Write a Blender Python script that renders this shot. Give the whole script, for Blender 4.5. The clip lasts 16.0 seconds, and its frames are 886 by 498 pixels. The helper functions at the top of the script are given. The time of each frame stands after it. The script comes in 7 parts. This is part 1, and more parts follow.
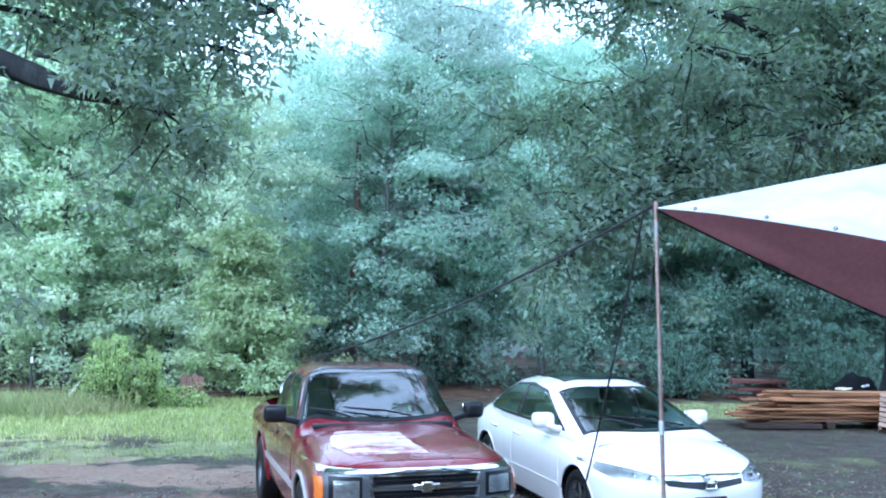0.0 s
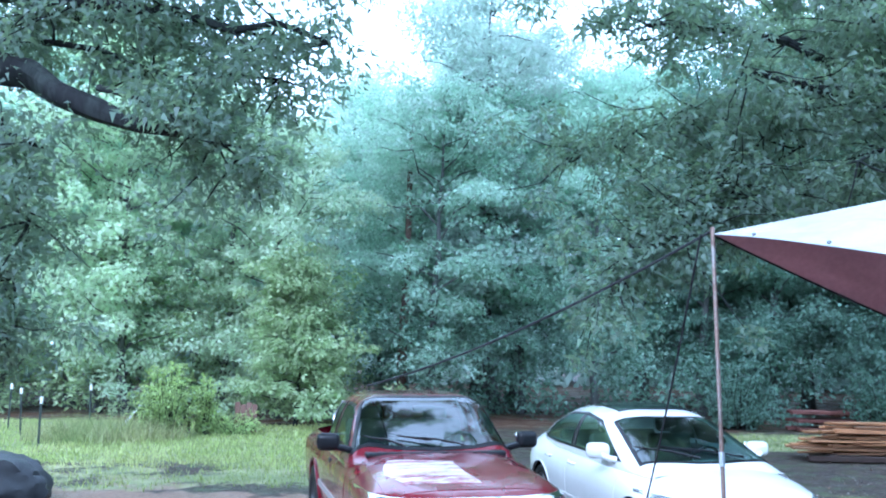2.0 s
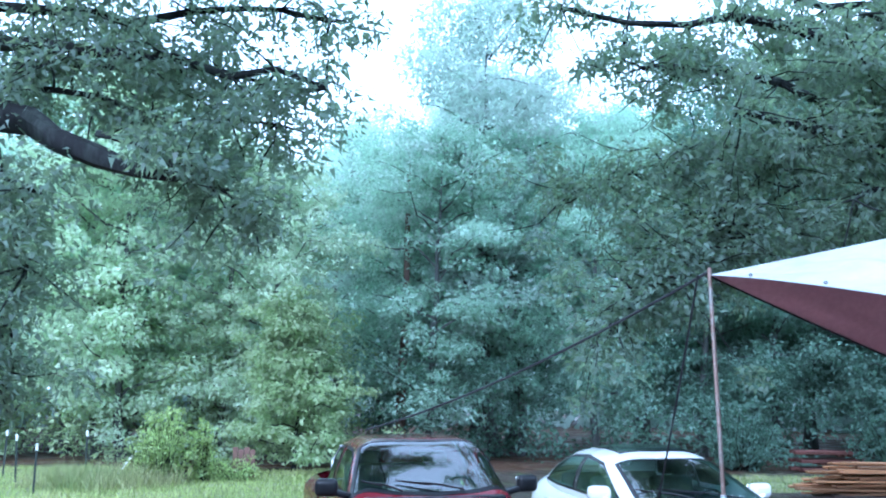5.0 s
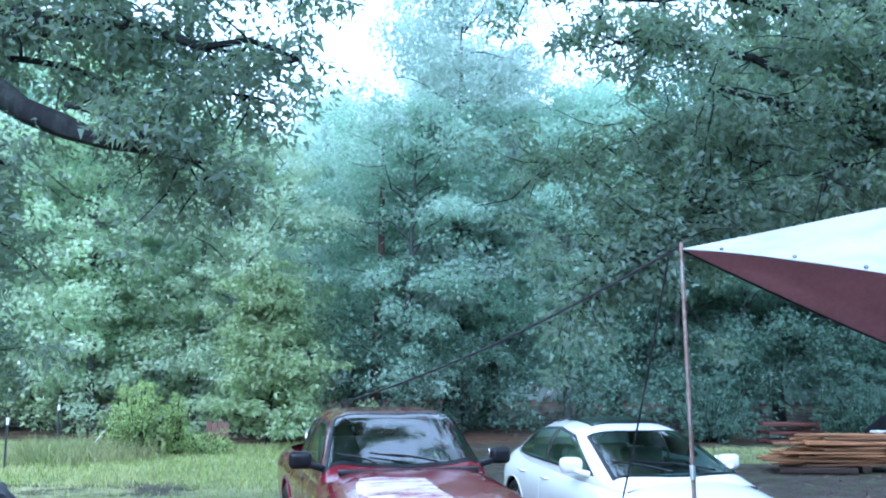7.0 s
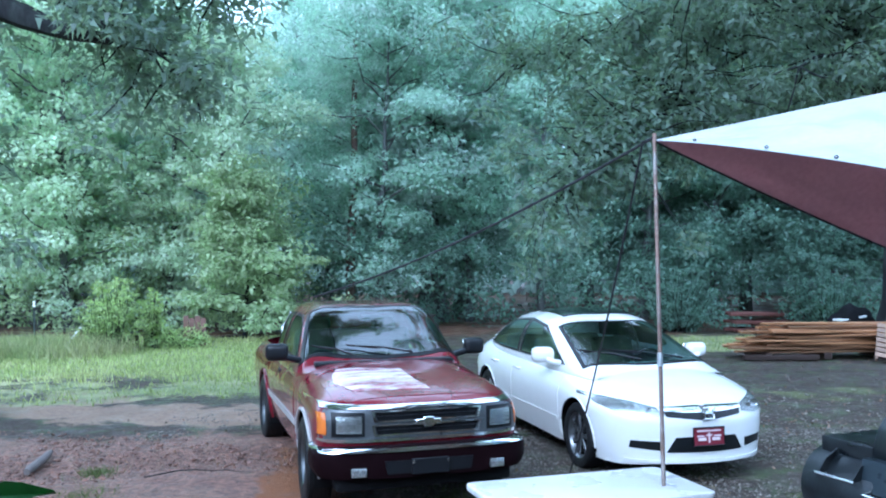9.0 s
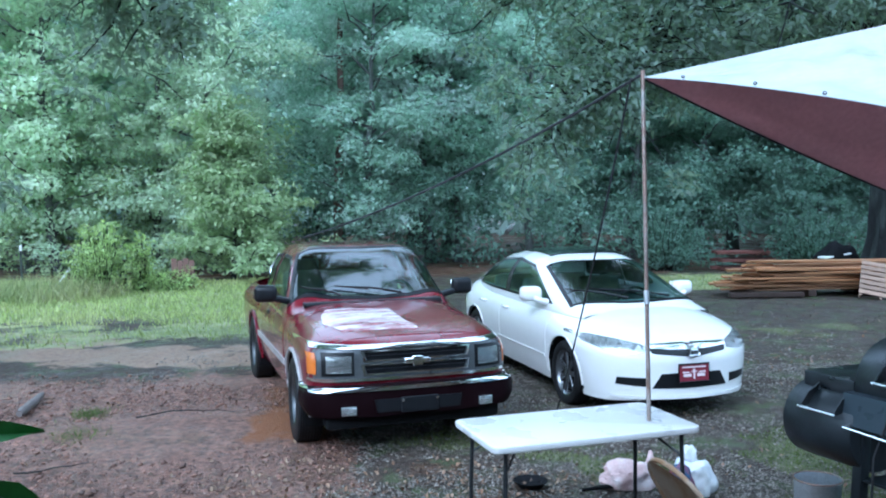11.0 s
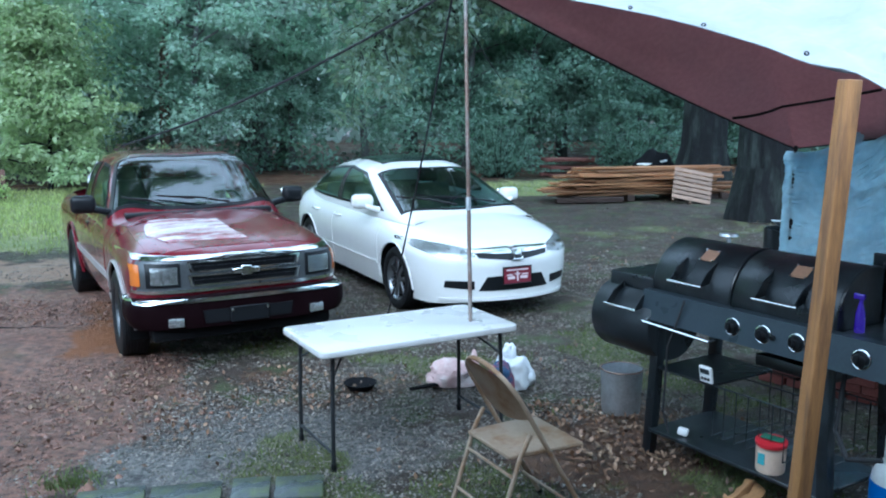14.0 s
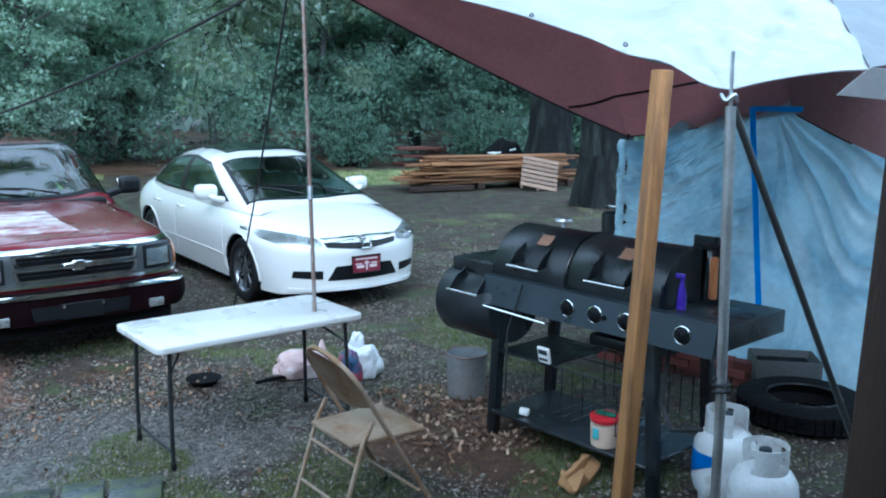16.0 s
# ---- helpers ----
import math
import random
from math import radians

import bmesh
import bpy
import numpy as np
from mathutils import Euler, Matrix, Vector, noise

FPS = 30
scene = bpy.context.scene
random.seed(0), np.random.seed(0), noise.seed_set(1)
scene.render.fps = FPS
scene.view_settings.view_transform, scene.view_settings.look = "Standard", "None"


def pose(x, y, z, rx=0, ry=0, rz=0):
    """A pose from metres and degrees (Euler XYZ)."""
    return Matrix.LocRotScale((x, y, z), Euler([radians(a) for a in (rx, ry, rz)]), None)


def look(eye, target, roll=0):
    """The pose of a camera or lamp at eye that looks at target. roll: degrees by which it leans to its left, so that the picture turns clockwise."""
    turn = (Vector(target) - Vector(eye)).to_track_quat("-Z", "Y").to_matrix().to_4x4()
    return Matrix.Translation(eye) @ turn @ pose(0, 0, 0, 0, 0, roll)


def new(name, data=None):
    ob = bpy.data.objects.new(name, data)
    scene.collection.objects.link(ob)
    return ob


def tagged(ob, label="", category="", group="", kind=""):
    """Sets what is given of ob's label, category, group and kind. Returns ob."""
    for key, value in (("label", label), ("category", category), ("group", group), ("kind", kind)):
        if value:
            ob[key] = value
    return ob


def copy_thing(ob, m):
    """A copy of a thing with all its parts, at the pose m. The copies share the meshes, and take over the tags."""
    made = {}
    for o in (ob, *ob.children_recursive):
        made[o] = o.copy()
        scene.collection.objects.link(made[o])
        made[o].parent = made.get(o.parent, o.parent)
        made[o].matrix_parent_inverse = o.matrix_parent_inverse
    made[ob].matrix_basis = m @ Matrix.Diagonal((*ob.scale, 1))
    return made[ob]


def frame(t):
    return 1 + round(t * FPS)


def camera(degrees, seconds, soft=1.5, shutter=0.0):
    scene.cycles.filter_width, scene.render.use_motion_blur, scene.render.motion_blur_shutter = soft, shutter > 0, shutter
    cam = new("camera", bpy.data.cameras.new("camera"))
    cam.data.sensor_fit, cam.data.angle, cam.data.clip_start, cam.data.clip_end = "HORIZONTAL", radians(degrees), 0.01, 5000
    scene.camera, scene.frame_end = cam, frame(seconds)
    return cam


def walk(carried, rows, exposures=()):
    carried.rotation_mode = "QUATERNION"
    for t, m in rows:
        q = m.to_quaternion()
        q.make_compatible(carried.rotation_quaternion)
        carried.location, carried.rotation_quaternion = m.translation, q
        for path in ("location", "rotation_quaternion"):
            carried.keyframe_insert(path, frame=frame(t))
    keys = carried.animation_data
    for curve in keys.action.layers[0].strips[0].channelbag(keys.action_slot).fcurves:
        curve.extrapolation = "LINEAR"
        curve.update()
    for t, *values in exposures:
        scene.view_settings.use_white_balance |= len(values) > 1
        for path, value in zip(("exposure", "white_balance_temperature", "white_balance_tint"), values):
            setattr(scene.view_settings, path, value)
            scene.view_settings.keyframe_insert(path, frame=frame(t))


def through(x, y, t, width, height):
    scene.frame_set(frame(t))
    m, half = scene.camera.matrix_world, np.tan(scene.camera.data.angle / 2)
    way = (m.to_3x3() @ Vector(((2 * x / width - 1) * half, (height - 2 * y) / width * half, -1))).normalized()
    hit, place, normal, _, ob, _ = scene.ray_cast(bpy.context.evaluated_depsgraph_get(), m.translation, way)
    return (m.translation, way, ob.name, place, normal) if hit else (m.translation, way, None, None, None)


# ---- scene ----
cam = camera(53.62, 16.0, soft=2.0)
PATH = [
    # seconds, eye x, y, z, heading to the right, tilt up, lean
    (0.0, -0.035, 0.015, 2.026, -0.11, 4.65, 0.70),
    (0.5, -0.048, 0.019, 2.035, -1.93, 6.69, 0.87),
    (1.0, -0.048, 0.021, 2.029, -2.98, 6.91, 0.90),
    (1.5, -0.049, 0.024, 2.023, -3.37, 6.55, 0.99),
    (2.0, -0.049, 0.029, 2.019, -3.46, 6.48, 0.81),
    (2.5, -0.043, 0.037, 2.028, -4.46, 6.93, 0.75),
    (3.0, -0.043, 0.039, 2.033, -4.70, 8.64, 0.45),
    (3.5, -0.047, 0.029, 2.032, -4.39, 9.35, 0.47),
    (4.0, -0.043, 0.022, 2.030, -3.67, 9.40, 0.39),
    (4.2, -0.043, 0.022, 2.030, -3.74, 9.33, 0.36),
    (6.3, -0.038, 0.020, 2.033, -1.98, 8.92, 0.02),
    (6.5, -0.038, 0.020, 2.033, -1.80, 8.66, -0.01),
    (7.0, -0.038, 0.022, 2.024, -1.70, 7.50, 0.25),
    (7.5, -0.033, 0.017, 2.023, -1.54, 6.74, 0.18),
    (8.0, -0.021, 0.014, 2.021, -1.14, 4.18, 0.11),
    (8.5, -0.024, 0.017, 2.017, -0.20, 1.63, 0.00),
    (9.0, -0.027, 0.039, 2.012, -0.04, 0.65, -0.20),
    (9.2, -0.027, 0.039, 2.012, -0.04, 0.54, -0.22),
    (11.3, -0.022, 0.046, 2.005, 0.97, -4.27, -0.66),
    (11.5, -0.022, 0.046, 2.005, 1.30, -4.97, -0.67),
    (12.0, -0.012, 0.022, 2.001, 3.61, -5.98, -0.55),
    (12.5, 0.000, -0.000, 2.000, 5.06, -7.29, -0.44),
    (13.0, 0.015, -0.019, 1.998, 7.45, -8.68, -0.26),
    (13.5, 0.026, -0.019, 2.004, 9.53, -9.10, -0.25),
    (14.0, 0.051, -0.018, 2.011, 11.19, -9.29, -0.09),
    (14.5, 0.086, -0.023, 2.005, 14.90, -9.70, 0.16),
    (15.0, 0.102, -0.028, 2.012, 17.35, -9.98, 0.42),
    (15.5, 0.118, -0.034, 2.009, 18.66, -9.95, 0.49),
    (16.0, 0.140, -0.034, 2.003, 20.57, -9.96, 0.34),
]


def aimed(x, y, z, heading, tilt, lean):
    """Camera pose from an eye, a heading to the right of +y, a tilt up and a lean, in degrees."""
    h, p = radians(heading), radians(tilt)
    way = Vector((math.sin(h) * math.cos(p), math.cos(h) * math.cos(p), math.sin(p)))
    eye = Vector((x, y, z))
    return look(eye, eye + way, lean)


walk(cam, [(t, aimed(*row)) for t, *row in PATH],
     exposures=[(0.0, 1.08, 4540, 11), (4.0, 1.02, 4420, 11), (7.5, 0.89, 4450, 10), (9.0, 0.86, 4500, 8), (12.5, 0.68, 4680, 3), (16.0, 0.61, 4720, 2)])

# ---- world and light: rain clouds, a soft bright sky ----
world = bpy.data.worlds.new("overcast_sky")
scene.world = world
world.use_nodes = True
wn = world.node_tree
wn.nodes.clear()
w_out = wn.nodes.new("ShaderNodeOutputWorld")
w_bg = wn.nodes.new("ShaderNodeBackground")
w_sky = wn.nodes.new("ShaderNodeTexSky")
w_sky.sky_type = "NISHITA"
w_sky.sun_disc = False
w_sky.sun_elevation = radians(43)
w_sky.sun_rotation = radians(211)
w_sky.air_density, w_sky.dust_density, w_sky.ozone_density = 1.0, 6.0, 1.0
w_mix = wn.nodes.new("ShaderNodeMix")
w_mix.data_type = "RGBA"
w_mix.inputs[0].default_value = 0.72
w_mix.inputs[7].default_value = (19.0, 20.4, 21.0, 1)      # cloud deck
w_bg.inputs[1].default_value = 0.10
wn.links.new(w_sky.outputs[0], w_mix.inputs[6])
wn.links.new(w_mix.outputs[2], w_bg.inputs[0])
wn.links.new(w_bg.outputs[0], w_out.inputs[0])

sun_data = bpy.data.lights.new("sun", "SUN")
sun_data.energy, sun_data.angle, sun_data.color = 1.5, radians(40), (1.0, 0.97, 0.92)
sun = new("sun", sun_data)
sun.matrix_world = look((-22, -30, 40), (0, 6, 0))


# ---- materials ----
def mat(name, color, rough=0.6, metal=0.0, vary=0.15, scale=8.0, fine=60.0, bump=0.1, bump_scale=None,
        second=None, second_amount=0.5, second_scale=2.5, coat=0.0, alpha_trans=0.0, random_obj=0.0, random_island=0.0,
        rough_vary=0.1, coords="Object", ior=1.45, stretch=None, spec=0.5, through=(1.15, 1.25, 0.7)):
    """A surface with a base colour, two scales of variation, optional stains in a second colour, relief and wear."""
    m = bpy.data.materials.new(name)
    m.use_nodes = True
    t = m.node_tree
    b = t.nodes["Principled BSDF"]
    L = t.links.new
    tc = t.nodes.new("ShaderNodeTexCoord")
    src = tc.outputs[coords]
    if stretch:
        mp = t.nodes.new("ShaderNodeMapping")
        mp.inputs["Scale"].default_value = stretch
        L(src, mp.inputs[0])
        src = mp.outputs[0]
    n1 = t.nodes.new("ShaderNodeTexNoise")
    n1.inputs["Scale"].default_value, n1.inputs["Detail"].default_value = scale, 5
    n2 = t.nodes.new("ShaderNodeTexNoise")
    n2.inputs["Scale"].default_value, n2.inputs["Detail"].default_value = fine, 4
    L(src, n1.inputs["Vector"])
    L(src, n2.inputs["Vector"])
    add = t.nodes.new("ShaderNodeMath")
    add.operation = "ADD"
    L(n1.outputs[0], add.inputs[0])
    L(n2.outputs[0], add.inputs[1])
    rng = t.nodes.new("ShaderNodeMapRange")
    rng.inputs[1].default_value, rng.inputs[2].default_value = 0.6, 1.4
    rng.inputs[3].default_value, rng.inputs[4].default_value = 1 - vary, 1 + vary
    L(add.outputs[0], rng.inputs[0])
    val = rng.outputs[0]

    def times(a, lo, hi, source):
        r = t.nodes.new("ShaderNodeMapRange")
        r.inputs[3].default_value, r.inputs[4].default_value = lo, hi
        L(source, r.inputs[0])
        q = t.nodes.new("ShaderNodeMath")
        q.operation = "MULTIPLY"
        L(a, q.inputs[0])
        L(r.outputs[0], q.inputs[1])
        return q.outputs[0]

    if random_obj:
        oi = t.nodes.new("ShaderNodeObjectInfo")
        val = times(val, 1 - random_obj, 1 + random_obj, oi.outputs["Random"])
    if random_island:
        ge = t.nodes.new("ShaderNodeNewGeometry")
        val = times(val, 1 - random_island, 1 + random_island, ge.outputs["Random Per Island"])
    base = t.nodes.new("ShaderNodeRGB")
    base.outputs[0].default_value = (*color, 1)
    col = base.outputs[0]
    if second:
        n3 = t.nodes.new("ShaderNodeTexNoise")
        n3.inputs["Scale"].default_value, n3.inputs["Detail"].default_value = second_scale, 8
        n3.inputs["Roughness"].default_value = 0.65
        L(src, n3.inputs["Vector"])
        r3 = t.nodes.new("ShaderNodeMapRange")
        r3.inputs[1].default_value, r3.inputs[2].default_value = 0.62 - 0.3 * second_amount, 0.72 - 0.2 * second_amount
        L(n3.outputs[0], r3.inputs[0])
        mx = t.nodes.new("ShaderNodeMix")
        mx.data_type = "RGBA"
        mx.inputs[7].default_value = (*second, 1)
        L(r3.outputs[0], mx.inputs[0])
        L(col, mx.inputs[6])
        col = mx.outputs[2]
    mul = t.nodes.new("ShaderNodeVectorMath")
    mul.operation = "SCALE"
    L(col, mul.inputs[0])
    L(val, mul.inputs["Scale"])
    L(mul.outputs[0], b.inputs["Base Color"])
    rr = t.nodes.new("ShaderNodeMapRange")
    rr.inputs[1].default_value, rr.inputs[2].default_value = 0.3, 0.7
    rr.inputs[3].default_value, rr.inputs[4].default_value = max(0.02, rough - rough_vary), min(1, rough + rough_vary)
    L(n1.outputs[0], rr.inputs[0])
    L(rr.outputs[0], b.inputs["Roughness"])
    b.inputs["Metallic"].default_value = metal
    b.inputs["IOR"].default_value = ior
    b.inputs["Specular IOR Level"].default_value = spec
    b.inputs["Coat Weight"].default_value = coat
    b.inputs["Coat Roughness"].default_value = 0.04
    if bump:
        bp = t.nodes.new("ShaderNodeBump")
        bp.inputs["Strength"].default_value = bump
        bp.inputs["Distance"].default_value = 0.01
        if bump_scale:
            nb = t.nodes.new("ShaderNodeTexNoise")
            nb.inputs["Scale"].default_value, nb.inputs["Detail"].default_value = bump_scale, 6
            L(src, nb.inputs["Vector"])
            L(nb.outputs[0], bp.inputs["Height"])
        else:
            L(n2.outputs[0], bp.inputs["Height"])
        L(bp.outputs[0], b.inputs["Normal"])
    if alpha_trans:
        tr = t.nodes.new("ShaderNodeBsdfTranslucent")
        tint = t.nodes.new("ShaderNodeVectorMath")
        tint.operation = "MULTIPLY"
        tint.inputs[1].default_value = through
        L(mul.outputs[0], tint.inputs[0])
        L(tint.outputs[0], tr.inputs[0])
        ms = t.nodes.new("ShaderNodeMixShader")
        ms.inputs[0].default_value = alpha_trans
        L(b.outputs[0], ms.inputs[1])
        L(tr.outputs[0], ms.inputs[2])
        L(ms.outputs[0], t.nodes["Material Output"].inputs[0])
    return m


def leaf_mat(name, color, other, trans=0.4, rough=0.38, island=0.45, spec=0.4, through=(1.15, 1.25, 0.7)):
    return mat(name, color, rough, vary=0.15, scale=0.35, fine=2.0, bump=0, second=other, second_scale=0.25, second_amount=0.5,
               alpha_trans=trans, random_island=island, coords="Object", random_obj=0.15, spec=spec, through=through)


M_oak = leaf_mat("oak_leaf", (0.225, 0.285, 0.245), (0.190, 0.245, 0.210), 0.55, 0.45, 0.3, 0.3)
# woods leaf colours are lifted pale so that they carry the rain haze
M_wood_leaf = leaf_mat("hazed_woods_leaf", (0.560, 0.640, 0.600), (0.520, 0.600, 0.560), 0.5, 0.5, 0.12, 0.2, (1.06, 1.14, 0.95))
M_wood_mid = leaf_mat("hazed_tall_tree_leaf", (0.385, 0.500, 0.420), (0.340, 0.450, 0.380), 0.5, 0.5, 0.15, 0.2, (1.06, 1.16, 0.92))
M_wood_light = leaf_mat("hazed_sweetgum_leaf", (0.580, 0.670, 0.500), (0.530, 0.630, 0.480), 0.5, 0.5, 0.15, 0.2, (1.06, 1.14, 0.92))
# darker leaf colour that holds the shade inside the right-hand woods
M_wood_shaded = leaf_mat("shaded_understory_leaf", (0.180, 0.265, 0.210), (0.150, 0.225, 0.180), 0.5, 0.5, 0.2, 0.2, (1.06, 1.16, 0.92))
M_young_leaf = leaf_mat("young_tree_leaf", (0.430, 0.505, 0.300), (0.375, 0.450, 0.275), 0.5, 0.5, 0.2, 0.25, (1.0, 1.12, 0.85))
M_far_leaf = leaf_mat("hazed_far_leaf", (0.520, 0.595, 0.565), (0.500, 0.575, 0.545), 0.5, 0.6, 0.12, 0.2, (1.03, 1.1, 0.97))
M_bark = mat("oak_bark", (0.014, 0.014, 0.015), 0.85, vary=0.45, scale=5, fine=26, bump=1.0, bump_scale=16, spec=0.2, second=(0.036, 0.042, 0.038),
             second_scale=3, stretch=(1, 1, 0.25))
# trunk colour lifted too, haze put into the bark
M_wood_bark = mat("hazed_woods_bark", (0.105, 0.108, 0.105), 0.85, vary=0.3, scale=5, fine=20, bump=0.6, bump_scale=14, spec=0.2, second=(0.070, 0.074, 0.072), stretch=(1, 1, 0.3))
M_pine_bark = mat("pine_bark", (0.125, 0.080, 0.065), 0.85, vary=0.4, scale=5, fine=20, bump=0.8, bump_scale=14, second=(0.08, 0.06, 0.055),
                  stretch=(1, 1, 0.3))


# ---- builders ----
def mesh_object(name, bm, material, smooth=True):
    me = bpy.data.meshes.new(name)
    bm.normal_update()
    if smooth:
        for f in bm.faces:
            f.smooth = True
    bm.to_mesh(me)
    bm.free()
    me.materials.append(material)
    if smooth:
        me.set_sharp_from_angle(angle=radians(38))
    return new(name, me)


def thing(name, label, category, m=None, group="", kind=""):
    ob = new(name)
    ob.empty_display_size = 0.1
    if m is not None:
        ob.matrix_world = m
    return tagged(ob, label, category, group, kind)


def part(name, bm, material, parent, label="", smooth=True):
    ob = mesh_object(name, bm, material, smooth)
    ob.parent = parent
    return tagged(ob, label)


def numpy_mesh(name, verts, faces, material):
    """A mesh from arrays: verts (n, 3), faces (m, 3 or 4)."""
    me = bpy.data.meshes.new(name)
    k = faces.shape[1]
    me.vertices.add(len(verts))
    me.vertices.foreach_set("co", verts.astype(np.float32).ravel())
    me.loops.add(faces.size)
    me.loops.foreach_set("vertex_index", faces.astype(np.int32).ravel())
    me.polygons.add(len(faces))
    me.polygons.foreach_set("loop_start", np.arange(0, faces.size, k, dtype=np.int32))
    me.update(calc_edges=True)
    me.validate()
    me.materials.append(material)
    return me


def box(bm, x0, x1, y0, y1, z0, z1, bevel=0.0, segs=2, m=None):
    r = bmesh.ops.create_cube(bm, size=1.0)
    vs = r["verts"]
    bmesh.ops.scale(bm, vec=(x1 - x0, y1 - y0, z1 - z0), verts=vs)
    bmesh.ops.translate(bm, vec=((x0 + x1) / 2, (y0 + y1) / 2, (z0 + z1) / 2), verts=vs)
    if bevel:
        es = list({e for v in vs for e in v.link_edges})
        r2 = bmesh.ops.bevel(bm, geom=es, offset=bevel, segments=segs, affect="EDGES", profile=0.5)
        vs = list({v for f in r2["faces"] for v in f.verts} | {v for v in vs if v.is_valid})
    if m is not None:
        bmesh.ops.transform(bm, matrix=m, verts=vs)
    return bm


def boxed(x0, x1, y0, y1, z0, z1, bevel=0.0, segs=2, m=None):
    return box(bmesh.new(), x0, x1, y0, y1, z0, z1, bevel, segs, m)


def tube(bm, pts, radii, seg=8, caps=True):
    """A round tube along points."""
    pts = [Vector(p) for p in pts]
    if not hasattr(radii, "__len__"):
        radii = [radii] * len(pts)
    rings = []
    up = Vector((0, 0, 1))
    for i, p in enumerate(pts):
        d = (pts[min(i + 1, len(pts) - 1)] - pts[max(i - 1, 0)]).normalized()
        ref = up if abs(d.dot(up)) < 0.95 else Vector((1, 0, 0))
        a = d.cross(ref).normalized()
        b = d.cross(a).normalized()
        rings.append([bm.verts.new(p + radii[i] * (math.cos(2 * math.pi * k / seg) * a + math.sin(2 * math.pi * k / seg) * b)) for k in range(seg)])
    for r0, r1 in zip(rings, rings[1:]):
        for k in range(seg):
            bm.faces.new((r0[k], r0[(k + 1) % seg], r1[(k + 1) % seg], r1[k]))
    if caps:
        bm.faces.new(rings[0][::-1])
        bm.faces.new(rings[-1])
    return bm


def tubed(pts, radii, seg=8):
    bm = tube(bmesh.new(), pts, radii, seg)
    bmesh.ops.recalc_face_normals(bm, faces=bm.faces)
    return bm


def lathe(profile, seg=32, bm=None, m=None):
    """Turn (radius, z) points about z."""
    bm = bm or bmesh.new()
    rings = []
    made = []
    for r, z in profile:
        if r < 1e-5:
            rings.append([bm.verts.new((0, 0, z))])
        else:
            rings.append([bm.verts.new((r * math.cos(2 * math.pi * k / seg), r * math.sin(2 * math.pi * k / seg), z)) for k in range(seg)])
        made += rings[-1]
    for r0, r1 in zip(rings, rings[1:]):
        for k in range(seg):
            a = [r0[k % len(r0)], r0[(k + 1) % len(r0)], r1[(k + 1) % len(r1)], r1[k % len(r1)]]
            a = list(dict.fromkeys(a))
            if len(a) > 2:
                bm.faces.new(a)
    if m is not None:
        bmesh.ops.transform(bm, matrix=m, verts=made)
    return bm


def leaves(rng, centres, length, width, droop=0.3, up=0.6):
    """Folded two-triangle leaves at the given stalk points: vertices and faces."""
    n = len(centres)
    a = rng.normal(size=(n, 3))
    a[:, 2] -= droop * 2
    a /= np.linalg.norm(a, axis=1)[:, None]
    nn = rng.normal(size=(n, 3)) * (1 - up)
    nn[:, 2] += up
    s = np.cross(nn, a)
    s /= np.linalg.norm(s, axis=1)[:, None] + 1e-9
    nn = np.cross(a, s)
    L = (length * rng.uniform(0.6, 1.3, n))[:, None]
    W = (width * rng.uniform(0.6, 1.3, n))[:, None] * 0.5
    v = np.stack([centres, centres + a * L * 0.45 + s * W + nn * L * 0.08, centres + a * L, centres + a * L * 0.45 - s * W + nn * L * 0.08], 1).reshape(-1, 3)
    i = np.arange(n)[:, None] * 4
    f = np.concatenate([i + np.array([[0, 1, 2]]), i + np.array([[0, 2, 3]])], 1).reshape(-1, 3)
    return v, f


def clumps(rng, spots, radius, per, flat=0.6):
    """Leaf stalk points gathered round twig tips."""
    spots = np.asarray(spots)
    k = len(spots)
    d = rng.normal(size=(k * per, 3))
    d /= np.linalg.norm(d, axis=1)[:, None]
    d *= (rng.uniform(0, 1, (k * per, 1)) ** 0.45) * radius
    d[:, 2] *= flat
    return np.repeat(spots, per, 0) + d


def leaf_sprays(rng, spots, radius, per, flat, leaf, wide=0.62, jitter=0.5):
    """Small leaves round twig tips that lie outwards and upwards, shingled as boughs carry them: vertices and faces."""
    k = len(spots) * per
    d = rng.normal(size=(k, 3))
    d /= np.linalg.norm(d, axis=1)[:, None]
    d *= rng.uniform(0.05, 1, (k, 1)) ** 0.45
    size = np.repeat(radius * rng.uniform(0.6, 1.3, len(spots)), per)[:, None]
    c = np.repeat(np.asarray(spots), per, 0) + d * size * np.array([1, 1, flat])
    c[:, 2] -= 0.25 * size[:, 0] * (d[:, 0] ** 2 + d[:, 1] ** 2)
    n = d * 0.7 + rng.normal(size=(k, 3)) * jitter
    n[:, 2] += 0.55
    n /= np.linalg.norm(n, axis=1)[:, None]
    a = rng.normal(size=(k, 3)) * 0.7 + d
    a[:, 2] -= 0.5
    s = np.cross(n, a)
    s /= np.linalg.norm(s, axis=1)[:, None] + 1e-9
    a = np.cross(s, n)
    L = leaf * rng.uniform(0.6, 1.35, (k, 1))
    v = np.stack([c + s * L * wide / 2, c - s * L * wide / 2, c + a * L], 1).reshape(-1, 3)
    return v, np.arange(3 * k).reshape(-1, 3)


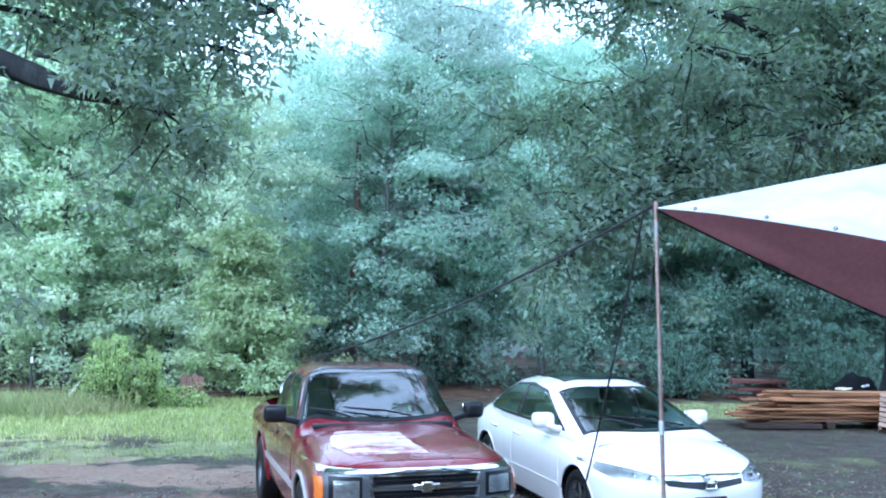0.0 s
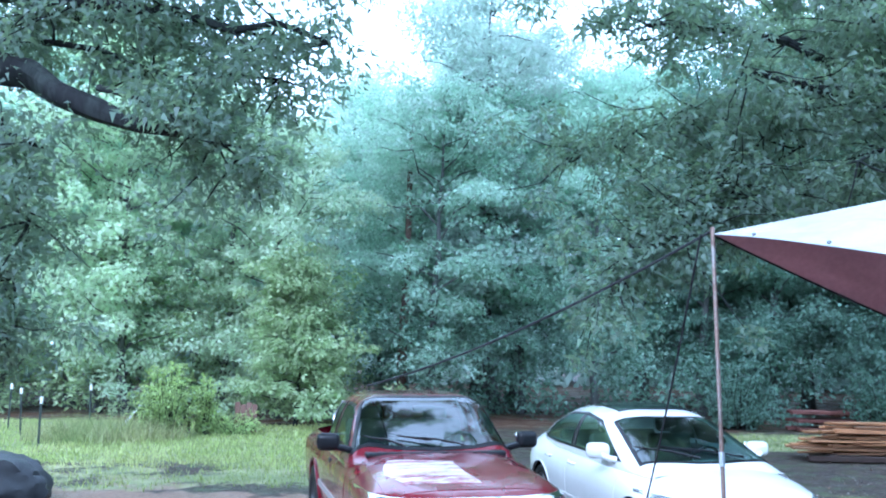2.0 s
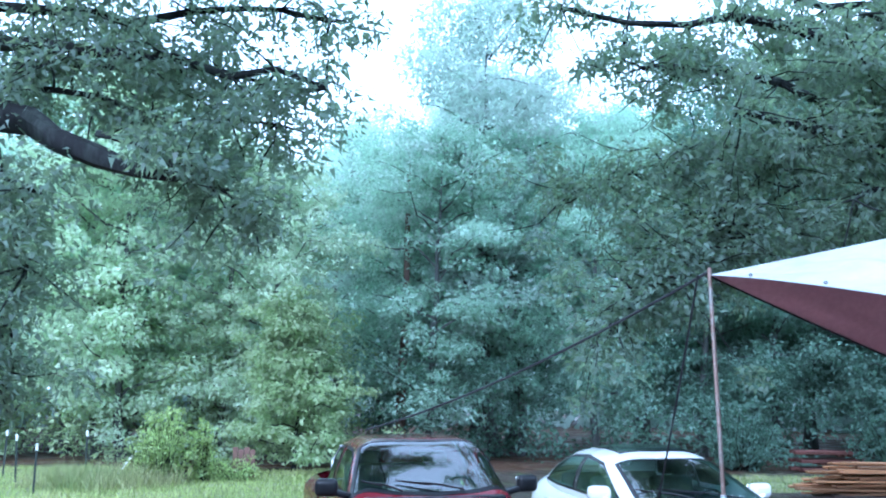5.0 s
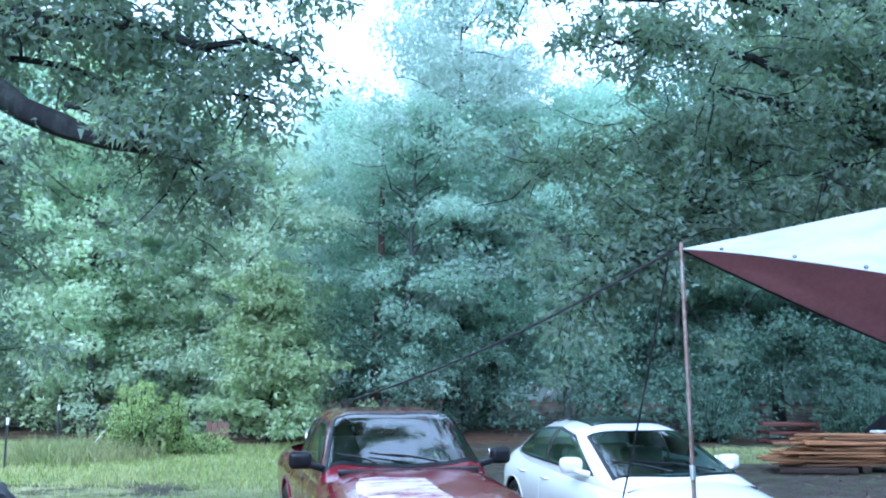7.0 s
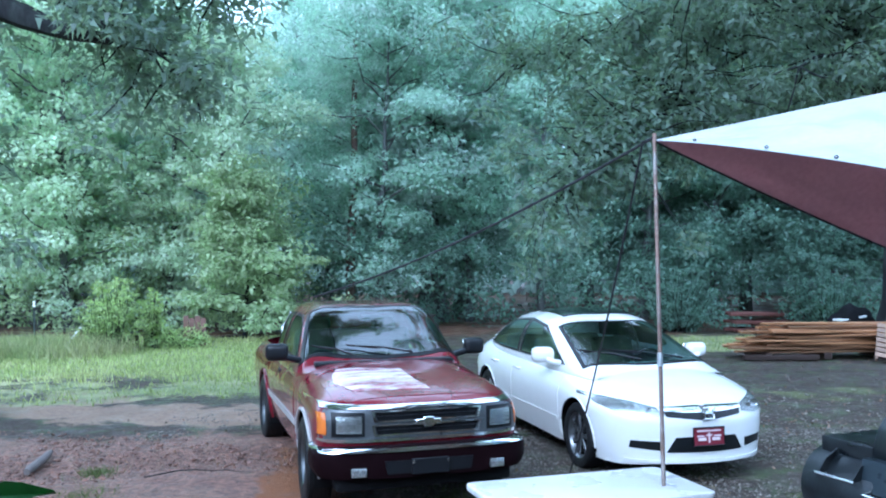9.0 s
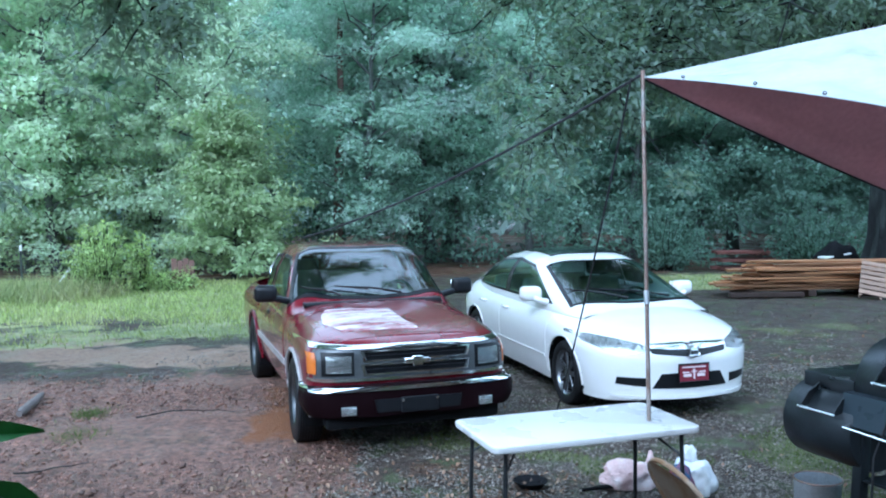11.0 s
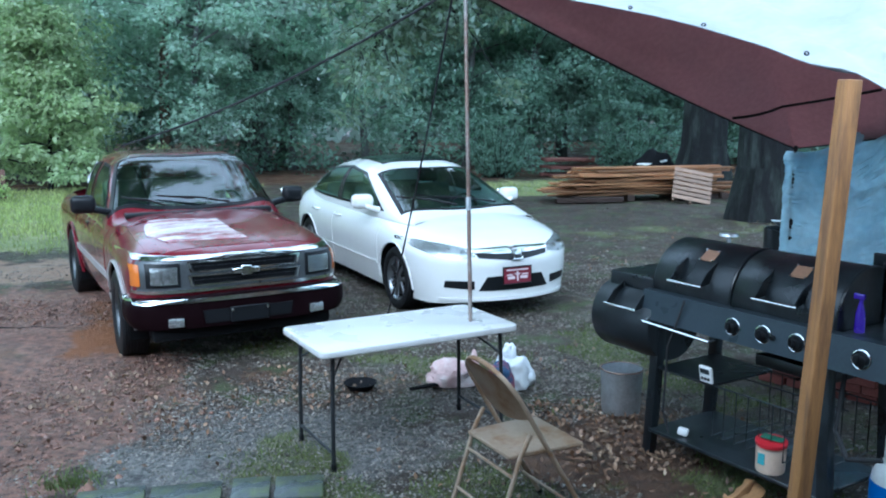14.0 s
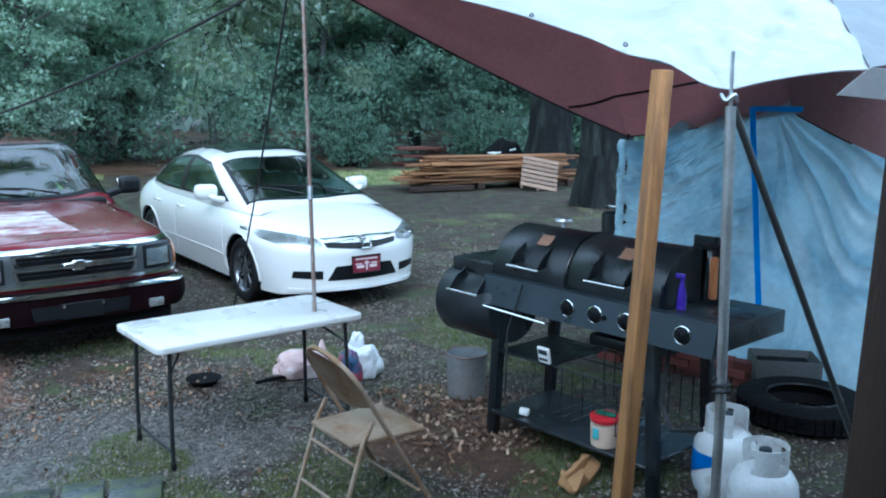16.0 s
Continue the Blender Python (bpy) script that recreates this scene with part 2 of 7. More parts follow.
def limb_path(rng, start, end, n=7, wander=0.06, sag=0.0):
    start, end = np.array(start, float), np.array(end, float)
    l = np.linalg.norm(end - start)
    off = np.cumsum(rng.normal(size=(n, 3)), 0) * wander * l / n ** 0.5
    s = np.linspace(0, 1, n)[:, None]
    off -= off[:1] + s * (off[-1:] - off[:1])
    p = start + (end - start) * s + off
    p[:, 2] += sag * l * np.sin(np.pi * s[:, 0])
    return p


def woods_tree(seed, height, crown_from, spread, n_limbs, per, leaf, clump, trunk_r, leaf_material, bark, name="tree", conic=False):
    """A forest tree at the origin: tapered trunk with limbs, and a crown of leaf sprays with gaps."""
    rng = np.random.default_rng(seed)
    bm = bmesh.new()
    spine = limb_path(rng, (0, 0, -0.2), (rng.normal() * 0.4, rng.normal() * 0.4, height), 9, 0.03)
    tube(bm, spine, [trunk_r * (1.25 if i == 0 else 1) * (1 - 0.92 * i / 8) for i in range(9)], 9)
    spots = []
    for i in range(n_limbs):
        f = crown_from + (1 - crown_from) * (i + rng.uniform(0, 1)) / n_limbs
        z = f * height
        s = spine[:, 2].searchsorted(z)
        base = spine[min(max(s, 1), 8)] * 0.5 + spine[min(max(s, 1), 8) - 1] * 0.5
        base[2] = z
        u = (f - crown_from) / (1 - crown_from)
        reach = spread * ((1.05 - u) if conic else (0.55 + 1.0 * u * (1 - u) * 2) * (1 if u < 0.8 else 0.7)) * rng.uniform(0.6, 1.15)
        ang = i * 2.4 + rng.uniform(-0.5, 0.5)
        end = base + np.array([math.cos(ang) * reach, math.sin(ang) * reach, reach * rng.uniform(0.05, 0.6)])
        p = limb_path(rng, base, end, 6, 0.12, 0.05)
        r0 = trunk_r * 0.42 * (1 - 0.7 * f)
        tube(bm, p, [r0 * (1 - 0.85 * k / 5) + 0.006 for k in range(6)], 5)
        for k in range(2, 6):
            for _ in range(2 if k < 5 else 3):
                spots.append(p[k] + rng.normal(size=3) * clump * np.array([0.9, 0.9, 0.55]))
    spots += [spine[8] + rng.normal(size=3) * clump * 0.5 for _ in range(4)]
    v, f = leaf_sprays(rng, spots, clump, per, 0.5, leaf)
    root = thing(name, "", "tree")
    part("trunk", bm, bark, root)
    crown = new("crown", numpy_mesh("crown", v, f, leaf_material))
    crown.parent = root
    return root


# ---- ground ----
def nz(x, y, s, o=0.0):
    return noise.noise(Vector((x * s + o, y * s - o, o * 0.37)))


def step(a, b, v):
    t = min(max((v - a) / (b - a), 0.0), 1.0)
    return t * t * (3 - 2 * t)


def ground_zones(x, y):
    """How much of clay, grass, litter and pale wet gravel lies at a spot."""
    w = nz(x, y, 0.45, 3.1) * 0.9 + nz(x, y, 1.7, 8.2) * 0.45
    clay = step(-0.2, -1.3, x + 0.12 * (y - 6) + w) * step(11.2, 9.6, y + w) * step(-14, -9, x)
    ridge = step(0.8, 0.1, abs(y - 11.4 - 0.32 * (-x - 3.2) * 0.5 + 0.6 * w)) * step(-1.4, -2.4, x + w) * step(-8, -6.5, x)
    spot = step(0.9, 0.3, math.hypot(x + 5.3, (y - 13.0) * 0.8) + 0.4 * w)
    tan = max(ridge, spot)
    lawn = step(14.3, 15.6, y + 0.8 * w) * step(-0.5, -2.5, x - 0.15 * (y - 15) + w) * step(23.5, 22, y + w)
    left_patch = step(11.7, 12.6, y + 0.6 * w) * step(-1.4, -2.8, x + w) * (0.55 + 0.6 * nz(x, y, 0.8, 5.5)) * step(15.4, 14.4, y)
    right_strip = step(1.1, 0.5, abs(y - 13.2 + 0.7 * w)) * step(4.0, 5.0, x + w) * step(9.8, 8.6, x + w) * (0.45 + 0.9 * nz(x, y, 1.6, 7.0))
    back_strip = step(18.6, 19.4, y + 0.4 * w) * step(23.4, 22, y) * step(3.5, 5, x) * 0.85
    tufts = step(0.05, 0.4, nz(x, y, 1.1, 12.0) + 0.4 * nz(x, y, 4.1, 2.0)) * step(3.2, 4.0, y) * step(9.0, 7.0, y) * step(-0.9, 0.1, x) * step(4.6, 3.5, x) * 0.7
    grass = max(lawn, left_patch, back_strip)
    moss = max(tufts, right_strip)
    litter = step(1.1, 0.4, math.hypot(x - 2.3, (y - 4.3) * 0.8) + 0.5 * w) + 0.35 * step(0.9, 0.3, abs(y - 6.1 + w) + max(0, abs(x + 0.2) - 0.9))
    woods = step(22.5, 24.5, y + w)
    pale = step(1.3, 0.5, math.hypot((x + 0.35) * 0.8, y - 5.0) + 0.5 * w) + step(0.9, 0.3, abs(y - 10.4 + 0.5 * w)) * step(-1.5, -2.6, x) * 0.35
    pale *= 0.8
    rust = step(0.55, 0.25, abs(x + 0.42 * (y - 7.0) * 0.2 + 1.32 + 0.3 * w)) * step(7.0, 7.6, y) * step(9.8, 9.0, y)
    return [min(max(v, 0.0), 1.0) for v in (clay, grass, max(litter, woods), pale, 0.8 * rust, tan, moss)]


def spread_axis(lo, hi, fine, far):
    c = list(np.arange(lo, hi, fine))
    d, s = fine, c[-1]
    right = []
    while s < far:
        d *= 1.22
        s += d
        right.append(s)
    d, s, left = fine, c[0], []
    while s > -far:
        d *= 1.22
        s -= d
        left.append(s)
    return np.array(left[::-1] + c + right)


gx, gy = spread_axis(-8.0, 8.0, 0.075, 900), spread_axis(2.2, 16.0, 0.075, 900)
gv = np.zeros((len(gy), len(gx), 3))
zones = np.zeros((len(gy), len(gx), 7))
for j, yy in enumerate(gy):
    for i, xx in enumerate(gx):
        near = abs(xx) < 30 and -6 < yy < 40
        zones[j, i] = ground_zones(xx, yy) if near else (0, 0.1, 0.9, 0, 0, 0, 0)
        h = 0.018 * nz(xx, yy, 1.3, 1.0) + 0.010 * nz(xx, yy, 5.0, 4.0) if near else 0.0
        if near:
            h += 0.05 * zones[j, i][0] * nz(xx, yy, 0.7, 9.0)
        gv[j, i] = (xx, yy, h - 0.012)
nx = len(gx)
idx = np.arange(len(gy) * nx).reshape(len(gy), nx)
gf = np.stack([idx[:-1, :-1], idx[:-1, 1:], idx[1:, 1:], idx[1:, :-1]], -1).reshape(-1, 4)


def ground_material():
    m = bpy.data.materials.new("wet_yard_ground")
    m.use_nodes = True
    t = m.node_tree
    b = t.nodes["Principled BSDF"]
    L = t.links.new
    geo = t.nodes.new("ShaderNodeNewGeometry")

    def noisy(scale, detail=6, rough=0.6):
        n = t.nodes.new("ShaderNodeTexNoise")
        n.inputs["Scale"].default_value, n.inputs["Detail"].default_value, n.inputs["Roughness"].default_value = scale, detail, rough
        L(geo.outputs["Position"], n.inputs["Vector"])
        return n.outputs[0]

    def mapped(s, a, c, lo=0.0, hi=1.0):
        r = t.nodes.new("ShaderNodeMapRange")
        for k, v in zip((1, 2, 3, 4), (a, c, lo, hi)):
            r.inputs[k].default_value = v
        L(s, r.inputs[0])
        return r.outputs[0]

    def mixed(f, a, c):
        x = t.nodes.new("ShaderNodeMix")
        x.data_type = "RGBA"
        L(f, x.inputs[0])
        for k, v in ((6, a), (7, c)):
            if isinstance(v, tuple):
                x.inputs[k].default_value = (*v, 1)
            else:
                L(v, x.inputs[k])
        return x.outputs[2]

    def zone(name):
        a = t.nodes.new("ShaderNodeAttribute")
        a.attribute_name = name
        ad = t.nodes.new("ShaderNodeMath")
        ad.operation = "ADD"
        L(a.outputs["Fac"], ad.inputs[0])
        L(mapped(noisy(2.4, 10, 0.72), 0.25, 0.75, -0.6, 0.6), ad.inputs[1])
        return mapped(ad.outputs[0], 0.35, 0.65)

    fine, mid, big = noisy(55, 5, 0.7), noisy(14, 5), noisy(1.2, 4)
    vor = t.nodes.new("ShaderNodeTexVoronoi")
    vor.inputs["Scale"].default_value = 38
    L(geo.outputs["Position"], vor.inputs["Vector"])
    stone = mixed(mapped(vor.outputs["Color"], 0.1, 0.9), (0.020, 0.014, 0.009), (0.128, 0.102, 0.075))
    gravel = mixed(mapped(mid, 0.32, 0.56), stone, (0.038, 0.021, 0.012))
    clay = mixed(mapped(mid, 0.35, 0.65), (0.28, 0.145, 0.100), (0.085, 0.047, 0.034))
    clay = mixed(mapped(fine, 0.56, 0.66), clay, (0.25, 0.18, 0.14))
    clay = mixed(mapped(noisy(24, 3, 0.6), 0.40, 0.34), clay, (0.028, 0.020, 0.017))
    pale = mixed(mapped(vor.outputs["Color"], 0.1, 0.9), (0.045, 0.043, 0.040), (0.21, 0.195, 0.18))
    grass = mixed(mapped(fine, 0.3, 0.7), (0.15, 0.18, 0.060), (0.27, 0.29, 0.120))
    grass = mixed(mapped(big, 0.45, 0.65), grass, (0.33, 0.32, 0.150))
    litter = mixed(mapped(mid, 0.35, 0.65), (0.045, 0.020, 0.010), (0.115, 0.058, 0.028))
    c = mixed(mapped(noisy(2.6, 6, 0.65), 0.50, 0.62), gravel, mixed(mapped(fine, 0.35, 0.65), (0.034, 0.046, 0.013), (0.085, 0.105, 0.034)))
    c = mixed(zone("pale"), c, pale)
    c = mixed(zone("clay"), c, clay)
    c = mixed(zone("tan"), c, mixed(mapped(mid, 0.35, 0.65), (0.34, 0.225, 0.15), (0.22, 0.145, 0.10)))
    c = mixed(zone("rust"), c, (0.20, 0.075, 0.022))
    c = mixed(zone("litter"), c, litter)
    c = mixed(zone("moss"), c, mixed(mapped(fine, 0.35, 0.65), (0.055, 0.062, 0.018), (0.15, 0.155, 0.055)))
    c = mixed(zone("grass"), c, grass)
    L(c, b.inputs["Base Color"])
    wet = mapped(noisy(0.9, 5, 0.6), 0.42, 0.6)
    L(mapped(wet, 0, 1, 0.85, 0.40), b.inputs["Roughness"])
    bp = t.nodes.new("ShaderNodeBump")
    bp.inputs["Strength"].default_value, bp.inputs["Distance"].default_value = 1.0, 0.03
    hh = t.nodes.new("ShaderNodeMath")
    hh.operation = "ADD"
    L(fine, hh.inputs[0])
    L(mid, hh.inputs[1])
    L(hh.outputs[0], bp.inputs["Height"])
    L(bp.outputs[0], b.inputs["Normal"])
    return m


ground_me = numpy_mesh("ground", gv.reshape(-1, 3), gf, ground_material())
for k, zname in enumerate(("clay", "grass", "litter", "pale", "rust", "tan", "moss")):
    at = ground_me.attributes.new(zname, "FLOAT", "POINT")
    at.data.foreach_set("value", zones[:, :, k].ravel().astype(np.float32))
ground_me.polygons.foreach_set("use_smooth", np.ones(len(gf), dtype=bool))
tagged(new("ground", ground_me), "wet yard of red clay, gravel, leaf litter and lawn", "ground", kind="structure")


def grown(rng, n, box4, zone, low, stuff_min=0.35):
    """Random spots in a stretch of the plan where a ground zone is strong."""
    out = []
    x0, x1, y0, y1 = box4
    while len(out) < n and low > 0:
        x, y = rng.uniform(x0, x1), rng.uniform(y0, y1)
        z = ground_zones(x, y)
        if zone is None or (z[zone] if zone >= 0 else 1 - max(z[0], z[1], z[2])) > stuff_min * rng.uniform(0.4, 1.6):
            out.append((x, y, -0.008))
    return np.array(out)


def blades(rng, spots, tall, wide, lean=0.35):
    n = len(spots)
    a = rng.uniform(0, 2 * np.pi, n)
    h = tall * rng.uniform(0.45, 1.25, n)
    d = np.stack([np.cos(a), np.sin(a), np.zeros(n)], 1)
    tip = spots + np.stack([rng.normal(size=n) * lean * h, rng.normal(size=n) * lean * h, h], 1)
    v = np.stack([spots - d * wide / 2, spots + d * wide / 2, tip], 1).reshape(-1, 3)
    return v, np.arange(3 * n).reshape(-1, 3)


rs = np.random.default_rng(11)
M_grass = leaf_mat("grass_blade", (0.330, 0.380, 0.150), (0.44, 0.45, 0.21), 0.35, 0.5)
M_dry = leaf_mat("tall_dry_grass", (0.30, 0.30, 0.16), (0.17, 0.24, 0.09), 0.35, 0.6)
M_stone = mat("gravel_stone", (0.170, 0.150, 0.128), 0.30, vary=0.3, bump=0.2, random_island=0.65)
M_litter = mat("fallen_leaf", (0.13, 0.072, 0.040), 0.55, vary=0.3, bump=0.1, random_island=0.6, second=(0.22, 0.155, 0.10), second_scale=3)
lawn_v, lawn_f = blades(rs, grown(rs, 26000, (-16, 0, 14.5, 23), 1, 1), 0.10, 0.022)
tagged(new("lawn_grass", numpy_mesh("lawn_grass", lawn_v, lawn_f, M_grass)), "short wet green lawn grass", "grass", kind="stuff")
M_yard = leaf_mat("yard_grass_blade", (0.105, 0.135, 0.040), (0.16, 0.17, 0.065), 0.35, 0.45)
tv, tf = blades(rs, grown(rs, 9000, (-1.0, 4.4, 3.3, 8.8), 6, 1), 0.040, 0.007, 0.6)
tagged(new("yard_grass", numpy_mesh("yard_grass", tv, tf, M_yard)), "thin grass growing through the gravel", "grass", kind="stuff")
tv, tf = blades(rs, grown(rs, 9000, (-9, 10, 11.5, 22.5), 1, 1), 0.09, 0.02)
tagged(new("patchy_grass", numpy_mesh("patchy_grass", tv, tf, M_grass)), "patchy grass beyond the parked cars", "grass", kind="stuff")


def stones(rng, spots, size):
    n = len(spots)
    o = np.array([[1, 0, 0], [-1, 0, 0], [0, 1, 0], [0, -1, 0], [0, 0, 1], [0, 0, -1.0]])
    f = np.array([[0, 2, 4], [2, 1, 4], [1, 3, 4], [3, 0, 4], [2, 0, 5], [1, 2, 5], [3, 1, 5], [0, 3, 5]])
    s = size * rng.lognormal(0, 0.35, n)[:, None, None] * rng.uniform(0.6, 1.3, (n, 6, 3)) * np.array([1, 1, 0.6])
    ang = rng.uniform(0, 6.3, n)
    p = o[None] * s
    ca, sa = np.cos(ang)[:, None], np.sin(ang)[:, None]
    p = np.stack([p[..., 0] * ca - p[..., 1] * sa, p[..., 0] * sa + p[..., 1] * ca, p[..., 2]], -1)
    v = (p + spots[:, None, :]).reshape(-1, 3)
    return v, (np.arange(n)[:, None, None] * 6 + f[None]).reshape(-1, 3)


sv, sf = stones(rs, grown(rs, 42000, (-2.2, 5.0, 3.2, 10.5), -1, 1, 0.4), 0.0085)
far_spots = grown(rs, 12000, (-3.5, 9.0, 9.6, 16.0), -1, 1, 0.4)
far_spots = far_spots[rs.uniform(9.0, 17.0, len(far_spots)) > far_spots[:, 1]]
nv_, nf_ = stones(rs, far_spots, 0.012)
sv, sf = np.concatenate([sv, nv_]), np.concatenate([sf, nf_ + len(sv)])
nv_, nf_ = stones(rs, grown(rs, 16000, (-2.0, 2.6, 3.4, 6.6), -1, 1, 0.4), 0.0065)
sv, sf = np.concatenate([sv, nv_]), np.concatenate([sf, nf_ + len(sv)])
tagged(new("gravel", numpy_mesh("gravel", sv, sf, M_stone)), "loose wet grey gravel", "gravel", kind="stuff")
sv, sf = stones(rs, grown(rs, 14000, (-6, 0, 3.5, 11), 0, 1, 0.3), 0.0075)
tagged(new("clay_pebbles", numpy_mesh("clay_pebbles", sv, sf, mat("clay_pebble", (0.17, 0.11, 0.085), 0.5, random_island=0.6))), "pebbles and clods in red clay", "pebbles", kind="stuff")
cv_, cf_ = stones(rs, grown(rs, 5200, (-5.5, 0, 3.6, 10.5), 0, 1, 0.3), 0.017)
tagged(new("clay_clods", numpy_mesh("clay_clods", cv_, cf_, mat("clay_clod", (0.15, 0.080, 0.056), 0.6, vary=0.3, bump=0.3, random_island=0.55))), "small wet clods of red clay", "clods", kind="stuff")
lsp = np.concatenate([grown(rs, 1100, (1.62, 2.55, 4.3, 5.5), None, 1), grown(rs, 260, (1.4, 3.4, 3.2, 5.4), 2, 1), grown(rs, 900, (-1.6, 1.4, 5.2, 7.0), 2, 1, 0.2), grown(rs, 1300, (-5, 5, 3.2, 11), None, 1), grown(rs, 1500, (1.5, 9.5, 8.5, 18), None, 1)])
lsp[:, 2] += 0.012
lv, lf = leaves(rs, lsp, 0.042, 0.026, 0.0, 0.9)
tagged(new("leaf_litter", numpy_mesh("leaf_litter", lv, lf, M_litter)), "wet brown and tan fallen leaves", "leaf litter", kind="stuff")
dsp = grown(rs, 5200, (-9.9, -6.6, 17.2, 20.4), None, 1)
keep = np.hypot((dsp[:, 0] + 8.35) / 1.45, (dsp[:, 1] - 18.8) / 1.2) < 1 + 0.25 * rs.normal(size=len(dsp))
tv, tf = blades(rs, dsp[keep], 0.46, 0.02, 0.45)
tagged(new("tall_grass", numpy_mesh("tall_grass", tv, tf, M_dry)), "tall pale grass gone to seed by the fence", "grass", kind="stuff")

# ---- woods ----
kinds = [
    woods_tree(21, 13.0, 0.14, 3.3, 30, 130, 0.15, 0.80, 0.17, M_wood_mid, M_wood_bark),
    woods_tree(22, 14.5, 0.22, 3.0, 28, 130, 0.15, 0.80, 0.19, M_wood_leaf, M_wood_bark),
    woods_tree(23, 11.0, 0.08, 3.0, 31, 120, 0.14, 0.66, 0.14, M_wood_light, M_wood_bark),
    woods_tree(24, 13.5, 0.12, 3.2, 30, 125, 0.15, 0.80, 0.20, M_wood_shaded, M_wood_bark),
]
labels = ["tall hardwood with a loose green crown at the wood's edge", "tall slim hardwood with a high crown in the woods",
          "light green sweetgum with low boughs at the lawn's edge", "dark green hardwood, the woods' shade in its leaf colour"]
for t_, l_ in zip(kinds, labels):
    tagged(t_, l_, "tree", "trees of the woods")
for i, k_ in enumerate(kinds):
    k_.matrix_world = pose(-13.5 + 13.5 * i if i != 2 else -10.6, 27.5 + i if i != 2 else 25.0, 0, 0, 0, 40 * i)
rw = np.random.default_rng(5)


def plant(kind, x, y, s):
    copy_thing(kinds[kind], pose(x, y, 0, 0, 0, rw.uniform(0, 360)) @ Matrix.Diagonal((s, s, s * rw.uniform(0.92, 1.08), 1)))


# paler kinds go left and behind, with the haze in their leaf colour
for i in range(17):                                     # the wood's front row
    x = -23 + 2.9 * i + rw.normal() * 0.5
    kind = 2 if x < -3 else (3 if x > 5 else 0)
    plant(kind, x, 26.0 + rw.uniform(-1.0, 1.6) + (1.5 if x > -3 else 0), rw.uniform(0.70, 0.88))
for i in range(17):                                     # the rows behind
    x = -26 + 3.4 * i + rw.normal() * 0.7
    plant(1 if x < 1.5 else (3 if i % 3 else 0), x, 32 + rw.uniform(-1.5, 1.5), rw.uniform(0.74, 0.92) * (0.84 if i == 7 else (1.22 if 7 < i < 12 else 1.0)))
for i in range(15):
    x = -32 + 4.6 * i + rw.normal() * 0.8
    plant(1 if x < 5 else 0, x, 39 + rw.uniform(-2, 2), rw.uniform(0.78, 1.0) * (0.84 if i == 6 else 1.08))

plant(0, -1.9, 25.8, 0.8)                               # boughs that hide the pine's upper trunk

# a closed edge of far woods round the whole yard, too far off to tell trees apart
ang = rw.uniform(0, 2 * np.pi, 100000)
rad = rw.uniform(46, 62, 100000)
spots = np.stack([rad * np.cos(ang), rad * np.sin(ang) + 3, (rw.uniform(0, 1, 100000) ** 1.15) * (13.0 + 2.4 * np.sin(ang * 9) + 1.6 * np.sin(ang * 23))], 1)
# the palest leaf colour stands in for mist over the distance
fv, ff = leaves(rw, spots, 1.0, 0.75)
tagged(new("far_woods", numpy_mesh("far_woods", fv, ff, M_far_leaf)), "far woods with rain haze in their pale leaf colour", "woods", kind="stuff")

# undergrowth along the wood's edge: light by the lawn, shade-coloured under the tall trees
for side, material, label in ((-1, M_young_leaf, "light green saplings and undergrowth behind the lawn"), (1, M_wood_shaded, "leafy undergrowth, the tall trees' shade in its dark colour")):
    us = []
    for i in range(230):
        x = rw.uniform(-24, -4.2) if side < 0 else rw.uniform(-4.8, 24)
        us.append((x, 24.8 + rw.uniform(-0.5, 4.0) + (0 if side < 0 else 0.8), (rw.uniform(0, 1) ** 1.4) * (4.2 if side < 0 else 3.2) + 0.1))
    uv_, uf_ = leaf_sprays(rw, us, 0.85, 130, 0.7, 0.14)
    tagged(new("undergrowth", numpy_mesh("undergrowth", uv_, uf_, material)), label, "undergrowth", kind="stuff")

# the young conical tree at the lawn's edge
sap = woods_tree(31, 4.3, 0.06, 1.75, 40, 60, 0.12, 0.36, 0.06, M_young_leaf, M_bark, "young_tree", conic=True)
tagged(sap, "young cone-shaped sweetgum with light green leaves", "tree")
sap.matrix_world = pose(-5.15, 22.6, 0)

# the bare reddish trunk of a pine inside the woods
pine = thing("pine_tree", "pine with a bare reddish trunk in the woods", "tree", pose(-2.84, 26.5, 0))
rp = np.random.default_rng(8)
pp = limb_path(rp, (0, 0, -0.2), (0.15, 0.2, 9.5), 10, 0.008)
part("trunk", tubed(pp, [0.17 * (1 - 0.075 * i) for i in range(10)], 10), M_pine_bark, pine)
part("dead_limb", tubed(limb_path(rp, (0, 0, 3.4), (-0.5, -0.2, 2.2), 5, 0.1), 0.02, 5), M_pine_bark, pine)
ps = [pp[8] + rp.normal(size=3) * np.array([1.1, 1.1, 1.0]) for _ in range(30)]
pv, pf = leaves(rp, clumps(rp, ps, 0.5, 60), 0.22, 0.02)
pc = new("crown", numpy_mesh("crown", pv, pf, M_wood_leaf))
pc.parent = pine


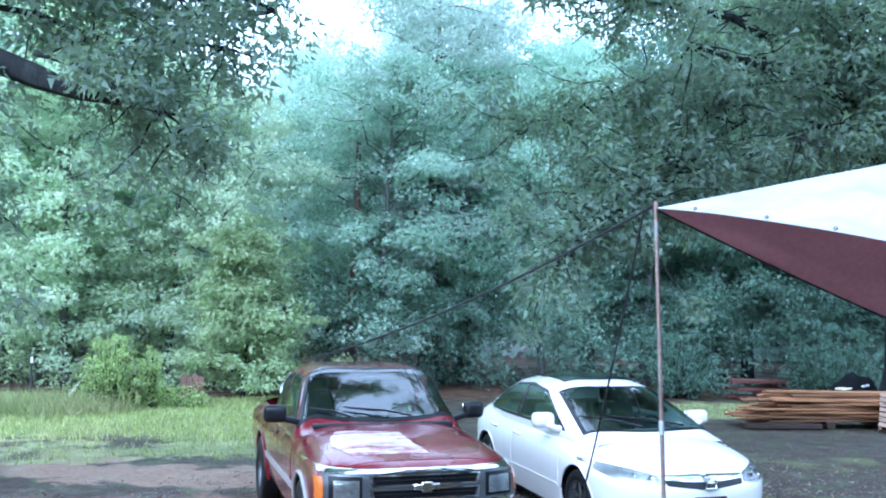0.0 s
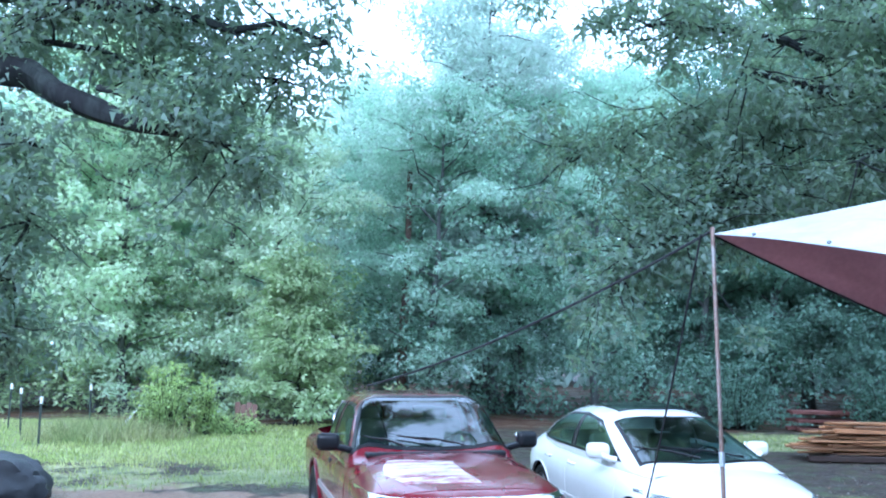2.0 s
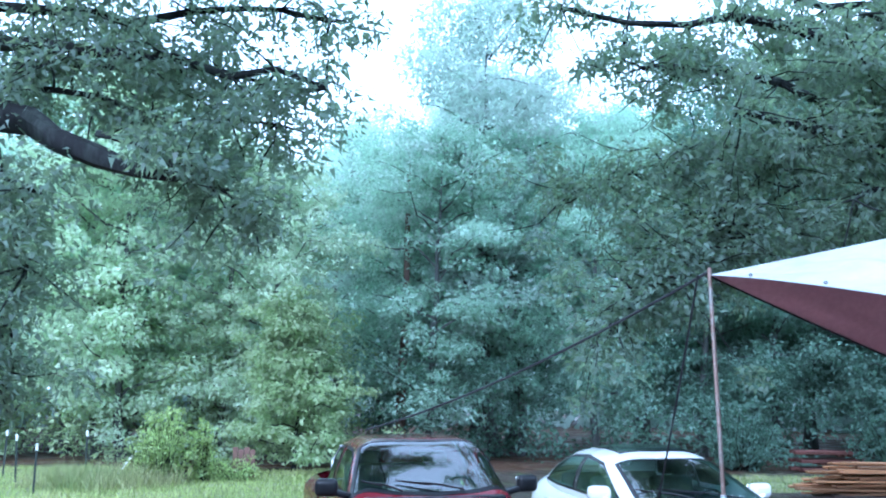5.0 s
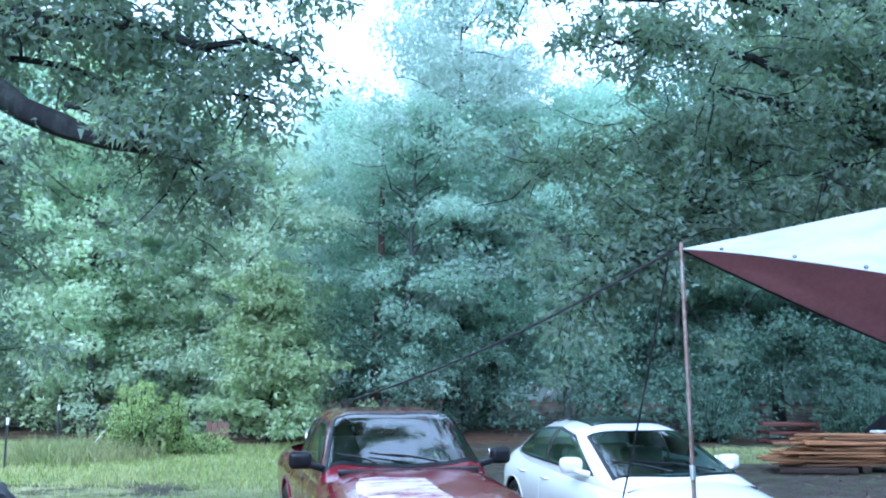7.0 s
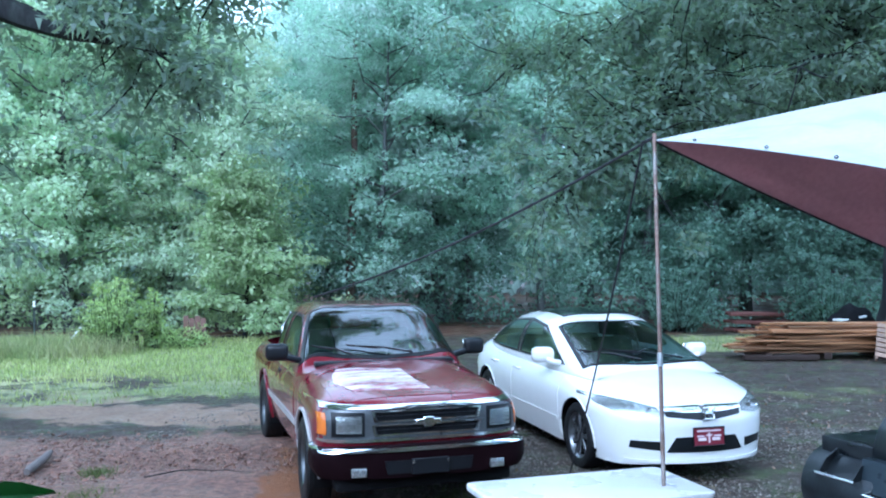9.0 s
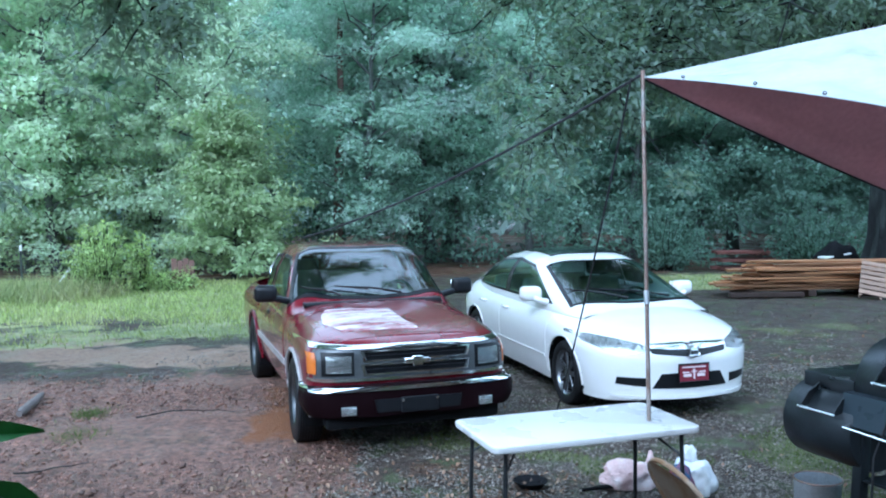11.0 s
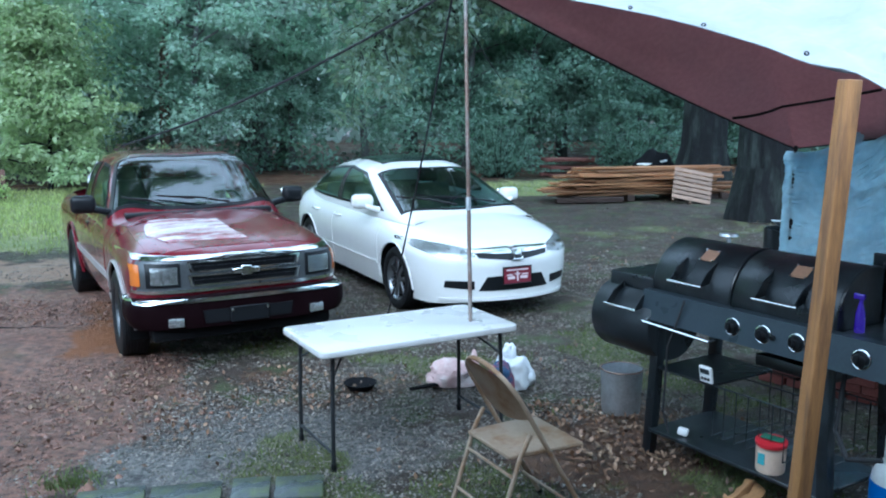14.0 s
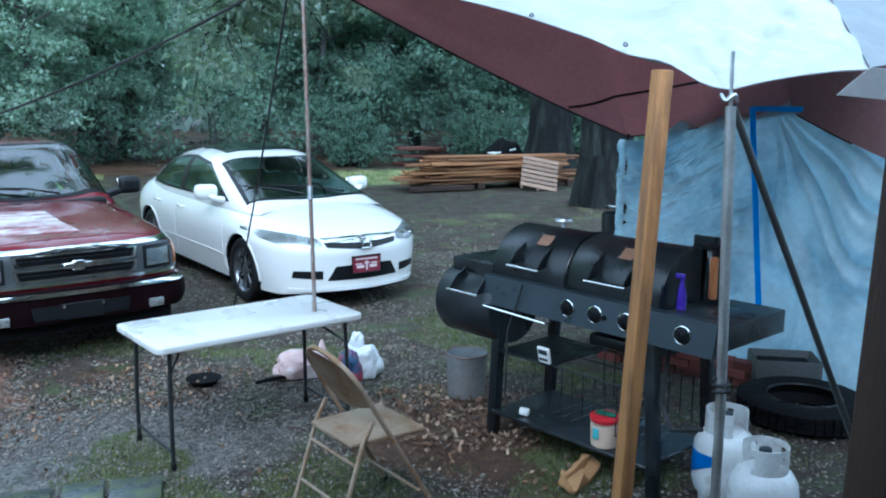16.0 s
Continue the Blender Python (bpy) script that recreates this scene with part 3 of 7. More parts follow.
# ---- the two near oaks whose limbs hang into view ----
def big_oak(name, label, foot, trunk_r, height, limbs, seed, leaf, per, flare=1.5, sprays=7, spray_len=1.5, hang=0.35, thin=6):
    """An old oak: flared trunk, given main limbs (start, end, radius, leafy from), branchlets and leaf sprays."""
    rng = np.random.default_rng(seed)
    root = thing(name, label, "tree")
    bm = bmesh.new()
    spine = limb_path(rng, (foot[0], foot[1], -0.25), (foot[0] + 0.2, foot[1] + 0.3, height), 12, 0.015)
    tube(bm, spine, [trunk_r * (1 + (flare - 1) * math.exp(-3.2 * i)) * (1 - 0.045 * i) for i in range(12)], 44)
    for v in bm.verts:                                  # furrows of the bark
        a = math.atan2(v.co.y - foot[1], v.co.x - foot[0])
        k = 1 + 0.07 * math.sin(7 * a + v.co.z) + 0.07 * math.sin(15 * a + 1.3 * v.co.z) + 0.03 * noise.noise(v.co * 6)
        v.co.x, v.co.y = foot[0] + (v.co.x - foot[0]) * k, foot[1] + (v.co.y - foot[1]) * k
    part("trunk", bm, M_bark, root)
    spots, high = [], []
    for start, end, r, leafy in limbs:
        lb = bmesh.new()
        p = limb_path(rng, start, end, 10, 0.05, 0.03)
        tube(lb, p, [max(r * (1 - 0.08 * k), 0.012) for k in range(10)], 9)
        for v in lb.verts:                              # knots and a wavy outline
            v.co += Vector((0, 0, 1)) * r * 0.35 * noise.noise(v.co * 2.3) + v.co.normalized() * r * 0.25 * noise.noise(v.co * 6)
        for k in range(10):
            if k / 9 < leafy:
                continue
            for _ in range(sprays):
                d = rng.normal(size=3)
                d[2] = d[2] * 0.6 - hang
                d /= np.linalg.norm(d)
                e = p[k] + d * spray_len * rng.uniform(0.4, 1.2)
                q = limb_path(rng, p[k], e, 5, 0.12)
                tube(lb, q, [0.018, 0.014, 0.010, 0.007, 0.004], 4, caps=False)
                for c in q[1:]:
                    (high if end[2] > 8.5 else spots).append(c + rng.normal(size=3) * 0.12)
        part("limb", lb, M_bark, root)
    v, f = leaf_sprays(rng, spots[::3], 0.36, per, 0.8, leaf, 0.5, 0.6)
    # coarse leaf masses on the high unseen limbs, only for shade and reflections
    if high:
        hv, hf = leaves(rng, clumps(rng, high[::thin], 0.6, 60, 0.8), 0.24, 0.14, 0.3, 0.5)
        v, f = np.concatenate([v, hv]), np.concatenate([f, hf + len(v)])
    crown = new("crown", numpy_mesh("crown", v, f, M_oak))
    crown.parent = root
    return root


LF = (-7.6, 9.6)
big_oak("oak_tree", "near oak with heavy dark limbs and hanging leaves", LF, 0.42, 11.0, [
    ((-7.4, 9.6, 5.45), (-3.42, 9.0, 4.27), 0.27, 1.1),
    ((-7.3, 9.6, 6.0), (-1.9, 9.3, 5.35), 0.10, 0.25),
    ((-7.3, 9.6, 5.5), (-2.5, 9.5, 5.0), 0.06, 0.35),
    ((-7.3, 9.7, 6.6), (-2.0, 9.9, 6.4), 0.09, 0.25),
    ((-7.4, 9.8, 6.4), (-2.9, 10.6, 5.9), 0.08, 0.30),
    ((-7.3, 9.6, 7.0), (-2.9, 9.2, 7.2), 0.08, 0.25),
    ((-7.4, 9.5, 4.6), (-4.9, 9.0, 4.1), 0.05, 0.25),
    ((-7.4, 9.5, 4.2), (-5.0, 9.0, 3.3), 0.05, 0.35),
    ((-7.4, 9.5, 3.8), (-5.2, 9.1, 2.7), 0.05, 0.40),
    ((-7.4, 9.4, 3.4), (-5.3, 9.2, 2.1), 0.05, 0.40),
    ((-7.2, 9.5, 8.0), (-3.6, 8.8, 8.6), 0.08, 0.3),
    # unseen limbs above the cars, added to darken and mottle their reflections
    ((-7.2, 9.3, 8.4), (-1.2, 6.4, 9.4), 0.10, 0.35),
    ((-7.2, 9.3, 8.8), (0.6, 7.6, 10.6), 0.11, 0.40),
    ((-7.2, 9.3, 7.8), (-3.0, 5.2, 8.8), 0.10, 0.35),
    ((-4.4, 9.1, 4.8), (-2.7, 9.4, 3.95), 0.04, 0.30),
    # further unseen limbs overhead, added for the windshields and hoods to reflect
    ((-7.2, 9.3, 9.0), (-1.5, 4.4, 10.6), 0.11, 0.40),
    ((-7.2, 9.3, 9.4), (1.6, 6.0, 11.4), 0.11, 0.45),
    ((-7.2, 9.3, 9.6), (-0.4, 3.0, 10.2), 0.11, 0.45),
    ((-7.2, 9.3, 9.9), (2.6, 4.4, 11.0), 0.11, 0.50),
    ((-7.2, 9.3, 10.2), (0.2, 8.9, 12.2), 0.11, 0.45),
    ((-7.2, 9.7, 9.6), (-0.6, 12.6, 11.0), 0.12, 0.40),
    ((-7.2, 9.6, 10.0), (1.4, 10.9, 12.0), 0.12, 0.42),
    ((-7.2, 9.8, 9.2), (-2.2, 12.9, 10.4), 0.11, 0.40),
    ((-7.2, 9.8, 10.4), (1.0, 14.4, 12.6), 0.12, 0.45),
    ((-7.2, 9.6, 9.8), (-0.6, 10.8, 10.6), 0.10, 0.50),
    ((-7.2, 9.5, 9.4), (-0.5, 9.9, 9.8), 0.10, 0.55),
    ((-7.2, 9.5, 9.9), (-0.2, 9.3, 11.2), 0.10, 0.55),
], 41, 0.105, 88, sprays=4, spray_len=0.95)

RF = (8.72, 14.25)
big_oak("oak_tree", "huge old oak with a thick grey furrowed trunk", RF, 0.46, 12.0, [
    ((8.3, 14.2, 5.0), (3.1, 11.0, 5.6), 0.13, 0.40),
    ((8.3, 14.1, 5.6), (2.0, 11.6, 6.4), 0.12, 0.35),
    ((8.4, 14.0, 6.4), (0.9, 11.4, 7.2), 0.12, 0.30),
    ((8.4, 14.3, 4.6), (3.4, 12.8, 4.1), 0.10, 0.40),
    ((8.4, 14.2, 4.9), (4.6, 11.4, 4.5), 0.08, 0.30),
    ((8.4, 14.2, 7.6), (3.4, 12.8, 8.6), 0.10, 0.30),
    ((8.3, 14.2, 6.2), (4.6, 11.0, 6.4), 0.08, 0.30),
    ((8.3, 14.2, 5.3), (6.6, 11.2, 5.6), 0.08, 0.30),
    ((8.6, 14.0, 7.0), (7.4, 11.0, 7.8), 0.08, 0.30),
    # unseen high limbs, added over the cars for shade and reflections
    ((8.4, 14.0, 8.6), (3.0, 8.0, 10.0), 0.11, 0.40),
    ((8.4, 14.0, 8.2), (4.8, 6.4, 9.6), 0.11, 0.40),
    ((8.4, 14.0, 9.4), (1.8, 11.8, 11.6), 0.11, 0.40),
    ((8.4, 14.0, 9.8), (2.6, 9.8, 11.8), 0.11, 0.45),
    ((4.2, 12.0, 5.4), (2.4, 11.9, 3.8), 0.03, 0.20),
    ((4.4, 12.4, 5.6), (1.2, 12.9, 5.0), 0.03, 0.30),
    ((3.4, 11.9, 4.6), (1.55, 11.3, 2.95), 0.025, 0.35),
    ((4.2, 12.2, 4.9), (2.1, 11.6, 3.2), 0.025, 0.35),
    ((8.4, 14.1, 6.8), (5.2, 12.0, 7.3), 0.08, 0.25),
    ((8.4, 14.2, 5.9), (5.6, 12.6, 5.6), 0.07, 0.25),
], 43, 0.110, 88, flare=1.5, sprays=5, spray_len=1.15, thin=14)
big_oak("oak_tree", "second old oak with a thick grey trunk behind the lumber", (10.55, 20.1), 0.55, 13.0, [
    ((10.5, 20.1, 5.5), (6.0, 18.0, 7.5), 0.13, 0.4),
    ((10.5, 20.1, 6.5), (14.0, 18.0, 9.0), 0.13, 0.4),
    ((10.5, 20.1, 7.5), (8.0, 22.5, 10.5), 0.12, 0.4),
], 45, 0.16, 40, sprays=7, spray_len=1.4)


# ---- vehicles ----
M_white = mat("white_car_paint", (0.70, 0.69, 0.67), 0.22, vary=0.02, bump=0.02, coat=0.9, rough_vary=0.05)
M_red = mat("dark_red_truck_paint", (0.120, 0.004, 0.012), 0.30, vary=0.15, scale=3, bump=0.02, coat=1.0, second=(0.090, 0.003, 0.010), second_scale=1.5, rough_vary=0.1, spec=0.2)
# streaked pale colour that imitates the sky mirrored in the wet hood
M_hood_sheen = mat("hood_sky_sheen", (0.62, 0.55, 0.56), 0.24, vary=0.25, scale=7, fine=45, bump=0.25, bump_scale=30, second=(0.20, 0.03, 0.04), second_amount=0.52, second_scale=3.5, coat=0.3, stretch=(3.0, 0.8, 1))
M_chrome = mat("chrome", (0.80, 0.81, 0.82), 0.09, metal=1.0, vary=0.08, bump=0.03, rough_vary=0.06)
M_steel = mat("galvanised_steel", (0.55, 0.57, 0.59), 0.38, metal=0.85, vary=0.2, scale=14, bump=0.1)
M_alloy = mat("alloy_wheel", (0.20, 0.205, 0.215), 0.32, metal=0.9, vary=0.15)
M_tyre = mat("tyre_rubber", (0.011, 0.011, 0.012), 0.55, vary=0.3, bump=0.25, spec=0.25)
M_plastic = mat("black_plastic", (0.007, 0.0075, 0.009), 0.4, vary=0.2, bump=0.1, spec=0.3)
M_under = mat("dark_underbody", (0.008, 0.008, 0.009), 0.8, vary=0.3, bump=0.2, spec=0.1)
M_reflector = mat("lamp_reflector", (0.44, 0.45, 0.45), 0.16, metal=0.75, vary=0.4, scale=26, bump=0.4)
M_amber = mat("amber_lens", (0.48, 0.13, 0.012), 0.18, vary=0.15, bump=0.15, coat=0.6)
M_seat = mat("car_seat_fabric", (0.060, 0.066, 0.068), 0.8, vary=0.2, bump=0.2)
M_plate = mat("red_plate", (0.15, 0.014, 0.028), 0.35, vary=0.15, bump=0.05)
M_platemark = mat("plate_marks", (0.65, 0.55, 0.56), 0.5, vary=0.1)
M_moulding = mat("grey_moulding", (0.33, 0.31, 0.30), 0.4, vary=0.15)


def glass_mat(name, tint, drops=0.25, gloss=1.0, drop_scale=70, ior=1.5):
    """Thin pane: sees through, reflects by its angle; rain drops roughen the reflection."""
    m = bpy.data.materials.new(name)
    m.use_nodes = True
    t = m.node_tree
    t.nodes.remove(t.nodes["Principled BSDF"])
    L = t.links.new
    tr = t.nodes.new("ShaderNodeBsdfTransparent")
    tr.inputs[0].default_value = (*tint, 1)
    gl = t.nodes.new("ShaderNodeBsdfGlossy")
    gl.inputs["Roughness"].default_value = 0.04
    gl.inputs["Color"].default_value = (gloss, gloss, gloss, 1)
    fr = t.nodes.new("ShaderNodeFresnel")
    fr.inputs[0].default_value = ior
    tc = t.nodes.new("ShaderNodeTexCoord")
    n = t.nodes.new("ShaderNodeTexNoise")
    n.inputs["Scale"].default_value, n.inputs["Detail"].default_value = drop_scale, 3
    mp = t.nodes.new("ShaderNodeMapping")
    mp.inputs["Scale"].default_value = (1.0, 2.6, 0.7)  # water runs down the pane
    L(tc.outputs["Object"], mp.inputs[0])
    L(mp.outputs[0], n.inputs["Vector"])
    bp = t.nodes.new("ShaderNodeBump")
    bp.inputs["Strength"].default_value, bp.inputs["Distance"].default_value = drops, 0.004
    L(n.outputs[0], bp.inputs["Height"])
    L(bp.outputs[0], gl.inputs["Normal"])
    mx = t.nodes.new("ShaderNodeMixShader")
    L(fr.outputs[0], mx.inputs[0])
    L(tr.outputs[0], mx.inputs[1])
    L(gl.outputs[0], mx.inputs[2])
    L(mx.outputs[0], t.nodes["Material Output"].inputs[0])
    return m


M_glass = glass_mat("wet_car_glass", (0.42, 0.74, 0.73), 0.05, 1.0, 7, 2.15)
M_lens = glass_mat("lamp_lens", (0.9, 0.92, 0.92), 0.1)


def lerp_table(table):
    xs = [p[0] for p in table]
    if xs[0] > xs[-1]:
        table = table[::-1]
    tx, ty = np.array([p[0] for p in table]), np.array([p[1] for p in table])

    def f(x):
        return float(np.interp(x, tx, ty))

    def smooth(x, w=0.05):
        return (f(x - w) + 2 * f(x) + f(x + w)) / 4
    return smooth


class Shell:
    """A closed car surface by its half width at each station x and height z."""

    def __init__(self, width, top, mid, low, n, m, tuck=0.06, tumble=0.0):
        self.width, self.top, self.mid, self.low, self.n, self.m, self.tuck, self.tumble = width, top, mid, low, n, m, tuck, tumble

    def half(self, x, z):
        w, zt, zm, zl = self.width(x), self.top(x), self.mid(x), self.low(x)
        if w <= 0:
            return 0.0
        if z >= zm:
            s = (z - zm) / max(zt - zm, 1e-4)
            return 0.0 if s >= 1 else w * (1 - s ** self.m) ** (1 / self.n) * (1 - self.tumble * s)
        return w * (1 - self.tuck * ((zm - z) / max(zm - zl, 1e-4)) ** 2)

    def point(self, kind, a, b, sign=1):
        """side: (x, z); front: (y, z); top: (x, y)."""
        if kind == "side":
            return Vector((a, sign * self.half(a, b), b))
        if kind == "front":
            lo, hi = self.front_from, self.front_to
            for _ in range(26):
                c = (lo + hi) / 2
                lo, hi = (c, hi) if self.half(c, b) >= abs(a) else (lo, c)
            return Vector((lo, a, b))
        lo, hi = self.mid(a), self.top(a)
        for _ in range(26):
            c = (lo + hi) / 2
            lo, hi = (c, hi) if self.half(a, c) >= abs(b) else (lo, c)
        return Vector((a, b, lo))

    def build(self, stations, holes=(), arches=(), rings=22, lower=8, skip=None):
        """The skin as a bmesh; holes: tests on a point; arches: (x, z, r) wheel openings."""
        bm = bmesh.new()
        rows = []
        for x in stations:
            w, zt, zm, zl = self.width(x), self.top(x), self.mid(x), self.low(x)
            half = []
            for i in range(lower):
                z = zl + (zm - zl) * i / lower
                half.append((self.half(x, z), z))
            for i in range(rings + 1):
                th = math.pi / 2 * i / rings
                s = math.sin(th) ** (2 / self.m)
                half.append((w * math.cos(th) ** (2 / self.n) * (1 - self.tumble * s) if i < rings else 0.0, zm + (zt - zm) * s))
            rows.append([bm.verts.new((x, -y, z)) for y, z in half] + [bm.verts.new((x, y, z)) for y, z in half[-2::-1]])
        dead = []
        for r0, r1 in zip(rows, rows[1:]):
            for k in range(len(r0) - 1):
                quad = (r0[k], r0[k + 1], r1[k + 1], r1[k])
                c = sum((v.co for v in quad), Vector()) / 4
                if any(all(h(v.co) for v in quad) for h in holes):
                    continue
                if any(math.hypot(c.x - ax, c.z - az) < ar and abs(c.y) > 0.3 for ax, az, ar in arches):
                    continue
                bm.faces.new(quad)
        for v in bm.verts:
            for ax, az, ar in arches:
                d = math.hypot(v.co.x - ax, v.co.z - az)
                if d < ar and abs(v.co.y) > 0.3 and v.link_faces and d > 0.02:
                    v.co.x, v.co.z = ax + (v.co.x - ax) * ar / d, az + (v.co.z - az) * ar / d
        bmesh.ops.delete(bm, geom=[v for v in bm.verts if not v.link_faces], context="VERTS")
        bmesh.ops.remove_doubles(bm, verts=bm.verts, dist=0.0004)
        bmesh.ops.recalc_face_normals(bm, faces=bm.faces)
        return bm


def along(points, s):
    """A point at share s of a 2D polyline, by even parts."""
    k = min(int(s * (len(points) - 1)), len(points) - 2) if len(points) > 1 else 0
    if len(points) == 1:
        return points[0]
    u = s * (len(points) - 1) - k
    (a, b), (c, d) = points[k], points[k + 1]
    return a + (c - a) * u, b + (d - b) * u


def patch(shell, kind, low, up, off=0.004, nu=16, nv=10, sign=1, edge=None, depth=0.010, bm=None):
    """A piece lying on a shell between a lower and an upper outline; edge: only a rim of that share."""
    bm = bm or bmesh.new()
    push = {"side": Vector((0, sign, 0)), "front": Vector((1, 0, 0)), "top": Vector((0, 0, 1))}[kind]
    us, vs = list(np.linspace(0, 1, nu + 1)), list(np.linspace(0, 1, nv + 1))
    if edge:
        us, vs = sorted(us + [edge[0], 1 - edge[0]]), sorted(vs + [edge[1], 1 - edge[1]])
    grid = []
    for v in vs:
        row = []
        for u in us:
            (a, b), (c, d) = along(low, u), along(up, u)
            row.append(bm.verts.new(shell.point(kind, a + (c - a) * v, b + (d - b) * v, sign) + push * off))
        grid.append(row)
    for j in range(len(vs) - 1):
        for i in range(len(us) - 1):
            cu, cv = (us[i] + us[i + 1]) / 2, (vs[j] + vs[j + 1]) / 2
            if edge and edge[0] < cu < 1 - edge[0] and edge[1] < cv < 1 - edge[1]:
                continue
            bm.faces.new((grid[j][i], grid[j][i + 1], grid[j + 1][i + 1], grid[j + 1][i]))
    rim = [grid[0][i] for i in range(len(us))] + [grid[j][-1] for j in range(1, len(vs))] + [grid[-1][i] for i in range(len(us) - 2, -1, -1)] + [grid[j][0] for j in range(len(vs) - 2, 0, -1)]
    inner = [bm.verts.new(v.co - push * depth) for v in rim]
    for i in range(len(rim)):
        k = (i + 1) % len(rim)
        bm.faces.new((rim[i], rim[k], inner[k], inner[i]))
    bmesh.ops.delete(bm, geom=[v for v in bm.verts if not v.link_faces], context="VERTS")
    bmesh.ops.recalc_face_normals(bm, faces=bm.faces)
    return bm


def inside_ruled(low, up, x, y, axis=0):
    """Whether a 2D point lies within a ruled outline (checked as a polygon)."""
    pts = list(low) + list(up)[::-1]
    hit = False
    for (x0, y0), (x1, y1) in zip(pts, pts[1:] + pts[:1]):
        if (y0 > y) != (y1 > y) and x < (x1 - x0) * (y - y0) / (y1 - y0) + x0:
            hit = not hit
    return hit


def pane(root, shell, kind, low, up, name, sign=1, seal=0.06, label=""):
    seal = seal if isinstance(seal, tuple) else (seal, seal)
    g = part(name, patch(shell, kind, low, up, 0.003, 18, 12, sign, depth=0.004), M_glass, root, label)
    g.visible_shadow = False
    part("seal", patch(shell, kind, low, up, 0.006, 18, 12, sign, edge=seal), M_plastic, g, "black rubber seal")
    return g


M_rim_dark = mat("dull_steel_wheel", (0.10, 0.105, 0.11), 0.45, metal=0.8, vary=0.2)


def wheel(root, x, y, r, width, rim_r, spokes, steer=0.0, label="", style="alloy"):
    """Tyre, rim with spokes and hub; the outer side faces along +y times the sign of y."""
    s = 1 if y > 0 else -1
    metal_m = M_alloy if style == "alloy" else M_rim_dark
    w = new("wheel")
    w.empty_display_size = 0.1
    w.parent = root
    w.matrix_local = pose(x, y, r, 0, 0, steer) @ (pose(0, 0, 0, -90, 0, 0) if s > 0 else pose(0, 0, 0, 90, 0, 0))
    tagged(w, label)
    h = width / 2
    prof = [(rim_r, -h * 0.8), (rim_r + 0.02, -h * 0.95), (r * 0.86, -h), (r * 0.96, -h * 0.9), (r, -h * 0.7)]
    for k in range(-3, 4):                              # tread grooves
        prof += [(r, h * (k - 0.32) / 4.6), (r - 0.007, h * (k - 0.25) / 4.6), (r - 0.007, h * (k + 0.05) / 4.6), (r, h * (k + 0.12) / 4.6)]
    prof += [(r, h * 0.7), (r * 0.96, h * 0.9), (r * 0.86, h), (rim_r + 0.02, h * 0.95), (rim_r, h * 0.8)]
    part("tyre", lathe(prof, 40), M_tyre, w)
    part("rim", lathe([(rim_r, -h * 0.8), (rim_r * 0.93, -h * 0.5), (rim_r * 0.92, h * 0.55), (rim_r, h * 0.82), (rim_r * 1.02, h * 0.84), (rim_r * 0.95, h * 0.72), (rim_r * 0.9, h * 0.3)], 36), metal_m, w)
    part("brake_disc", lathe([(0, h * 0.05), (rim_r * 0.75, h * 0.05), (rim_r * 0.75, -h * 0.1), (0, -h * 0.1)], 28), M_under, w)
    for k in range(spokes):
        a = 2 * math.pi * k / spokes
        b = boxed(rim_r * 0.15, rim_r * 0.95, -rim_r * (0.11 if style == "alloy" else 0.2), rim_r * (0.11 if style == "alloy" else 0.2), h * 0.35, h * 0.6, 0.012, 2, Matrix.Rotation(a, 4, "Z"))
        part("spoke", b, metal_m, w)
    part("hub", lathe([(0, h * 0.72), (rim_r * 0.16, h * 0.7), (rim_r * 0.22, h * 0.6), (rim_r * 0.22, h * 0.2)], 20), metal_m, w)
    return w


def seat(root, x, y, z, w=0.50, high=0.62):
    s = new("seat")
    s.parent = root
    s.location = (x, y, z)
    part("cushion", boxed(-0.25, 0.25, -w / 2, w / 2, 0, 0.16, 0.05, 3), M_seat, s)
    part("backrest", boxed(-0.07, 0.07, -w / 2, w / 2, 0, high, 0.05, 3, pose(-0.24, 0, 0.08, 0, -16, 0)), M_seat, s)
    if w < 0.8:
        part("headrest", boxed(-0.05, 0.05, -0.13, 0.13, 0, 0.19, 0.045, 3, pose(-0.43, 0, 0.08 + high * 0.99, 0, -12, 0)), M_seat, s)


def arch_lip(shell, ax, az, ar, sign, a0=-8, a1=188, out=0.012, width=0.035):
    """A rolled lip round a wheel opening."""
    bm = bmesh.new()
    pts = []
    for k in range(29):
        a = radians(a0 + (a1 - a0) * k / 28)
        x, z = ax + (ar + 0.004) * math.cos(a), az + (ar + 0.004) * math.sin(a)
        pts.append((x, sign * (shell.half(x, z) + out * 0.3), z))
    tube(bm, pts, width / 2, 6)
    bmesh.ops.recalc_face_normals(bm, faces=bm.faces)
    return bm


def wheel_well(ax, az, ar, y0, y1):
    bm = bmesh.new()
    ring0, ring1 = [], []
    for k in range(25):
        a = radians(-20 + 220 * k / 24)
        for ring, y in ((ring0, y0), (ring1, y1)):
            ring.append(bm.verts.new((ax + ar * math.cos(a), y, az + ar * math.sin(a))))
    for k in range(24):
        bm.faces.new((ring0[k], ring0[k + 1], ring1[k + 1], ring1[k]))
    bm.faces.new(ring0)
    return bm


def stations(x0, x1, step, ends=0.16, back=True):
    """Stations from front x0 to rear x1, crowded at the rounded ends."""
    n = int((x0 - x1) / step)
    xs = list(np.linspace(x0 - ends, x1 + ends, n))
    f = [x0 - ends + ends * math.sin(math.pi / 2 * k / 9) for k in range(1, 10)]
    r = [x1 + ends - ends * math.sin(math.pi / 2 * k / 9) for k in range(1, 10)]
    return f[::-1] + xs + r


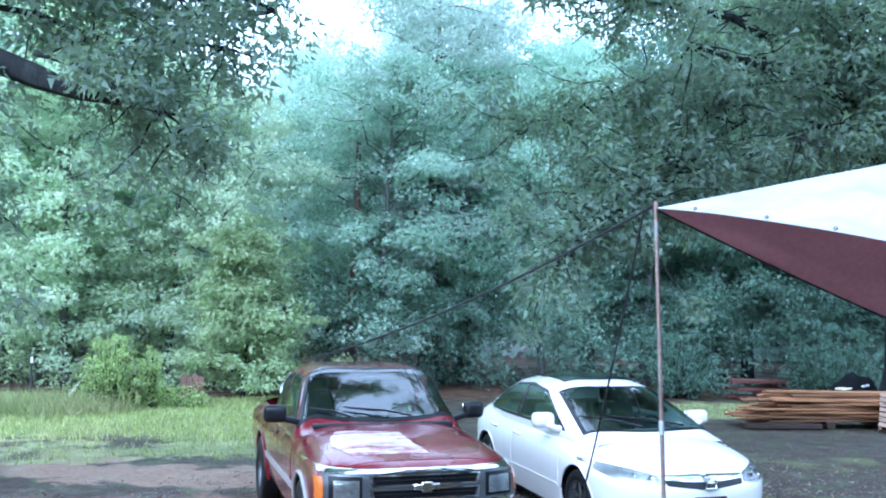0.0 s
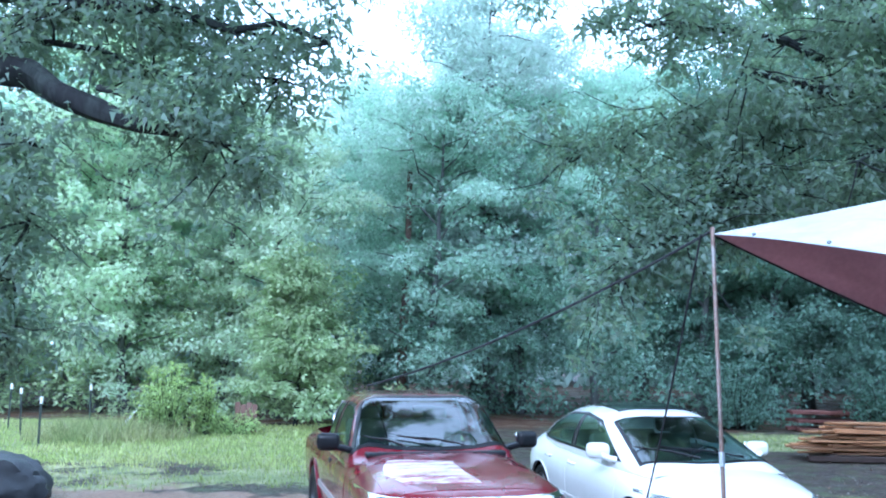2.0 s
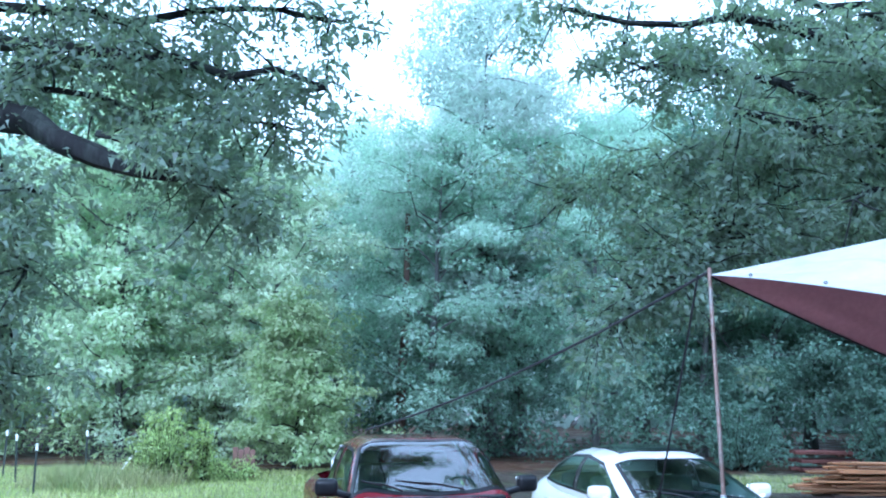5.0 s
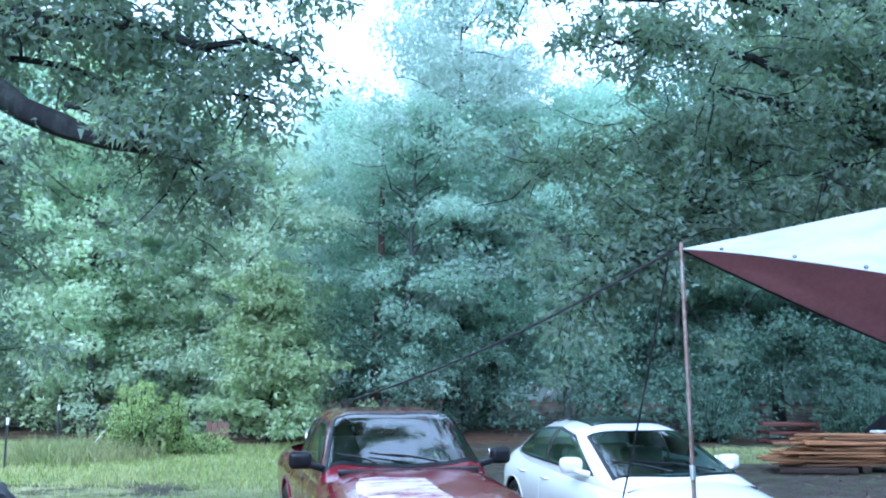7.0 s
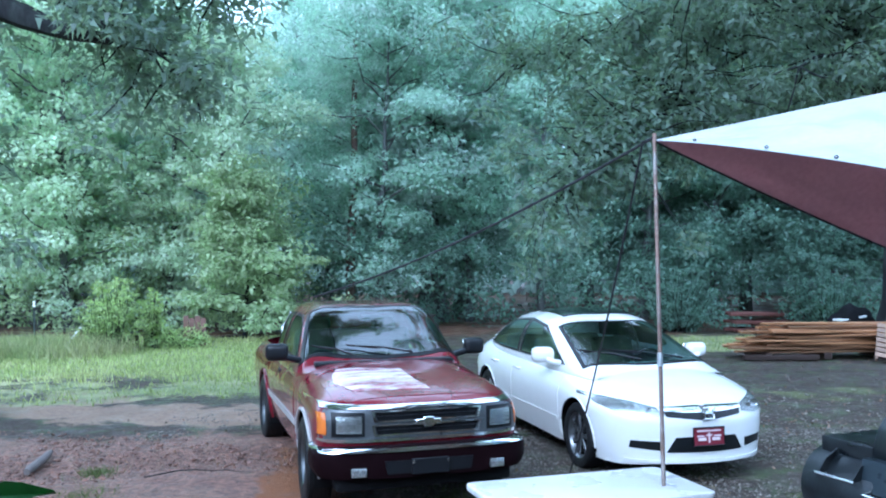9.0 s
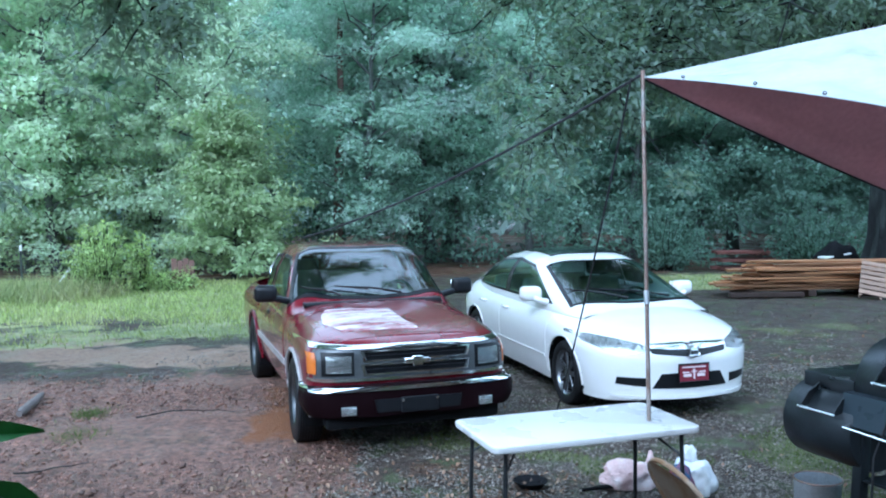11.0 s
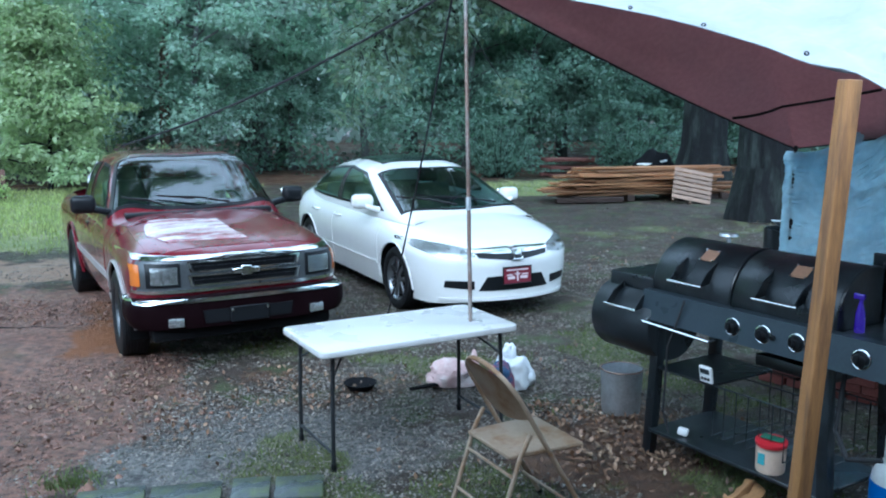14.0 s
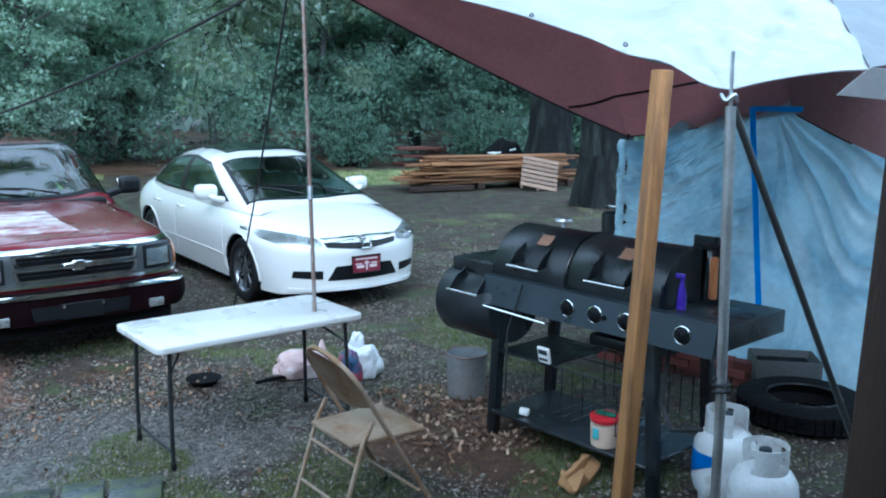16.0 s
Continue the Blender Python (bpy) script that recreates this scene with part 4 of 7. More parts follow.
def ends_width(w, xa, xf, p, q, ra, xr, rp, rq):
    def f(x):
        if x > xa:
            u = min((x - xa) / (xf - xa), 1.0)
            return w * max(1 - u ** p, 0.0) ** (1 / q)
        if x < ra:
            u = min((ra - x) / (ra - xr), 1.0)
            return w * max(1 - u ** rp, 0.0) ** (1 / rq)
        return w
    return f


def wiper(root, a, b, name="wiper"):
    bm = tube(bmesh.new(), [a, (Vector(a) * 0.5 + Vector(b) * 0.5) + Vector((0, 0, 0.018)), b], [0.011, 0.009, 0.006], 6)
    d = (Vector(b) - Vector(a)) * 0.5
    tube(bm, [Vector(b) - d * 0.9, Vector(b) + d * 0.25], 0.008, 5)
    part(name, bm, M_plastic, root)


# -- white sedan --
def white_sedan():
    root = thing("car", "white compact sedan with a dark sunroof, wet from the rain", "car", pose(2.080, 8.795, -0.015, 0, 0, -74.4), "parked vehicles")
    body = Shell(ends_width(0.875, 0.0, 0.93, 3.4, 2.1, -2.7, -3.56, 4, 2.6),
                 lerp_table([(0.94, 0.56), (0.90, 0.615), (0.82, 0.685), (0.70, 0.745), (0.5, 0.815), (0.25, 0.88), (0.0, 0.93), (-0.3, 0.97), (-0.6, 0.985),
                             (-2.5, 1.02), (-3.1, 1.05), (-3.4, 1.03), (-3.52, 0.96), (-3.56, 0.85)]),
                 lerp_table([(0.94, 0.50), (0.6, 0.58), (0.2, 0.62), (-3.0, 0.66), (-3.6, 0.62)]),
                 lerp_table([(0.94, 0.20), (0.6, 0.17), (0.0, 0.18), (-2.8, 0.20), (-3.6, 0.26)]), 3.6, 2.2, 0.06)
    body.front_from, body.front_to = 0.0, 0.93
    cabin = Shell(lerp_table([(0.15, 0.68), (0.0, 0.735), (-0.3, 0.765), (-0.8, 0.78), (-2.3, 0.78), (-2.8, 0.755), (-3.15, 0.69), (-3.4, 0.60)]),
                  lerp_table([(0.15, 0.88), (-0.05, 0.955), (-0.3, 1.065), (-0.6, 1.185), (-0.9, 1.295), (-1.15, 1.375), (-1.35, 1.415), (-1.7, 1.435), (-2.05, 1.42),
                              (-2.35, 1.385), (-2.7, 1.285), (-3.0, 1.165), (-3.25, 1.05), (-3.4, 0.97)]),
                  lerp_table([(0.2, 0.86), (-3.5, 0.86)]), lerp_table([(0.2, 0.80), (-3.5, 0.80)]), 4.0, 2.7, 0.0, 0.09)
    ws_low = [(-0.17, -0.705), (-0.10, -0.47), (-0.06, -0.15), (-0.06, 0.15), (-0.10, 0.47), (-0.17, 0.705)]
    ws_up = [(-1.10, -0.575), (-1.04, -0.36), (-1.02, -0.12), (-1.02, 0.12), (-1.04, 0.36), (-1.10, 0.575)]
    rw_low = [(-3.12, -0.48), (-3.17, 0.0), (-3.12, 0.48)]
    rw_up = [(-2.36, -0.47), (-2.33, 0.0), (-2.36, 0.47)]
    fd_low, fd_up = [(-0.50, 0.93), (-1.1, 0.935), (-1.78, 0.94)], [(-1.02, 1.165), (-1.30, 1.285), (-1.79, 1.335)]
    rd_low, rd_up = [(-1.80, 0.94), (-2.4, 0.945), (-2.88, 0.965)], [(-1.81, 1.335), (-2.25, 1.305), (-2.62, 1.19)]
    holes = [lambda c: inside_ruled(ws_low, ws_up, c.x, c.y) and c.z > 0.92, lambda c: inside_ruled(rw_low, rw_up, c.x, c.y) and c.z > 0.95,
             lambda c: abs(c.y) > 0.35 and (inside_ruled(fd_low, fd_up, c.x, c.z) or inside_ruled(rd_low, rd_up, c.x, c.z))]
    arches = [(0.0, 0.315, 0.365), (-2.70, 0.315, 0.365)]
    under_cabin = [lambda c: -3.0 < c.x < -0.25 and abs(c.y) < 0.66 and c.z > 0.8]
    part("body", body.build(stations(0.93, -3.56, 0.035), under_cabin, arches), M_white, root)
    part("roof", cabin.build(list(np.arange(0.12, -3.39, -0.022)), holes, rings=34, lower=2), M_white, root)
    pane(root, cabin, "top", ws_low, ws_up, "windshield", seal=(0.03, 0.035))
    pane(root, cabin, "top", rw_low, rw_up, "rear_window", seal=0.05)
    for s in (1, -1):
        door = part("front_door", patch(body, "side", [(-0.42, 0.26), (-1.785, 0.26)], [(-0.42, 0.83), (-1.785, 0.86)], 0.004, 22, 10, s), M_white, root)
        rear = part("rear_door", patch(body, "side", [(-1.80, 0.26), (-2.28, 0.28), (-2.42, 0.62)], [(-1.80, 0.86), (-2.38, 0.87), (-2.60, 0.87)], 0.004, 22, 10, s), M_white, root)
        for d, x in ((door, -1.64), (rear, -2.40)):
            y = body.half(x, 0.78)
            part("handle", tubed([(x - 0.09, s * (y - 0.005), 0.78), (x - 0.06, s * (y + 0.035), 0.785), (x + 0.06, s * (y + 0.035), 0.785), (x + 0.09, s * (y - 0.005), 0.78)], 0.013, 8), M_white, d)
        part("side_moulding", patch(body, "side", [(-0.45, 0.40), (-2.25, 0.41)], [(-0.45, 0.425), (-2.25, 0.435)], 0.012, 24, 2, s), M_white, root)
        pane(root, cabin, "side", fd_low, fd_up, "front_window", s, (0.045, 0.07))
        pane(root, cabin, "side", rd_low, rd_up, "rear_side_window", s, (0.05, 0.07))
        for ax, az, ar in arches:
            part("wheel_arch", arch_lip(body, ax, az, ar, s, width=0.02), M_white, root)
            part("wheel_well", wheel_well(ax, az, ar + 0.004, s * 0.45, s * 0.84), M_under, root)
        mir = part("side_mirror", boxed(-0.075, 0.075, -0.12, 0.12, -0.08, 0.08, 0.06, 4, pose(-0.74, s * 0.905, 1.02, 0, 0, s * 12)), M_white, root)
        part("mirror_stalk", tubed([(-0.62, s * 0.73, 0.93), (-0.64, s * 0.83, 0.955), (-0.66, s * 0.90, 0.98)], [0.035, 0.03, 0.025], 8), M_white, mir)
        part("mirror_glass", boxed(-0.082, -0.076, -0.10, 0.10, -0.062, 0.062, 0.002, 1, pose(-0.74, s * 0.905, 1.02, 0, 0, s * 12)), M_chrome, mir)
        hl_low = [(s * 0.40, 0.63), (s * 0.58, 0.605), (s * 0.74, 0.63), (s * 0.848, 0.695)]
        hl_up = [(s * 0.43, 0.69), (s * 0.60, 0.73), (s * 0.75, 0.752), (s * 0.857, 0.755)]
        hl = part("headlight", patch(body, "front", hl_low, hl_up, 0.004, 20, 6), M_reflector, root)
        for yy, zz, rr in ((0.50, 0.658, 0.036), (0.63, 0.672, 0.036)):
            p = body.point("front", s * yy, zz)
            part("lamp_bowl", lathe([(0, -0.012), (rr * 0.6, -0.006), (rr, 0.008), (rr * 1.08, 0.008)], 20, m=pose(p.x + 0.006, s * yy, zz, 0, 90, 0)), M_chrome, hl)
        part("marker_lens", patch(body, "front", [(s * 0.80, 0.69), (s * 0.832, 0.70)], [(s * 0.802, 0.715), (s * 0.834, 0.722)], 0.008, 6, 4), M_reflector, hl)
        lens = part("lens", patch(body, "front", hl_low, hl_up, 0.014, 20, 6), M_lens, hl)
        lens.visible_shadow = False
        part("side_intake", patch(body, "front", [(s * 0.42, 0.315), (s * 0.67, 0.335)], [(s * 0.42, 0.395), (s * 0.66, 0.40)], 0.004, 10, 3), M_plastic, root)
    part("grille", patch(body, "front", [(-0.37, 0.61), (0.0, 0.575), (0.37, 0.61)], [(-0.41, 0.69), (0.0, 0.695), (0.41, 0.69)], 0.004, 24, 5), M_plastic, root, "black front grille")
    part("grille_bar", patch(body, "front", [(-0.40, 0.66), (-0.2, 0.645), (0.0, 0.64), (0.2, 0.645), (0.40, 0.66)], [(-0.41, 0.692), (-0.2, 0.695), (0.0, 0.698), (0.2, 0.695), (0.41, 0.692)], 0.014, 24, 3), M_chrome, root, "bright chrome bar")
    px = body.point("front", 0, 0.62).x
    bm = bmesh.new()
    for pts in ([(0, -0.035, -0.035), (0, -0.04, 0.035)], [(0, 0.035, -0.035), (0, 0.04, 0.035)], [(0, -0.035, 0), (0, 0.035, 0)], [(0, -0.055, -0.05), (0, 0.055, -0.05), (0, 0.062, 0.05), (0, -0.062, 0.05), (0, -0.055, -0.05)]):
        tube(bm, pts, 0.007, 6)
    bmesh.ops.translate(bm, vec=(px + 0.02, 0, 0.642), verts=bm.verts)
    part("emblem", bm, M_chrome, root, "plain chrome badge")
    part("lower_intake", patch(body, "front", [(-0.38, 0.30), (0.0, 0.295), (0.38, 0.30)], [(-0.30, 0.43), (0.0, 0.44), (0.30, 0.43)], 0.004, 24, 5), M_plastic, root, "black lower intake")
    part("bumper_lip", patch(body, "front", [(-0.70, 0.205), (0, 0.20), (0.70, 0.205)], [(-0.70, 0.235), (0, 0.225), (0.70, 0.235)], 0.012, 30, 3), M_white, root)
    plate = part("plate", boxed(0, 0.012, -0.152, 0.152, -0.078, 0.078, 0.004, 1, pose(0.940, 0, 0.435, 0, -4, 0)), M_plate, root, "dark red novelty plate with pale marks")
    part("plate_frame", tubed([(0.953, -0.155, 0.356), (0.953, 0.155, 0.356), (0.947, 0.155, 0.515), (0.947, -0.155, 0.515), (0.953, -0.155, 0.356)], 0.008, 6), M_plastic, plate)
    for y0, y1, z0, z1 in ((-0.12, 0.12, 0.045, 0.058), (-0.11, -0.03, -0.035, -0.008), (0.03, 0.11, -0.035, -0.008), (-0.008, 0.008, -0.055, 0.035), (-0.03, 0.03, 0.005, 0.018), (-0.12, -0.05, 0.0, 0.012), (0.05, 0.12, 0.0, 0.012)):
        part("plate_bar", boxed(0.012, 0.015, y0, y1, z0, z1, 0, 1, pose(0.940, 0, 0.435, 0, -4, 0)), M_platemark, plate)
    part("sunroof", patch(cabin, "top", [(-1.27, -0.44), (-1.25, 0), (-1.27, 0.44)], [(-1.95, -0.44), (-1.95, 0), (-1.95, 0.44)], 0.012, 14, 8), mat("sunroof_glass", (0.010, 0.014, 0.017), 0.06, vary=0.1, rough_vary=0.02, bump=0), root, "dark glass sunroof")
    for a, b in (((-0.16, 0.40), (-0.34, -0.36)), ((-0.14, -0.08), (-0.42, -0.58))):
        pa, pb = cabin.point("top", *a), cabin.point("top", *b)
        wiper(root, pa + Vector((0.0, 0, 0.012)), pb + Vector((0, 0, 0.016)))
    for x in (0.0, -2.70):
        for y in (0.76, -0.76):
            wheel(root, x, y, 0.315, 0.20, 0.215, 7, 0)
    part("floor_pan", boxed(-3.3, 0.6, -0.70, 0.70, 0.20, 0.30, 0.03), M_under, root)
    part("dashboard", boxed(-0.62, -0.02, -0.66, 0.66, 0.62, 0.93, 0.09, 4), M_plastic, root)
    part("steering_wheel", tubed([(-0.86 + 0.06 * math.sin(a), 0.36 + 0.185 * math.cos(a), 0.86 + 0.175 * math.sin(a)) for a in np.linspace(0, 6.2832, 25)], 0.015, 6), M_plastic, root)
    for y in (0.36, -0.36):
        seat(root, -1.30, y, 0.42)
    seat(root, -2.25, 0, 0.45, 1.25, 0.55)
    return root


white_sedan()


# -- red pickup --
def red_pickup():
    root = thing("truck", "dark red pickup truck with chrome grille and a painted sky sheen on its wet hood", "truck", pose(-0.399, 7.667, -0.035, 0, 0, -71.9), "parked vehicles")
    body = Shell(ends_width(0.855, 0.05, 0.775, 7.0, 3.4, -3.6, -3.95, 8, 5),
                 lerp_table([(0.78, 0.905), (0.74, 0.94), (0.66, 0.965), (0.4, 1.015), (0.0, 1.065), (-0.4, 1.10), (-0.7, 1.115), (-2.3, 1.10), (-3.95, 1.09)]),
                 lerp_table([(0.8, 0.70), (0.3, 0.78), (-4, 0.80)]), lerp_table([(0.8, 0.50), (0.5, 0.42), (-0.4, 0.36), (-4, 0.40)]), 4.6, 2.6, 0.05)
    body.front_from, body.front_to = -0.1, 0.775
    cabin = Shell(lerp_table([(-0.45, 0.76), (-0.7, 0.815), (-2.3, 0.80), (-2.36, 0.77)]),
                  lerp_table([(-0.45, 1.06), (-0.60, 1.12), (-0.86, 1.345), (-1.10, 1.535), (-1.20, 1.585), (-1.35, 1.602), (-1.8, 1.610), (-2.1, 1.60), (-2.28, 1.57), (-2.36, 1.10)]),
                  lerp_table([(0, 1.02), (-3, 1.02)]), lerp_table([(0, 0.95), (-3, 0.95)]), 7.0, 4.4, 0.0, 0.20)
    ws_low = [(-0.72, -0.785), (-0.61, -0.42), (-0.585, 0.0), (-0.61, 0.42), (-0.72, 0.785)]
    ws_up = [(-1.24, -0.615), (-1.205, -0.3), (-1.195, 0.0), (-1.205, 0.3), (-1.24, 0.615)]
    fd_low, fd_up = [(-0.88, 1.115), (-1.3, 1.115), (-1.72, 1.115)], [(-1.18, 1.43), (-1.34, 1.495), (-1.72, 1.505)]
    rd_low, rd_up = [(-1.83, 1.115), (-2.2, 1.12)], [(-1.83, 1.505), (-2.16, 1.48)]
    holes = [lambda c: inside_ruled(ws_low, ws_up, c.x, c.y) and c.z > 1.09,
             lambda c: abs(c.y) > 0.4 and (inside_ruled(fd_low, fd_up, c.x, c.z) or inside_ruled(rd_low, rd_up, c.x, c.z))]
    arches = [(0.0, 0.37, 0.42), (-2.85, 0.37, 0.42)]
    under_cabin = [lambda c: -2.2 < c.x < -0.75 and abs(c.y) < 0.68 and c.z > 0.95, lambda c: -3.86 < c.x < -2.45 and abs(c.y) < 0.74 and c.z > 0.95]
    part("body", body.build(stations(0.775, -3.95, 0.035, 0.22), under_cabin, arches), M_red, root)
    part("cab", cabin.build(list(np.arange(-0.47, -2.355, -0.022)), holes, rings=34, lower=2), M_red, root)
    part("cab_back", boxed(-2.36, -2.30, -0.70, 0.70, 0.70, 1.12, 0.02), M_red, root)
    part("bed_floor", boxed(-3.9, -2.4, -0.74, 0.74, 0.66, 0.70, 0.01), M_under, root)
    pane(root, cabin, "top", ws_low, ws_up, "windshield", seal=(0.028, 0.06))
    for s in (1, -1):
        door = part("door", patch(body, "side", [(-0.55, 0.44), (-1.78, 0.44)], [(-0.55, 1.0), (-1.78, 1.01)], 0.004, 24, 12, s), M_red, root)
        y = body.half(-1.62, 0.92)
        part("handle", boxed(-1.70, -1.55, y * s - 0.012, y * s + 0.018, 0.90, 0.945, 0.008, 2), M_plastic, door)
        part("bed_side", patch(body, "side", [(-2.42, 0.84), (-3.86, 0.84)], [(-2.42, 1.035), (-3.86, 1.035)], 0.004, 20, 6, s), M_red, root)
        part("side_moulding", patch(body, "side", [(-0.46, 0.575), (-2.38, 0.575)], [(-0.46, 0.635), (-2.38, 0.635)], 0.014, 24, 2, s), M_moulding, root, "pale grey side moulding")
        pane(root, cabin, "side", fd_low, fd_up, "door_window", s, (0.045, 0.07))
        pane(root, cabin, "side", rd_low, rd_up, "quarter_window", s, (0.09, 0.07))
        for ax, az, ar in arches:
            part("wheel_arch", arch_lip(body, ax, az, ar, s, width=0.035), M_moulding if ax == 0 else M_red, root)
            part("wheel_well", wheel_well(ax, az, ar + 0.004, s * 0.40, s * 0.83), M_under, root)
        mir = part("side_mirror", boxed(-0.055, 0.06, -0.105, 0.105, -0.08, 0.08, 0.05, 4, pose(-0.82, s * 0.965, 1.19, 0, 0, s * 10)), M_plastic, root, "black side mirror")
        part("mirror_stalk", boxed(-0.05, 0.05, -0.10, 0.10, -0.03, 0.03, 0.02, 2, pose(-0.82, s * 0.83, 1.13, s * 15, 0, 0)), M_plastic, mir)
        part("mirror_glass", boxed(-0.062, -0.056, -0.085, 0.085, -0.06, 0.06, 0.002, 1, pose(-0.82, s * 0.965, 1.19, 0, 0, s * 10)), M_chrome, mir)
        lo, hi = 0.695, 0.855
        fr = part("headlight", patch(body, "front", [(s * 0.50, lo - 0.012), (s * 0.745, lo - 0.012)], [(s * 0.50, hi + 0.012), (s * 0.745, hi + 0.012)], 0.010, 10, 6), M_plastic, root)
        part("reflector", patch(body, "front", [(s * 0.525, lo + 0.015), (s * 0.715, lo + 0.015)], [(s * 0.525, hi - 0.015), (s * 0.715, hi - 0.015)], 0.016, 10, 6), M_reflector, fr)
        ln = part("lens", patch(body, "front", [(s * 0.525, lo + 0.015), (s * 0.715, lo + 0.015)], [(s * 0.525, hi - 0.015), (s * 0.715, hi - 0.015)], 0.026, 10, 6), M_lens, fr)
        ln.visible_shadow = False
        part("turn_signal", patch(body, "front", [(s * 0.782, lo), (s * 0.836, lo)], [(s * 0.782, hi + 0.004), (s * 0.834, hi)], 0.012, 6, 6), M_amber, root, "amber turn signal")
        part("fog_lamp", boxed(0, 0.03, -0.06, 0.06, -0.035, 0.035, 0.008, 2, pose(0.815, s * 0.56, 0.425, 0, 0, s * 6)), M_reflector, root)
    part("grille_panel", patch(body, "front", [(-0.83, 0.655), (0, 0.655), (0.83, 0.655)], [(-0.825, 0.90), (0, 0.905), (0.825, 0.90)], 0.004, 44, 8), mat("grille_grey", (0.10, 0.105, 0.11), 0.35, metal=0.5, vary=0.2), root, "grey front panel")
    for z0, z1, y1 in ((0.892, 0.925, 0.838), (0.640, 0.664, 0.838)):
        part("chrome_trim", patch(body, "front", [(-y1, z0), (0, z0), (y1, z0)], [(-y1, z1), (0, z1), (y1, z1)], 0.020, 44, 3), M_chrome, root, "bright chrome trim")
    for z0, z1 in ((0.800, 0.868), (0.695, 0.762)):
        gr = part("grille_opening", patch(body, "front", [(-0.40, z0), (0, z0), (0.40, z0)], [(-0.42, z1), (0, z1), (0.42, z1)], 0.012, 24, 4), M_under, root)
        part("grille_slat", patch(body, "front", [(-0.40, (z0 + z1) / 2 - 0.004), (0.40, (z0 + z1) / 2 - 0.004)], [(-0.40, (z0 + z1) / 2 + 0.004), (0.40, (z0 + z1) / 2 + 0.004)], 0.018, 16, 2), M_plastic, gr)
        rim = [(-0.43, z0 - 0.01), (0.43, z0 - 0.01)], [(-0.45, z1 + 0.01), (0.45, z1 + 0.01)]
        part("grille_rim", patch(body, "front", *rim, 0.022, 24, 4, edge=(0.022, 0.14)), M_chrome, gr, "chrome rim")
    px = body.point("front", 0, 0.78).x
    bm = boxed(0, 0.014, -0.105, 0.105, -0.024, 0.024, 0.006, 1)
    box(bm, 0, 0.016, -0.045, 0.045, -0.040, 0.040, 0.006, 1)
    bmesh.ops.transform(bm, matrix=pose(px + 0.03, 0, 0.780), verts=bm.verts)
    part("emblem", bm, M_chrome, root, "plain chrome badge")
    bump = Shell(ends_width(0.885, 0.45, 0.845, 5.0, 2.6, -0.5, -1, 4, 2), lerp_table([(0.9, 0.615), (0.4, 0.615)]), lerp_table([(0.9, 0.47), (0.4, 0.47)]), lerp_table([(0.9, 0.37), (0.4, 0.37)]), 9, 5, 0.05)
    bump.front_from, bump.front_to = 0.40, 0.845
    bp = part("front_bumper", bump.build([0.845 - 0.42 * (1 - math.sin(math.pi / 2 * k / 20)) for k in range(20, -1, -1)], rings=14), mat("bumper_paint", (0.006, 0.002, 0.003), 0.5, vary=0.2, spec=0.06), root, "dark red bumper with chrome strip")
    part("chrome_strip", patch(bump, "front", [(-0.880, 0.570), (0, 0.570), (0.880, 0.570)], [(-0.878, 0.602), (0, 0.602), (0.878, 0.602)], 0.010, 50, 4), M_chrome, bp)
    part("bumper_pad", patch(bump, "front", [(-0.34, 0.40), (0.34, 0.40)], [(-0.36, 0.50), (0.36, 0.50)], 0.006, 16, 3), M_plastic, bp)
    part("plate_bracket", boxed(0, 0.02, -0.15, 0.15, -0.06, 0.06, 0.004, 1, pose(0.85, 0, 0.45)), M_plastic, bp)
    for y in (-0.14, 0.14):
        part("bolt", lathe([(0, 0.012), (0.012, 0.010), (0.013, 0)], 10, m=pose(0.87, y, 0.49, 0, 90, 0)), M_chrome, bp)
    part("air_dam", boxed(0.55, 0.74, -0.72, 0.72, 0.26, 0.42, 0.03, 2), M_under, root)
    part("hood", patch(body, "top", [(-0.55, -0.70), (0.15, -0.715), (0.66, -0.70)], [(-0.55, 0.70), (0.15, 0.715), (0.66, 0.70)], 0.004, 22, 22), M_red, root)
    # painted sky reflection, laid on one half of the hood
    part("faded_patch", patch(body, "top", [(-0.26, -0.52), (-0.05, -0.60), (0.20, -0.63), (0.50, -0.52)], [(-0.14, 0.02), (0.1, 0.03), (0.3, 0.05), (0.54, 0.10)], 0.0075, 16, 16, depth=0.003), M_hood_sheen, root, "pale patch painted as the sky's reflection on the hood")
    part("cowl", boxed(-0.70, -0.52, -0.66, 0.66, 1.06, 1.118, 0.02, 2), M_plastic, root)
    for a, b in (((-0.63, 0.28), (-0.70, -0.28)), ((-0.63, -0.30), (-0.74, -0.62))):
        pa, pb = cabin.point("top", *a), cabin.point("top", *b)
        wiper(root, pa + Vector((0.03, 0, 0.02)), pb + Vector((0.01, 0, 0.035)))
    for x, st in ((0.0, -3), (-2.85, 0)):
        for y in (0.755, -0.755):
            wheel(root, x, y, 0.365, 0.225, 0.20, 5, st, style="steel")
    part("frame_rail", boxed(-3.8, 0.6, -0.45, 0.45, 0.34, 0.44, 0.02), M_under, root)
    part("engine_bay", boxed(-0.5, 0.62, -0.58, 0.58, 0.36, 0.85, 0.05), M_under, root)
    part("dashboard", boxed(-1.0, -0.66, -0.66, 0.66, 0.80, 1.09, 0.07, 3), M_plastic, root)
    part("steering_wheel", tubed([(-1.12 + 0.07 * math.sin(a), 0.36 + 0.19 * math.cos(a), 1.06 + 0.18 * math.sin(a)) for a in np.linspace(0, 6.2832, 25)], 0.016, 6), M_plastic, root)
